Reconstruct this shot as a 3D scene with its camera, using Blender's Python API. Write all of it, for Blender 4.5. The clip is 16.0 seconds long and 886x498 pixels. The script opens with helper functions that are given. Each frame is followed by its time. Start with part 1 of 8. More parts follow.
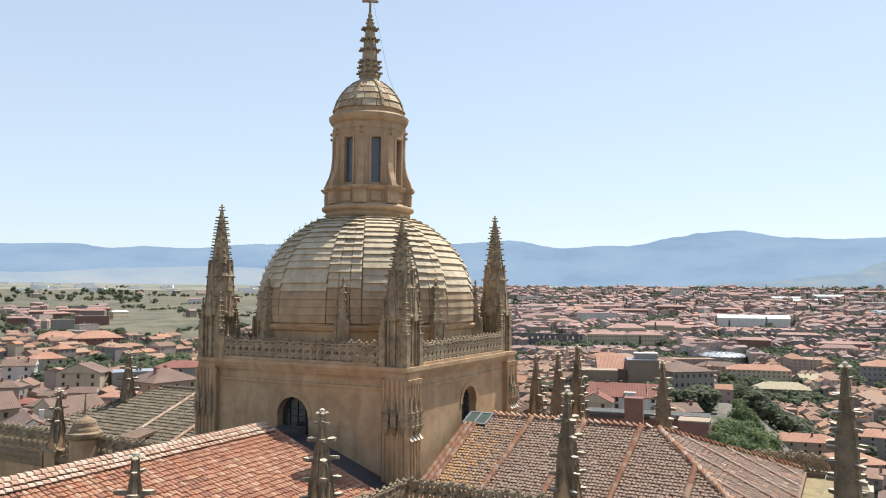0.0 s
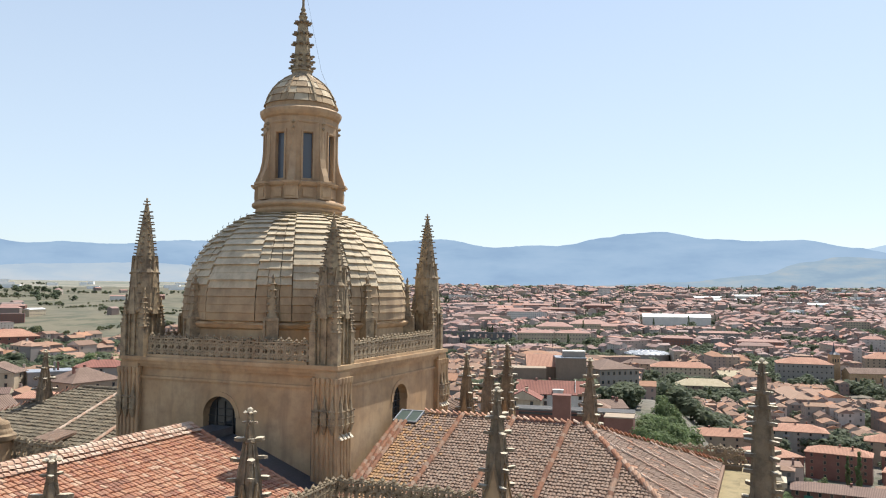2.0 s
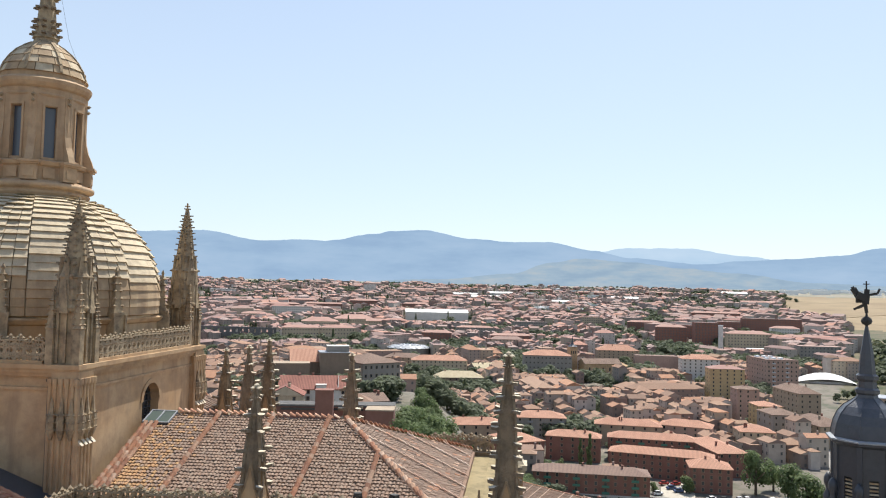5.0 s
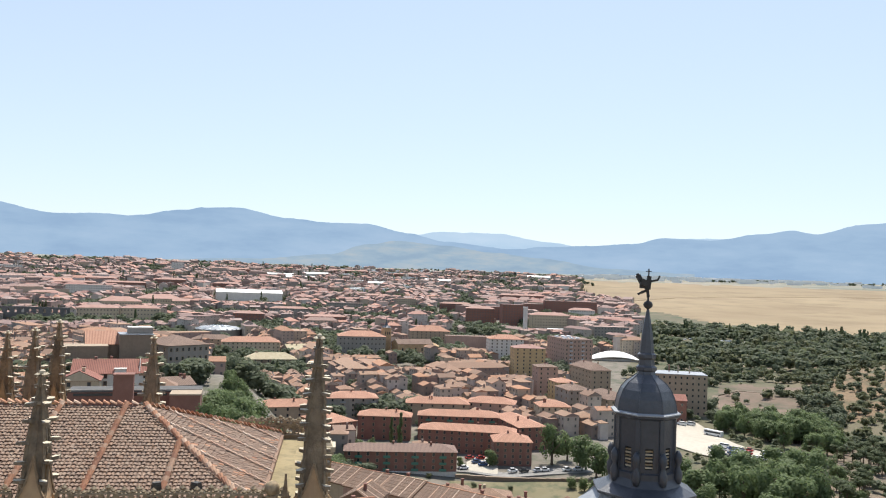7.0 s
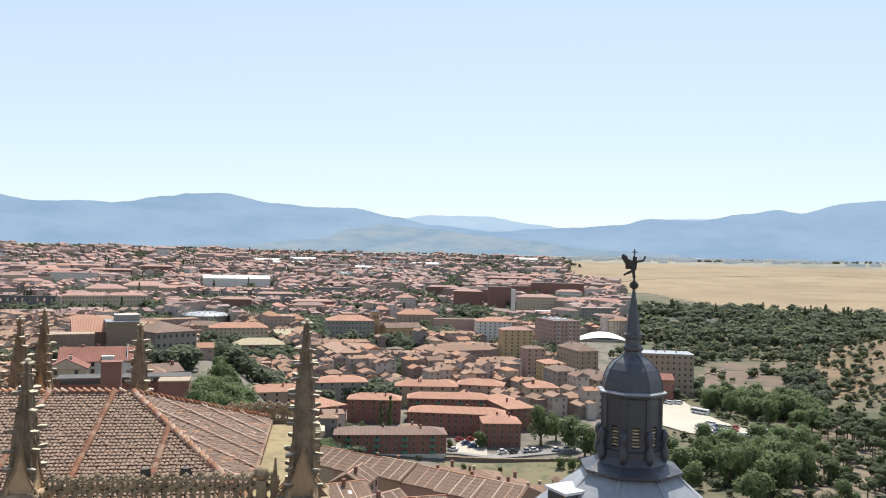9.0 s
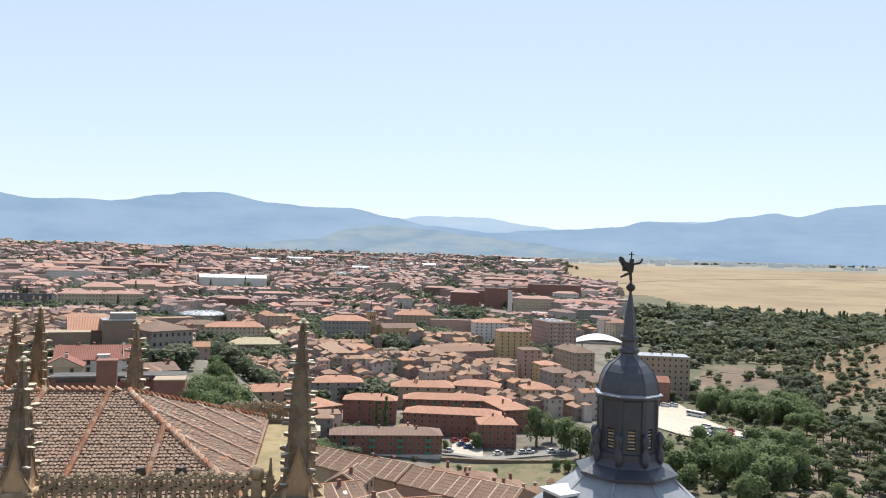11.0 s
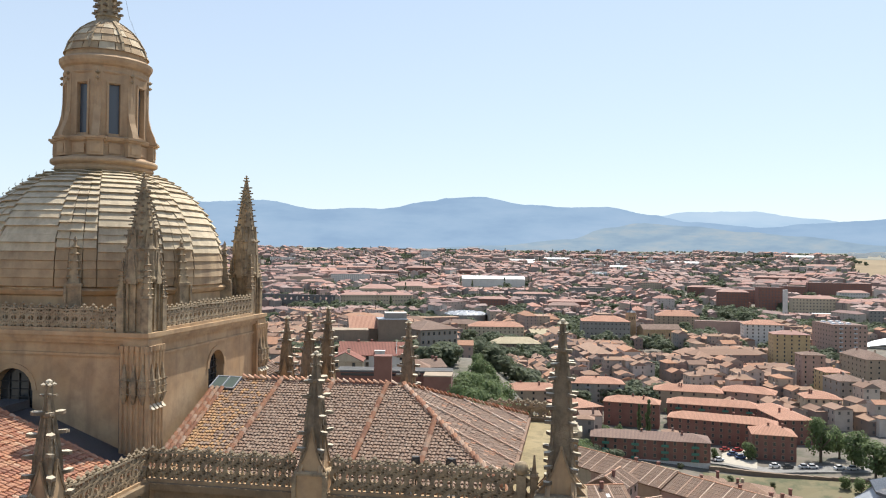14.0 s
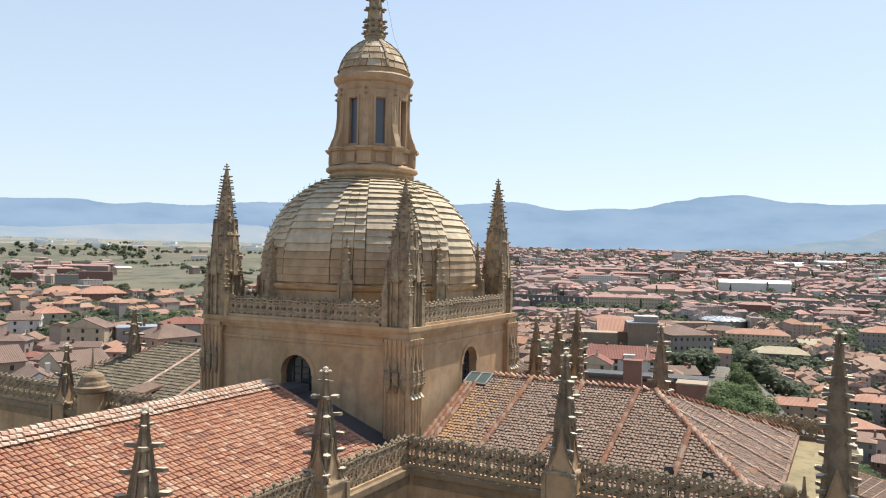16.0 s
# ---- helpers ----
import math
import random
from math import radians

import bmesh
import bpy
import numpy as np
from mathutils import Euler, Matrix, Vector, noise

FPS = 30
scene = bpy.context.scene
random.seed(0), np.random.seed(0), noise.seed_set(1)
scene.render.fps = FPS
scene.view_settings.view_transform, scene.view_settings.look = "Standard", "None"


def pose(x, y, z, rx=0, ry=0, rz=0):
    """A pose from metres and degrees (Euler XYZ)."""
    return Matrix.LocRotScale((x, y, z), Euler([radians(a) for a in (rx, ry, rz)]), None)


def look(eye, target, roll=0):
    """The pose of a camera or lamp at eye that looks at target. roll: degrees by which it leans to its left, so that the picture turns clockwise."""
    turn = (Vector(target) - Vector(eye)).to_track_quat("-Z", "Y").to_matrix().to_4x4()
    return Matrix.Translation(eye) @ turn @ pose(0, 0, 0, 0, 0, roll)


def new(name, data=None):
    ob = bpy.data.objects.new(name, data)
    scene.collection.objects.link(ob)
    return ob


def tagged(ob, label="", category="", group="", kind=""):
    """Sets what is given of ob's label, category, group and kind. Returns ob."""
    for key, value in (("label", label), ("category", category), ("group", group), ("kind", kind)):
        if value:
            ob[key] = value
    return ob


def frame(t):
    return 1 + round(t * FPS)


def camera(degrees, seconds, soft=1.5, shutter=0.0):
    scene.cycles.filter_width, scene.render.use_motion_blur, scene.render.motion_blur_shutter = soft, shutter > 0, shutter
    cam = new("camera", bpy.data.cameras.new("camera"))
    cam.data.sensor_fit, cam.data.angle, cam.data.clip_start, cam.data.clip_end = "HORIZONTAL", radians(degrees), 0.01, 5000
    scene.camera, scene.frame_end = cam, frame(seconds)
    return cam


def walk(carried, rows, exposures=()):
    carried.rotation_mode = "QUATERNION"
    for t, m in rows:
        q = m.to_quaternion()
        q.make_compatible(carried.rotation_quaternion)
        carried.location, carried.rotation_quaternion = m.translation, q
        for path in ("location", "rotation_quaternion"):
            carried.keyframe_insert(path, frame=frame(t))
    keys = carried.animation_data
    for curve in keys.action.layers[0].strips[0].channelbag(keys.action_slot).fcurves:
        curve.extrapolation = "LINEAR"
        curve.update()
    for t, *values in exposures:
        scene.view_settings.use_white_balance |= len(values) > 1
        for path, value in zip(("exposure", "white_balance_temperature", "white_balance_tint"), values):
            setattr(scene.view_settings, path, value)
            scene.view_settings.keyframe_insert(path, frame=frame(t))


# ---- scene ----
# ---------------------------------------------------------------- camera
# A hand-held pan from the bell tower. World: x runs along the nave to the apse, y to the north arm,
# the origin lies under the crossing dome, z = 0 is the square beside the church.
EYE = (-42.75, -28.35, 46.0)
cam = camera(59.7, 16.0, soft=1.1)
# seconds, tilt, lean and heading in degrees, and the small sway of the held camera in metres
TURNS = [
    (0.0, 93.33, -0.29, -62.19, 0.06, 0.19, -0.03),
    (0.5, 93.53, -0.60, -64.20, 0.05, 0.18, -0.03),
    (1.0, 93.28, -0.62, -66.53, 0.06, 0.19, -0.04),
    (1.5, 93.12, -0.51, -67.08, 0.08, 0.21, -0.06),
    (2.0, 93.25, -0.55, -67.25, 0.07, 0.21, -0.06),
    (2.5, 93.50, -0.82, -67.44, 0.08, 0.20, -0.06),
    (3.0, 93.33, -0.76, -67.61, 0.08, 0.19, -0.07),
    (3.5, 93.33, -1.02, -68.58, 0.11, 0.17, -0.04),
    (4.0, 93.55, -1.11, -71.76, 0.13, 0.17, -0.03),
    (4.5, 93.41, -1.40, -77.55, 0.11, 0.14, -0.04),
    (5.0, 93.14, -1.29, -84.44, 0.05, 0.09, -0.02),
    (5.2, 93.13, -1.35, -87.29, 0.04, 0.07, -0.02),
    (7.3, 91.92, -2.13, -98.29, 0.04, -0.07, 0.04),
    (7.5, 91.78, -2.11, -98.37, 0.04, -0.08, 0.04),
    (8.0, 91.03, -1.82, -97.78, 0.04, -0.09, 0.03),
    (8.5, 90.87, -1.48, -98.38, 0.03, -0.09, 0.03),
    (9.0, 90.93, -1.37, -98.94, 0.03, -0.09, 0.03),
    (11.5, 91.02, -1.85, -99.16, 0.03, -0.09, 0.03),
    (12.0, 91.25, -1.92, -98.92, 0.03, -0.09, 0.03),
    (12.5, 91.24, -1.42, -94.34, 0.02, -0.08, 0.04),
    (13.0, 90.87, -1.20, -88.91, -0.02, -0.07, 0.05),
    (13.5, 90.62, -0.84, -84.52, -0.10, -0.06, 0.06),
    (14.0, 90.60, -0.74, -80.27, -0.19, -0.04, 0.06),
    (14.5, 90.79, -0.77, -76.13, -0.22, -0.02, 0.07),
    (15.0, 90.90, -0.71, -71.44, -0.23, -0.01, 0.07),
    (15.5, 90.78, -0.72, -65.77, -0.25, 0.02, 0.07),
    (16.0, 90.40, -1.11, -62.02, -0.28, 0.03, 0.05),
]
walk(cam, [(t, pose(EYE[0] + dx, EYE[1] + dy, EYE[2] + dz, rx, ry, rz)) for t, rx, ry, rz, dx, dy, dz in TURNS])

# ---------------------------------------------------------------- light
SUN_HEADING, SUN_UP = 341.0, 62.5
world = bpy.data.worlds.new("world")
scene.world = world
world.use_nodes = True
wt = world.node_tree
wt.nodes.clear()
sky = wt.nodes.new("ShaderNodeTexSky")
sky.sky_type = 'NISHITA'
sky.sun_disc = False
sky.sun_elevation = radians(SUN_UP)
sky.sun_rotation = radians(90 - SUN_HEADING)
sky.air_density, sky.dust_density, sky.ozone_density = 1.0, 1.6, 1.0
sky.altitude = 1000
wbg = wt.nodes.new("ShaderNodeBackground")
wbg.inputs["Strength"].default_value = 0.15
wout = wt.nodes.new("ShaderNodeOutputWorld")
haze = wt.nodes.new("ShaderNodeMix")        # thin even summer haze over the whole sky
haze.data_type = 'RGBA'
up_way = wt.nodes.new("ShaderNodeTexCoord")
split = wt.nodes.new("ShaderNodeSeparateXYZ")
thin = wt.nodes.new("ShaderNodeMapRange")   # thick low down, thin overhead
thin.interpolation_type = 'SMOOTHSTEP'
for key, value in (("From Min", 0.05), ("From Max", 0.9), ("To Min", 0.64), ("To Max", 0.08)):
    thin.inputs[key].default_value = value
wt.links.new(up_way.outputs["Generated"], split.inputs[0])
wt.links.new(split.outputs["Z"], thin.inputs["Value"])
wt.links.new(thin.outputs[0], haze.inputs[0])
haze.inputs[7].default_value = (3.85, 4.4, 4.8, 1)
wt.links.new(sky.outputs[0], haze.inputs[6])
wt.links.new(haze.outputs[2], wbg.inputs["Color"])
wt.links.new(wbg.outputs[0], wout.inputs["Surface"])
sun_data = bpy.data.lights.new("sun", 'SUN')
sun_data.energy, sun_data.angle, sun_data.color = 5.0, radians(0.53), (1.0, 0.95, 0.86)
sun = new("sun", sun_data)
sh, se = radians(SUN_HEADING), radians(SUN_UP)
sun.matrix_world = look((60 * math.cos(sh) * math.cos(se), 60 * math.sin(sh) * math.cos(se), 60 * math.sin(se) + 40), (0, 0, 40))
scene.view_settings.exposure = 0.35

# ---------------------------------------------------------------- materials
def mat(name, rough=0.85, metal=0.0):
    m = bpy.data.materials.new(name)
    m.use_nodes = True
    t = m.node_tree
    b = t.nodes["Principled BSDF"]
    b.inputs["Roughness"].default_value = rough
    b.inputs["Metallic"].default_value = metal
    return m, t, b


def node(t, kind, **inputs):
    n = t.nodes.new(kind)
    for key, value in inputs.items():
        n.inputs[key.replace("_", " ")].default_value = value
    return n


def ramp(t, fac, stops):
    n = t.nodes.new("ShaderNodeValToRGB")
    e = n.color_ramp.elements
    while len(e) < len(stops):
        e.new(0.5)
    for k, (p, c) in zip(e, stops):
        k.position, k.color = p, (*c, 1)
    t.links.new(fac, n.inputs["Fac"])
    return n.outputs["Color"]


def mix(t, fac, a, b, how='MIX'):
    n = t.nodes.new("ShaderNodeMix")
    n.data_type, n.blend_type = 'RGBA', how
    for sock, v in ((n.inputs[0], fac), (n.inputs[6], a), (n.inputs[7], b)):
        if hasattr(v, "is_linked"):
            t.links.new(v, sock)
        elif isinstance(v, tuple):
            sock.default_value = (*v, 1)
        else:
            sock.default_value = v
    return n.outputs[2]


def coords(t, stretch=(1, 1, 1), local=False):
    g = t.nodes.new("ShaderNodeTexCoord") if local else t.nodes.new("ShaderNodeNewGeometry")
    m = t.nodes.new("ShaderNodeMapping")
    m.inputs["Scale"].default_value = stretch
    t.links.new(g.outputs["Object" if local else "Position"], m.inputs["Vector"])
    return m.outputs["Vector"]


def noise_tex(t, vec, scale, detail=4.0, rough=0.55):
    n = node(t, "ShaderNodeTexNoise", Scale=scale, Detail=detail, Roughness=rough)
    t.links.new(vec, n.inputs["Vector"])
    return n.outputs["Fac"]


def own_random(t):
    """One random number a piece: by object where pieces are objects, by island where they are joined."""
    g, o = t.nodes.new("ShaderNodeNewGeometry"), t.nodes.new("ShaderNodeObjectInfo")
    a = t.nodes.new("ShaderNodeMath")
    a.operation = 'ADD'
    f = t.nodes.new("ShaderNodeMath")
    f.operation = 'FRACT'
    t.links.new(g.outputs["Random Per Island"], a.inputs[0])
    t.links.new(o.outputs["Random"], a.inputs[1])
    t.links.new(a.outputs[0], f.inputs[0])
    return f.outputs[0]


def bump(t, b, height, strength=0.4, distance=0.05):
    n = node(t, "ShaderNodeBump", Strength=strength, Distance=distance)
    t.links.new(height, n.inputs["Height"])
    t.links.new(n.outputs["Normal"], b.inputs["Normal"])


def surface(name, base, worn, stain, rough=0.88, big=0.35, small=3.0, streak=0.0, amount=0.6, relief=0.4, metal=0.0, pieces=None, depth=0.04):
    """A weathered surface: a base colour, worn patches, darker stains, fine grain; pieces: colours that vary by piece."""
    m, t, b = mat(name, rough, metal)
    v = coords(t)
    n1 = noise_tex(t, v, big, 5)
    n2 = noise_tex(t, v, small, 6, 0.65)
    n3 = noise_tex(t, coords(t, (1, 1, 0.12)), 1.1, 5, 0.6)
    c = ramp(t, n1, [(0.34, base), (0.66, worn)])
    if pieces:
        r = own_random(t)
        k = len(pieces)
        c2 = ramp(t, r, [(i / k, p) for i, p in enumerate(pieces)])
        c2.node.color_ramp.interpolation = 'CONSTANT'
        c = mix(t, 0.78, c, c2)
    s = ramp(t, n2, [(0.42, (0, 0, 0)), (0.72, (1, 1, 1))])
    sc = t.nodes.new("ShaderNodeMath")
    sc.operation = 'MULTIPLY'
    t.links.new(s, sc.inputs[0])
    sc.inputs[1].default_value = amount
    c = mix(t, sc.outputs[0], c, stain)
    if streak:
        s2 = ramp(t, n3, [(0.5, (0, 0, 0)), (0.75, (1, 1, 1))])
        k2 = t.nodes.new("ShaderNodeMath")
        k2.operation = 'MULTIPLY'
        t.links.new(s2, k2.inputs[0])
        k2.inputs[1].default_value = streak
        c = mix(t, k2.outputs[0], c, stain)
    t.links.new(c, b.inputs["Base Color"])
    if relief:
        bump(t, b, noise_tex(t, v, small * 3, 6, 0.7), relief, depth)
    return m


STONE = surface("warm_sandstone", (0.45, 0.29, 0.152), (0.535, 0.38, 0.225), (0.235, 0.15, 0.092), streak=0.75, amount=0.55, small=1.2)
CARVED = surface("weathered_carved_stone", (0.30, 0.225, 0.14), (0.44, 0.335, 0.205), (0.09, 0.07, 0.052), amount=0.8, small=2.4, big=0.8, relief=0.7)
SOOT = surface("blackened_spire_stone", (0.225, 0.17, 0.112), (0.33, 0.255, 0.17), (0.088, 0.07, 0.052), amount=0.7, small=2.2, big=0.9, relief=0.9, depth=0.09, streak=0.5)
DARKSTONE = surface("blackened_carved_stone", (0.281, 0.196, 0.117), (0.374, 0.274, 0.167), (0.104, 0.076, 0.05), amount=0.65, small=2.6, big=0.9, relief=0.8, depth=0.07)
# lighter tracery tone: the sun on the parapet is in the colour
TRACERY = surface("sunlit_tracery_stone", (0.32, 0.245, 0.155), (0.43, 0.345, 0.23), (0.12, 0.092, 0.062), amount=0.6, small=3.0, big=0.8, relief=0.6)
# pale stone; it also paints the sunlit tops of crockets, finials and weatherings
PALE = surface("pale_and_sunlit_stone", (0.52, 0.45, 0.33), (0.62, 0.55, 0.42), (0.25, 0.2, 0.14), amount=0.4, small=4)
DOME = surface("grey_dome_slab", (0.514, 0.425, 0.288), (0.598, 0.500, 0.347), (0.263, 0.200, 0.135), amount=0.6, small=1.6, streak=0.45, pieces=[(0.546, 0.450, 0.310), (0.588, 0.490, 0.342), (0.514, 0.420, 0.288), (0.567, 0.460, 0.310)])
DOME_LOW = surface("warm_ashlar_of_the_dome", (0.408, 0.291, 0.172), (0.469, 0.344, 0.207), (0.194, 0.131, 0.081), amount=0.7, small=1.1, streak=0.7, pieces=[(0.418, 0.301, 0.180), (0.454, 0.335, 0.207), (0.383, 0.272, 0.158)])
SLATE = surface("lead_grey_slate", (0.05, 0.055, 0.066), (0.08, 0.085, 0.097), (0.028, 0.03, 0.035), rough=0.36, amount=0.45, small=3)
LEAD = surface("lead_sheet", (0.26, 0.28, 0.31), (0.34, 0.36, 0.38), (0.16, 0.16, 0.17), rough=0.5, amount=0.4, small=2)
IRON = surface("dark_iron", (0.03, 0.028, 0.026), (0.05, 0.045, 0.04), (0.02, 0.018, 0.016), rough=0.6, small=8)
TILE_RED = surface("red_barrel_tile", (0.403, 0.186, 0.106), (0.464, 0.252, 0.155), (0.202, 0.116, 0.083), amount=0.5, small=3.5, big=0.9,
                   pieces=[(0.383, 0.166, 0.092), (0.444, 0.221, 0.131), (0.313, 0.126, 0.078), (0.423, 0.201, 0.111), (0.555, 0.383, 0.261), (0.403, 0.176, 0.092), (0.252, 0.116, 0.078), (0.484, 0.272, 0.160), (0.413, 0.201, 0.116), (0.454, 0.241, 0.145), (0.352, 0.176, 0.111)])
TILE_OLD = surface("lichened_barrel_tile", (0.24, 0.163, 0.118), (0.288, 0.206, 0.155), (0.144, 0.104, 0.078), amount=0.5, small=5, big=0.4,
                   pieces=[(0.235, 0.158, 0.116), (0.278, 0.192, 0.141), (0.206, 0.144, 0.109), (0.254, 0.171, 0.124), (0.298, 0.216, 0.16), (0.23, 0.149, 0.105), (0.264, 0.168, 0.116)])
TILE_OCHRE = surface("ochre_lichened_tile", (0.36, 0.205, 0.095), (0.40, 0.245, 0.12), (0.22, 0.14, 0.085), amount=0.45, small=4, pieces=[(0.35, 0.20, 0.095), (0.40, 0.245, 0.115), (0.31, 0.19, 0.105), (0.38, 0.21, 0.10), (0.28, 0.18, 0.115)])
TILE_GREY = surface("grey_mossy_tile", (0.155, 0.128, 0.085), (0.215, 0.178, 0.118), (0.075, 0.066, 0.046), amount=0.6, small=5, big=0.4,
                    pieces=[(0.155, 0.125, 0.084), (0.20, 0.162, 0.108), (0.125, 0.104, 0.072), (0.235, 0.195, 0.135), (0.18, 0.135, 0.088)])
TILE_RIDGE = surface("orange_ridge_tile", (0.44, 0.215, 0.12), (0.50, 0.29, 0.18), (0.22, 0.13, 0.085), amount=0.4, small=5,
                     pieces=[(0.46, 0.225, 0.13), (0.56, 0.35, 0.235), (0.41, 0.185, 0.11), (0.64, 0.47, 0.345), (0.50, 0.25, 0.145), (0.36, 0.18, 0.115), (0.60, 0.40, 0.275), (0.47, 0.23, 0.135)])
TILE_PALE = surface("mortared_pale_ridge_tile", (0.62, 0.46, 0.34), (0.66, 0.50, 0.38), (0.42, 0.26, 0.18), amount=0.4, small=5,
                    pieces=[(0.52, 0.37, 0.27), (0.57, 0.44, 0.34), (0.46, 0.29, 0.20), (0.60, 0.48, 0.38), (0.42, 0.24, 0.165)])
# shade in the gaps between tiles is part of this bed colour
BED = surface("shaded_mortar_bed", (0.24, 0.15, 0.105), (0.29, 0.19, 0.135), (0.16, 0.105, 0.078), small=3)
LANTERN = surface("pale_lantern_stone", (0.424, 0.279, 0.161), (0.498, 0.353, 0.217), (0.228, 0.147, 0.091), streak=0.6, amount=0.45, small=1.8)
# ledge stone darkened for its stains and for the shade at the parapet
LEDGE = surface("stained_shaded_ledge_stone", (0.235, 0.165, 0.095), (0.31, 0.225, 0.135), (0.12, 0.088, 0.055), streak=0.4, amount=0.6, small=1.8)
LICHEN = surface("ochre_lichened_stone", (0.264, 0.209, 0.108), (0.326, 0.261, 0.140), (0.132, 0.109, 0.058), small=1.6, amount=0.7)
BRICK = surface("red_brick", (0.215, 0.10, 0.074), (0.26, 0.128, 0.095), (0.145, 0.074, 0.056), amount=0.4, small=4, relief=0.2)
PLASTER = {}
for key, col in dict(cream=(0.47, 0.385, 0.275), white=(0.60, 0.57, 0.52), ochre=(0.48, 0.345, 0.185), pink=(0.40, 0.265, 0.21), grey=(0.27, 0.245, 0.215), tan=(0.34, 0.265, 0.19), umber=(0.22, 0.165, 0.12)).items():
    PLASTER[key] = surface(key + "_render", col, tuple(min(0.8, 1.12 * q) for q in col), tuple(0.6 * q for q in col), amount=0.3, small=0.8, big=0.15, relief=0.15, streak=0.3)
# WALLS_FAR and ROOFS_FAR: desaturated tones hold part of the distance haze
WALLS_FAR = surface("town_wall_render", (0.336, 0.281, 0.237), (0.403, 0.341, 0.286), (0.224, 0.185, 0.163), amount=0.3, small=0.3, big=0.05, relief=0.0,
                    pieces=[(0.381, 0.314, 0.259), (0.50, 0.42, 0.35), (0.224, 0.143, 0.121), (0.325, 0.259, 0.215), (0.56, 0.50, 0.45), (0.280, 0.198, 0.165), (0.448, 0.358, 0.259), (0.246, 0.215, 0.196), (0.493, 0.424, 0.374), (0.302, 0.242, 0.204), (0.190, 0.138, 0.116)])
ROOFS_FAR = surface("hazed_town_roof_tile", (0.287, 0.164, 0.137), (0.354, 0.209, 0.177), (0.195, 0.118, 0.103), amount=0.45, small=0.45, big=0.08, relief=0.0,
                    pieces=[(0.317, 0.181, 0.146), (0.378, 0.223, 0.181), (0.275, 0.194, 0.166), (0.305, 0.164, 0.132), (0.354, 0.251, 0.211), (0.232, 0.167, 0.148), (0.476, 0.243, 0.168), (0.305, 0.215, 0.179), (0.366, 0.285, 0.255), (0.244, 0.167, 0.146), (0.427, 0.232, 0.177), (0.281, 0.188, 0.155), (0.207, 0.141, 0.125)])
ROOFS_OLDTOWN = surface("old_town_roof_tile", (0.281, 0.167, 0.108), (0.343, 0.211, 0.140), (0.166, 0.101, 0.068), amount=0.5, small=0.8, big=0.12, relief=0.0,
                        pieces=[(0.291, 0.171, 0.112), (0.343, 0.211, 0.144), (0.250, 0.153, 0.104), (0.312, 0.171, 0.104), (0.374, 0.243, 0.168), (0.218, 0.135, 0.094), (0.437, 0.221, 0.124), (0.281, 0.180, 0.124), (0.187, 0.117, 0.084), (0.395, 0.203, 0.120), (0.322, 0.203, 0.132)])
# pale salmon tone, with some distance haze mixed into the colour
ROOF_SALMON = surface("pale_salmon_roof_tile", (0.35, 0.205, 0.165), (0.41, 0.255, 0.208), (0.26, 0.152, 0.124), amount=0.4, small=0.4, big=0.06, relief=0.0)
ROOF_NEW = surface("new_orange_roof_tile", (0.40, 0.21, 0.14), (0.46, 0.255, 0.175), (0.29, 0.15, 0.10), amount=0.4, small=1.2, big=0.12, relief=0.25)
ROOF_BROWN = surface("brown_roof_tile", (0.20, 0.13, 0.105), (0.25, 0.17, 0.135), (0.13, 0.09, 0.07), amount=0.4, small=1.2, big=0.12, relief=0.25)
ROOF_OLD = surface("old_brown_roof_tile", (0.188, 0.124, 0.092), (0.24, 0.164, 0.126), (0.104, 0.072, 0.057), amount=0.5, small=1.5, big=0.2, relief=0.3)
ROOF_EARTH = surface("earthy_old_roof_tile", (0.228, 0.141, 0.094), (0.302, 0.192, 0.129), (0.114, 0.077, 0.055), amount=0.6, small=2.2, big=0.25, relief=0.5)
ROOF_RED = surface("deep_red_roof_tile", (0.25, 0.10, 0.075), (0.31, 0.135, 0.10), (0.17, 0.075, 0.058), amount=0.4, small=1.2, big=0.12, relief=0.25)


def tile_columns(m, period=0.55):
    """Darker channels between the columns of tiles, along each roof's own slope."""
    t = m.node_tree
    b = t.nodes["Principled BSDF"]
    old = b.inputs["Base Color"].links[0].from_socket
    w = node(t, "ShaderNodeTexWave", Scale=0.314 / period, Distortion=1.2, Detail=2.0)
    w.inputs["Detail Scale"].default_value = 2.0
    t.links.new(coords(t, (1, 0.02, 0.02), local=True), w.inputs["Vector"])
    k = ramp(t, w.outputs["Fac"], [(0.1, (0.62, 0.60, 0.58)), (0.6, (1.08, 1.06, 1.04))])
    t.links.new(mix(t, 1.0, old, k, 'MULTIPLY'), b.inputs["Base Color"])
    return m


for q in (ROOF_NEW, ROOF_BROWN, ROOF_OLD, ROOF_RED):
    tile_columns(q)
tile_columns(ROOF_EARTH, 0.3)
WHITE = surface("white_sheet_roof", (0.78, 0.78, 0.76), (0.82, 0.82, 0.80), (0.6, 0.6, 0.58), rough=0.6, amount=0.2, small=0.4, relief=0.0)
ASPHALT = surface("pale_worn_asphalt", (0.20, 0.19, 0.175), (0.27, 0.26, 0.24), (0.12, 0.115, 0.11), small=0.6, big=0.05, relief=0.1)
GRAVEL = surface("pale_gravel_yard", (0.42, 0.38, 0.31), (0.49, 0.445, 0.365), (0.32, 0.285, 0.23), small=0.5, big=0.04, relief=0.1)
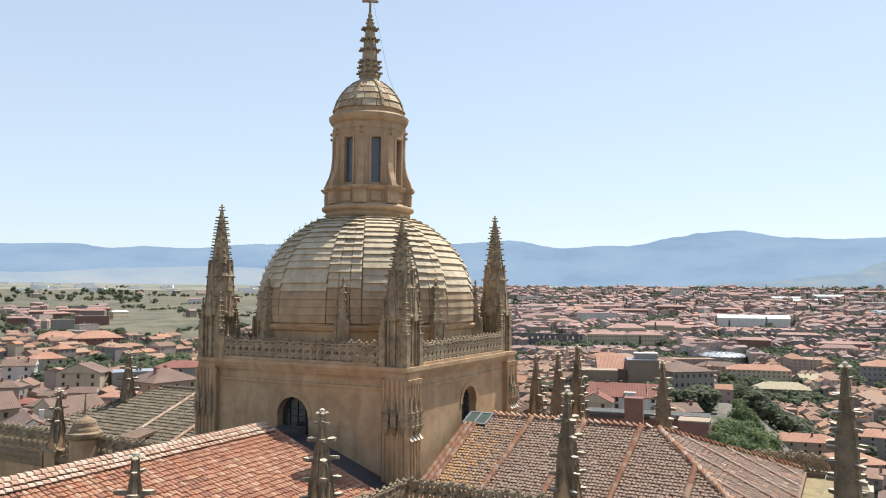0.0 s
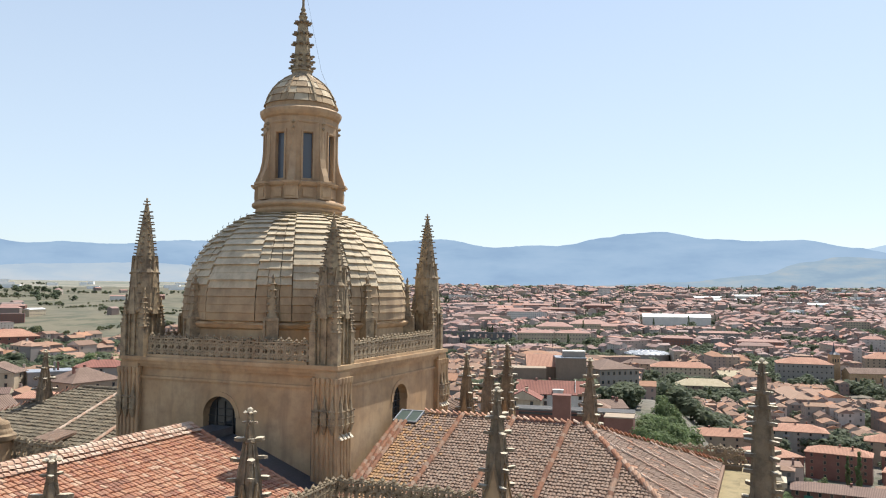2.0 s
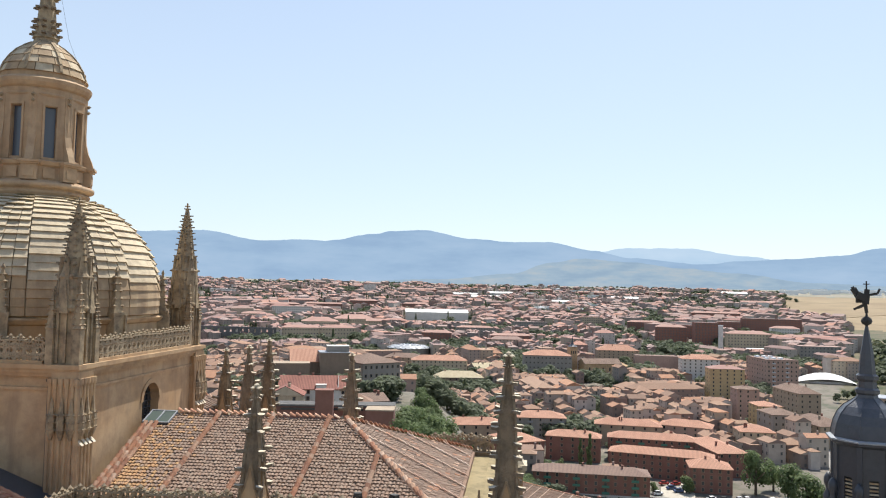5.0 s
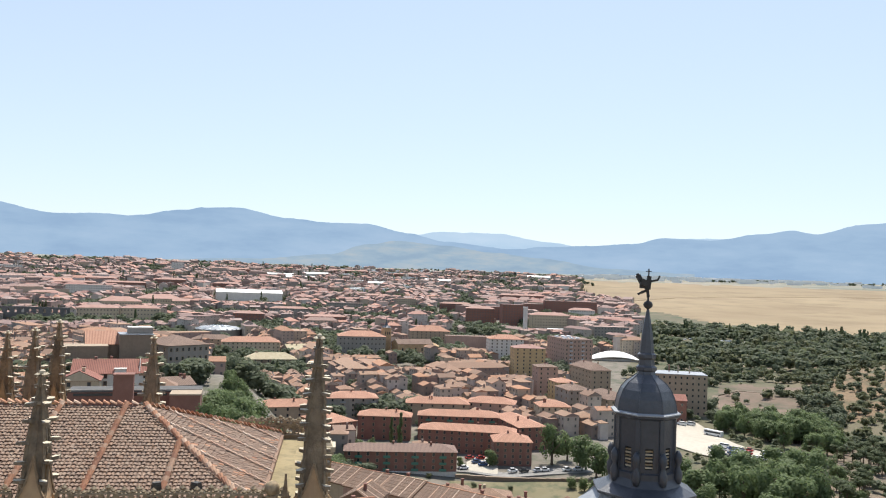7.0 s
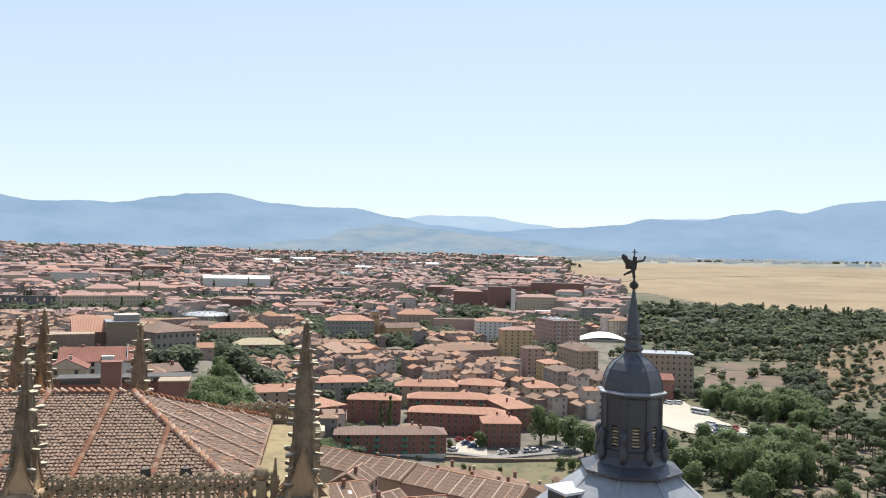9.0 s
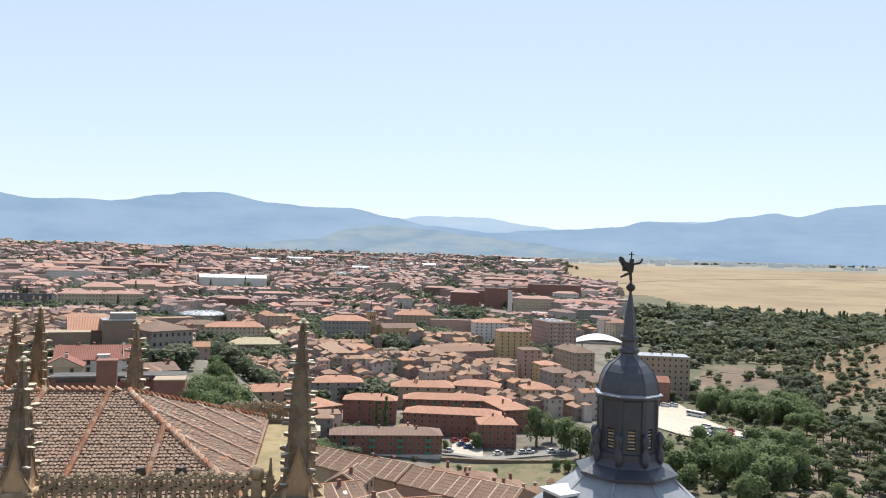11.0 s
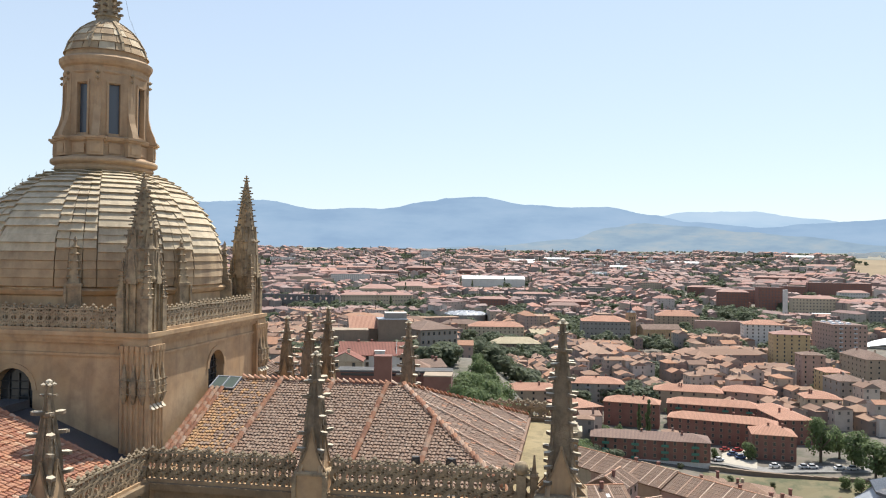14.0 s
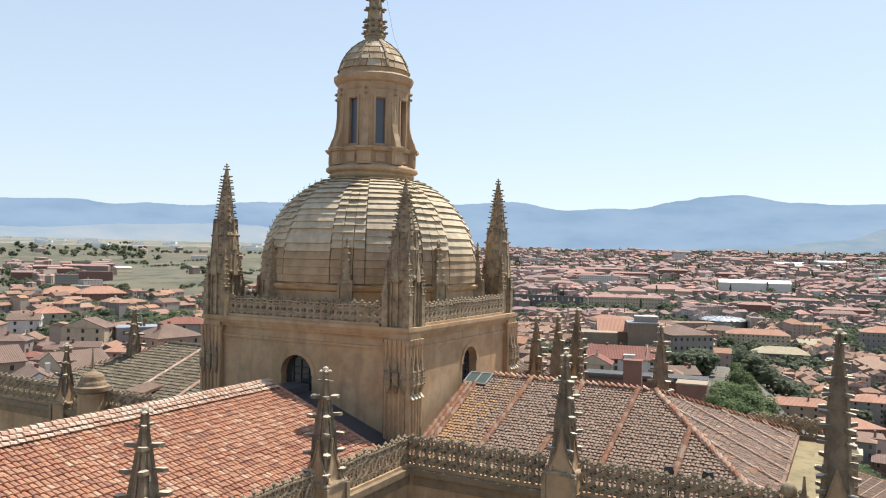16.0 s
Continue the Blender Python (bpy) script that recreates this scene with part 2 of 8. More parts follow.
# darker asphalt: the shade of a narrow street is in its colour
DARKROAD = surface("shaded_worn_asphalt", (0.085, 0.083, 0.08), (0.12, 0.115, 0.11), (0.055, 0.055, 0.053), small=0.4, big=0.04, relief=0.0)
BARK = surface("grey_brown_bark", (0.13, 0.095, 0.065), (0.18, 0.135, 0.095), (0.07, 0.05, 0.035), small=6)


def ground_mat(name, a, b_, c_, big, small):
    m, t, b = mat(name, 0.95)
    v = coords(t)
    c = ramp(t, noise_tex(t, v, big, 6, 0.6), [(0.35, a), (0.65, b_)])
    s = ramp(t, noise_tex(t, v, small, 6, 0.65), [(0.46, (0, 0, 0)), (0.62, (1, 1, 1))])
    t.links.new(mix(t, s, c, c_), b.inputs["Base Color"])
    return m


WHEAT = ground_mat("ripe_wheat_stubble", (0.235, 0.174, 0.10), (0.29, 0.222, 0.13), (0.205, 0.15, 0.084), 0.003, 0.007)
DRY = ground_mat("dry_grass_slope", (0.12, 0.108, 0.07), (0.165, 0.146, 0.094), (0.075, 0.08, 0.048), 0.004, 0.02)
SCRUB = ground_mat("dry_earth_and_scrub", (0.10, 0.094, 0.053), (0.15, 0.122, 0.075), (0.06, 0.074, 0.036), 0.008, 0.03)
GRASS = ground_mat("worn_yellowing_lawn", (0.155, 0.135, 0.072), (0.215, 0.18, 0.105), (0.10, 0.105, 0.055), 0.03, 0.12)
TOWNSOIL = ground_mat("dusty_town_ground", (0.15, 0.13, 0.105), (0.21, 0.18, 0.145), (0.085, 0.09, 0.06), 0.02, 0.09)
SOIL = ground_mat("bare_brown_field", (0.145, 0.10, 0.072), (0.19, 0.138, 0.098), (0.085, 0.078, 0.046), 0.006, 0.03)
ORANGE = ground_mat("orange_clay_slope", (0.15, 0.10, 0.056), (0.205, 0.14, 0.08), (0.075, 0.078, 0.04), 0.012, 0.05)
SAND = ground_mat("sandy_pine_ground", (0.155, 0.115, 0.08), (0.205, 0.158, 0.112), (0.085, 0.078, 0.046), 0.02, 0.09)
PLAIN = ground_mat("parched_plain", (0.20, 0.195, 0.155), (0.27, 0.245, 0.19), (0.13, 0.145, 0.11), 0.0018, 0.006)


def leaf_mat(name, stops):
    m, t, b = mat(name, 0.6)
    c = ramp(t, own_random(t), stops)
    n = noise_tex(t, coords(t), 0.25, 3)
    c = mix(t, ramp(t, n, [(0.35, (0, 0, 0)), (0.7, (1, 1, 1))]), c, stops[-1][1])
    t.links.new(c, b.inputs["Base Color"])
    b.inputs["Specular IOR Level"].default_value = 0.2
    tl = t.nodes.new("ShaderNodeBsdfTranslucent")
    t.links.new(c, tl.inputs["Color"])
    ms = t.nodes.new("ShaderNodeMixShader")
    ms.inputs[0].default_value = 0.5
    out = t.nodes["Material Output"]
    t.links.new(b.outputs[0], ms.inputs[1])
    t.links.new(tl.outputs[0], ms.inputs[2])
    t.links.new(ms.outputs[0], out.inputs["Surface"])
    return m


LEAF = leaf_mat("deciduous_leaves", [(0.0, (0.095, 0.138, 0.055)), (0.5, (0.135, 0.185, 0.076)), (1.0, (0.18, 0.23, 0.105))])
# darker, bluer leaves for all far trees: distance haze put into the colour
LEAF_HAZED = leaf_mat("haze_blued_leaves", [(0.0, (0.085, 0.108, 0.062)), (0.5, (0.118, 0.142, 0.084)), (1.0, (0.155, 0.178, 0.11))])
LEAF_PINE = leaf_mat("pine_needles", [(0.0, (0.07, 0.092, 0.045)), (0.5, (0.10, 0.125, 0.06)), (1.0, (0.13, 0.155, 0.08))])
LEAF_OLIVE = leaf_mat("dusty_scrub_leaves", [(0.0, (0.10, 0.115, 0.055)), (0.5, (0.13, 0.145, 0.072)), (1.0, (0.165, 0.175, 0.095))])


def glass(name, col, rough=0.12):
    m, t, b = mat(name, rough)
    b.inputs["Base Color"].default_value = (*col, 1)
    b.inputs["Specular IOR Level"].default_value = 0.7
    return m


PANE = glass("dark_window_glass", (0.035, 0.04, 0.045))
PANE_FAR = glass("dim_distant_glass", (0.085, 0.08, 0.075), 0.5)
PANE_BLUE = glass("blue_grey_leaded_glass", (0.07, 0.085, 0.11), 0.3)
SKYLIGHT = glass("greenish_skylight_glass", (0.07, 0.10, 0.09), 0.35)


def paint(name, col, rough=0.4):
    m, t, b = mat(name, rough)
    n = noise_tex(t, coords(t, local=True), 2.0, 4)
    t.links.new(ramp(t, n, [(0.3, tuple(0.9 * q for q in col)), (0.7, col)]), b.inputs["Base Color"])
    return m


PAINT = {k: paint(k + "_paint", c) for k, c in dict(white=(0.75, 0.75, 0.74), grey=(0.28, 0.29, 0.30), dark=(0.035, 0.037, 0.04), blue=(0.05, 0.09, 0.2), red=(0.35, 0.03, 0.025), silver=(0.5, 0.51, 0.52), green=(0.06, 0.20, 0.15)).items()}


# ---------------------------------------------------------------- building helpers
class Build:
    """Collects corners and faces of one mesh."""

    def __init__(self):
        self.v, self.f = [], []

    def add(self, verts, faces, m=None):
        k = len(self.v)
        self.v += [tuple(m @ Vector(p)) for p in verts] if m is not None else [tuple(p) for p in verts]
        self.f += [tuple(i + k for i in q) for q in faces]
        return self

    def box(self, x, y, z, sx, sy, sz, rz=0.0, top=1.0, m=None):
        """A box on its base centre (x, y, z); top: the upper face's share of the lower one."""
        c, s = math.cos(radians(rz)), math.sin(radians(rz))
        p = []
        for h, k in ((0, 1.0), (sz, top)):
            for a, b in ((-1, -1), (1, -1), (1, 1), (-1, 1)):
                u, w = a * sx / 2 * k, b * sy / 2 * k
                p.append((x + c * u - s * w, y + s * u + c * w, z + h))
        return self.add(p, [(3, 2, 1, 0), (4, 5, 6, 7), (0, 1, 5, 4), (1, 2, 6, 5), (2, 3, 7, 6), (3, 0, 4, 7)], m)

    def lathe(self, x, y, profile, n=16, turn=0.0, m=None):
        """A solid of revolution from (radius, height) pairs, bottom to top; n = 4 or 8 gives prisms."""
        p = []
        for r, h in profile:
            for i in range(n):
                a = radians(turn) + 2 * math.pi * i / n
                p.append((x + r * math.cos(a), y + r * math.sin(a), h))
        q = []
        for j in range(len(profile) - 1):
            for i in range(n):
                k = (i + 1) % n
                q.append((j * n + i, j * n + k, (j + 1) * n + k, (j + 1) * n + i))
        q += [tuple(range(n - 1, -1, -1)), tuple((len(profile) - 1) * n + i for i in range(n))]
        return self.add(p, q, m)

    def bar(self, a, b, w, d=None):
        """A square bar from a to b."""
        a, b = Vector(a), Vector(b)
        q = (b - a).to_track_quat('Z', 'Y').to_matrix().to_4x4()
        return self.box(0, 0, 0, w, d or w, (b - a).length, m=Matrix.Translation(a) @ q)

    def blob(self, x, y, z, sx, sy, sz):
        """A small faceted knob."""
        p = [(x, y, z - sz), (x + sx, y, z), (x, y + sy, z), (x - sx, y, z), (x, y - sy, z), (x, y, z + sz)]
        return self.add(p, [(0, 2, 1), (0, 3, 2), (0, 4, 3), (0, 1, 4), (5, 1, 2), (5, 2, 3), (5, 3, 4), (5, 4, 1)])

    def sweep(self, points, w, d):
        """One square strip along a line of points that runs upward; w across, d outward from the axis."""
        k = len(self.v)
        for p in points:
            a = math.atan2(p[1], p[0])
            u, n = Vector((math.cos(a), math.sin(a), 0)) * d / 2, Vector((-math.sin(a), math.cos(a), 0)) * w / 2
            c = Vector(p)
            self.v += [tuple(c - u - n), tuple(c + u - n), tuple(c + u + n), tuple(c - u + n)]
        for i in range(len(points) - 1):
            for e in range(4):
                f_ = (e + 1) % 4
                self.f.append((k + 4 * i + e, k + 4 * i + f_, k + 4 * i + 4 + f_, k + 4 * i + 4 + e))
        self.f += [(k + 3, k + 2, k + 1, k), tuple(k + 4 * (len(points) - 1) + e for e in range(4))]
        return self

    def mesh(self, name, material=None, smooth=False):
        me = bpy.data.meshes.new(name)
        me.from_pydata(self.v, [], self.f)
        if material:
            me.materials.append(material)
        if smooth:
            me.shade_smooth()
        me.update()
        return me


def put(name, data, parent=None, m=None, label=""):
    ob = new(name, data)
    if parent is not None:
        ob.parent = parent
    if m is not None:
        ob.matrix_basis = m
    if label:
        ob["label"] = label
    return ob


def part(name, b, material, parent, label="", smooth=False, m=None):
    return put(name, b.mesh(name, material, smooth), parent, m, label)


def thing(name, label, category, x=0.0, y=0.0, z=0.0, rz=0.0, group="", kind=""):
    ob = new(name)
    ob.empty_display_size = 0.3
    ob.matrix_basis = pose(x, y, z, 0, 0, rz)
    return tagged(ob, label, category, group, kind)

# ---------------------------------------------------------------- ground and distance
TX, TY = EYE[0], EYE[1]          # the plan's pole: the foot of the bell tower
FALL = [(0, 0), (50, 0), (120, -13), (200, -26), (330, -36), (450, -38), (600, -38), (850, -33), (1200, -23), (1700, -6), (2300, 20), (3000, 51), (3800, 79), (4900, 98)]


def ease(a, b, v):
    t = min(1.0, max(0.0, (v - a) / (b - a)))
    return t * t * (3 - 2 * t)


def plan(az, r):
    """The place r metres from the tower, az degrees clockwise of the view's first heading."""
    h = radians(27.95 - az)
    return TX + r * math.cos(h), TY + r * math.sin(h)


def hump(az, r, a0, r0, sa, sr):
    return math.exp(-((az - a0) / sa) ** 2 - ((r - r0) / sr) ** 2)


def height(az, r):
    z = FALL[-1][1]
    for (a, za), (b, zb) in zip(FALL, FALL[1:]):
        if r <= b:
            z = za + (zb - za) * (r - a) / (b - a)
            break
    old = max(1 - ease(20, 27, az), ease(110, 130, abs(az)))
    left = 1 - ease(-8, 4, az)
    z *= 1 - old * (1 - ease(330 + 320 * left, 620 + 380 * left, r))
    z += 9 * hump(az, r, 37, 205, 11, 55) + 34 * hump(az, r, 69.5, 720, 5.5, 150) + 6 * hump(az, r, 64, 330, 7, 110) + 14 * hump(az, r, -18, 1500, 7, 260) - 9.0 * hump(az, r, 41.5, 296, 6.5, 27)
    z += 15 * ease(2200, 2900, r) * (1 - ease(3000, 3500, r)) * ease(-8, 2, az) * (1 - ease(43, 48, az))
    return z


def ground_at(az, r):
    x, y = plan(az, r)
    return x, y, height(az, r)


def zone(az, r):
    if r > 3150:
        return 4
    edge = 1310 + 3.0 * (az - 62) ** 2
    if 46.2 < az < 80 and r > edge:
        return 0
    if 55.6 < az < 60.9 and 570 < r < 700:
        return 5
    if 54.4 < az < 60.4 and 700 <= r < 765:
        return 2
    if az > 61.4 and 545 < r < 940:
        return 6
    if az > 60.5 and 240 < r <= 470:
        return 7
    if az > 49.5 and r > 260:
        return 2
    if az < -8 and r > 430:
        return 1
    return 3


AZ = [-180 + 5 * i for i in range(29)] + [-35 + 0.25 * i for i in range(441)] + [80 + 5 * i for i in range(20)]
RINGS = [40 * 1.0205 ** i for i in range(238)]
gv, gf, gm = [(TX, TY, 0.0)], [], []
for r in RINGS:
    for az in AZ:
        x, y, z = ground_at(az, r)
        z += 1.2 * noise.noise((x * 0.012, y * 0.012, 0)) * min(1, r / 300)
        gv.append((x, y, z))
n = len(AZ)
for i in range(n):
    gf.append((0, 1 + i, 1 + (i + 1) % n))
    gm.append(3)
for j in range(len(RINGS) - 1):
    rm = (RINGS[j] * RINGS[j + 1]) ** 0.5
    for i in range(n):
        k = (i + 1) % n
        gf.append((1 + j * n + i, 1 + (j + 1) * n + i, 1 + (j + 1) * n + k, 1 + j * n + k))
        am = AZ[i] + 0.12
        wob = noise.noise((am * 0.6, rm * 0.004, 3.0))
        gm.append(zone(am + 0.8 * wob, rm * (1 + 0.03 * wob)))
gme = bpy.data.meshes.new("ground")
gme.from_pydata(gv, [], gf)
for q in (WHEAT, DRY, SCRUB, TOWNSOIL, PLAIN, SOIL, ORANGE, SAND):
    gme.materials.append(q)
gme.polygons.foreach_set("material_index", gm)
gme.shade_smooth()
tagged(new("ground", gme), "rolling ground of town soil, scrub and ripe wheat fields", "ground", kind="structure")


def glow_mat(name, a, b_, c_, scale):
    """Hazy distance: a plain backdrop with the sky's scattered light painted as its glow."""
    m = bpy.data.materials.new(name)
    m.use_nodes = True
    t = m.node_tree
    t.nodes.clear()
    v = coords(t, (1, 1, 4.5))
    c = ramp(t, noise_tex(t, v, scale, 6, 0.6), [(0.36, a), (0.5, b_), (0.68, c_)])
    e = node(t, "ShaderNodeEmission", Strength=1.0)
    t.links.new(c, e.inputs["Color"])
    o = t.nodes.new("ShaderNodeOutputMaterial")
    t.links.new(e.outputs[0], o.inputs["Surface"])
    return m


def ridge(name, label, skyline, foot, r0, r1, material, seed):
    """A range of hills: a sloping sheet from its foot to an uneven crest given as (azimuth, elevation) in degrees."""
    b = Build()
    a0, a1 = skyline[0][0], skyline[-1][0]
    cols = int((a1 - a0) / 0.2)
    rows_ = 10
    for i in range(cols + 1):
        az = a0 + (a1 - a0) * i / cols
        for (p, ep), (q, eq) in zip(skyline, skyline[1:]):
            if p <= az <= q:
                k = ease(p, q, az)
                el = ep + (eq - ep) * k
                break
        el += 0.05 * noise.noise((az * 1.3, seed, 0)) + 0.025 * noise.noise((az * 4.1, seed, 2))
        for j in range(rows_ + 1):
            s = j / rows_
            r = r0 + (r1 - r0) * s + 60 * noise.noise((az * 0.5, s * 3, seed)) * math.sin(math.pi * s)
            x, y = plan(az, r)
            e = foot + (max(el, foot) - foot) * s
            b.v.append((x, y, EYE[2] + r * math.tan(radians(e))))
    for i in range(cols):
        for j in range(rows_):
            k = i * (rows_ + 1) + j
            b.f.append((k, k + rows_ + 1, k + rows_ + 2, k + 1))
    ob = new(name, b.mesh(name, material, True))
    return tagged(ob, label, "mountains", kind="structure")


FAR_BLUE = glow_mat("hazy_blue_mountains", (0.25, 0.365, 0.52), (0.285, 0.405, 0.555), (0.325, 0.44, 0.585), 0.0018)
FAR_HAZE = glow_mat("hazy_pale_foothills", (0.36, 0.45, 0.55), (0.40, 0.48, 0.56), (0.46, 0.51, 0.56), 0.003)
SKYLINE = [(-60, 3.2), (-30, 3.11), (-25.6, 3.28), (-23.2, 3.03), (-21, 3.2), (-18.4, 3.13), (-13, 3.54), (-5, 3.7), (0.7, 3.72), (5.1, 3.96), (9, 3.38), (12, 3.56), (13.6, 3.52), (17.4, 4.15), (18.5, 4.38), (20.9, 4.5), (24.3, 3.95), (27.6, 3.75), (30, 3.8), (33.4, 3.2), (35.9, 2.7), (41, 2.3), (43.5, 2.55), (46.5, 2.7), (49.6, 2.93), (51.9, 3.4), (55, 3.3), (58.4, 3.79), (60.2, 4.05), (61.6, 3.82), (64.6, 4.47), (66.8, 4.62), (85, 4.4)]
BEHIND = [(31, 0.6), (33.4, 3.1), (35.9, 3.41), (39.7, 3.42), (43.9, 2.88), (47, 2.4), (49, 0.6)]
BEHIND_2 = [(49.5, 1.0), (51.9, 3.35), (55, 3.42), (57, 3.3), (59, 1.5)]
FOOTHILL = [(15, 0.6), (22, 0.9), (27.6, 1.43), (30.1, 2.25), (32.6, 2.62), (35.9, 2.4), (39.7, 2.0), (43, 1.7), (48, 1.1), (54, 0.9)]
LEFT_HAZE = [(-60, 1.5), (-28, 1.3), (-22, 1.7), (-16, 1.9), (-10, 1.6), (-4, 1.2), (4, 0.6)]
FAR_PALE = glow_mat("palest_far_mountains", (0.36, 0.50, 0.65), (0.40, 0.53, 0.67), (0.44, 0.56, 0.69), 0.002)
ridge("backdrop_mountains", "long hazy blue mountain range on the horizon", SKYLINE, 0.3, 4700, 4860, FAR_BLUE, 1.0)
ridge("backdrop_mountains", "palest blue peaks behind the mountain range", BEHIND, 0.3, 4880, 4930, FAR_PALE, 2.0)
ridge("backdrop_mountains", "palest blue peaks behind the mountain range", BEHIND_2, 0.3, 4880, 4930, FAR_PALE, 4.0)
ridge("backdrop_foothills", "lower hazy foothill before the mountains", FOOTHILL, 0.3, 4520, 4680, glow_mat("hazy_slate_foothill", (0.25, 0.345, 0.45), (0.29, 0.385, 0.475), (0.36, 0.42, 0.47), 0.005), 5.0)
ridge("backdrop_foothills", "pale hazy fans of land under the mountains", LEFT_HAZE, 0.3, 4520, 4680, FAR_HAZE, 7.0)

# ---------------------------------------------------------------- the cathedral
def arch_points(w, spring, top_h, n=10):
    """The outline of a round-headed opening: width w, from 0 up to spring, then a half round."""
    p = [(-w / 2, 0.0), (w / 2, 0.0)]
    for i in range(n + 1):
        a = math.pi * i / n
        p.append((w / 2 * math.cos(a), spring + top_h * math.sin(a)))
    return p


def wall_with_arch(b, x0, x1, z0, z1, y, thick, cx, sill, w, spring, rise, m):
    """A wall in the local xz plane with one round-headed opening that goes through it."""
    out = arch_points(w, spring, rise)
    for face, flip in ((y, False), (y + thick, True)):
        def q(*pts):
            vs = [(p[0], face, p[1]) for p in pts]
            b.add(vs if not flip else vs[::-1], [tuple(range(len(vs)))], m)
        q((x0, z0), (cx - w / 2, z0), (cx - w / 2, z1), (x0, z1))
        q((cx + w / 2, z0), (x1, z0), (x1, z1), (cx + w / 2, z1))
        q((cx - w / 2, z0), (cx + w / 2, z0), (cx + w / 2, sill), (cx - w / 2, sill))
        head = [(cx + px, sill + pz) for px, pz in out[2:]]
        for p0, p1 in zip(head, head[1:]):
            q(p1, p0, (p0[0], z1), (p1[0], z1))
    ring = [(cx + px, sill + pz) for px, pz in out]
    for p0, p1 in zip(ring, ring[1:] + ring[:1]):
        b.add([(p0[0], y, p0[1]), (p0[0], y + thick, p0[1]), (p1[0], y + thick, p1[1]), (p1[0], y, p1[1])], [(0, 1, 2, 3)], m)
    b.add([(x0, y, z1), (x1, y, z1), (x1, y + thick, z1), (x0, y + thick, z1)], [(0, 1, 2, 3)], m)


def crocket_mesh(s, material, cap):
    """A leaf-shaped stone crocket that juts along +x, broad at its end, with sunlight painted on its upper face."""
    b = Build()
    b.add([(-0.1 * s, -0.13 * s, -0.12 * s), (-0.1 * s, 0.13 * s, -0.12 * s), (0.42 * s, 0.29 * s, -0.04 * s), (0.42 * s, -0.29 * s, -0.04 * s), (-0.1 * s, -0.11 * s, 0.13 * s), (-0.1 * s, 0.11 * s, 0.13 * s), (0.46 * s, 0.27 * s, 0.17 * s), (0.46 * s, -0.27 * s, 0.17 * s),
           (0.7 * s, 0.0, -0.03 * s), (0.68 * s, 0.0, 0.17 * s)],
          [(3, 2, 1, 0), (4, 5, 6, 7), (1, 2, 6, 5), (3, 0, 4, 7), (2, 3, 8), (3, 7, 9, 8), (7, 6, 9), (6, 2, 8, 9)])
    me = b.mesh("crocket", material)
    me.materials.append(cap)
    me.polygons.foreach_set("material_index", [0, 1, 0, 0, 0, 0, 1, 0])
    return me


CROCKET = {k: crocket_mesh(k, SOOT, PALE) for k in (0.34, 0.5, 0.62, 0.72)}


def crockets(parent, levels, edge, size, sides=4, turn=45.0):
    """Crockets up the arrises of a spire: levels of heights, edge(z) the arris's distance from the axis."""
    for z in levels:
        for i in range(sides):
            a = turn + 360 / sides * i
            ra = radians(a)
            d = edge(z) * 0.9
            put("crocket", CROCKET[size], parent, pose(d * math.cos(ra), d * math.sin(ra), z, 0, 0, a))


def lerp_profile(profile):
    def at(z):
        for (r0, z0), (r1, z1) in zip(profile, profile[1:]):
            if z0 <= z <= z1:
                return r0 + (r1 - r0) * (z - z0) / max(1e-6, z1 - z0)
        return profile[-1][0]
    return at


def finial(b, z, s):
    """A bunched stone finial: two crosses of knobs and a tip."""
    for dz, w in ((0.0, 0.34), (0.32, 0.24)):
        b.box(0, 0, z + dz * s, 2 * w * s, 0.16 * s, 0.13 * s, 45)
        b.box(0, 0, z + dz * s + 0.005, 0.16 * s, 2 * w * s, 0.13 * s, 45)
        for a in (45, 135, 225, 315):
            b.blob(w * s * math.cos(radians(a)), w * s * math.sin(radians(a)), z + dz * s + 0.09 * s, 0.13 * s, 0.13 * s, 0.11 * s)
    b.lathe(0, 0, [(0.1 * s, z - 0.2 * s), (0.08 * s, z + 0.6 * s), (0.14 * s, z + 0.66 * s), (0.03 * s, z + 0.8 * s)], 6)


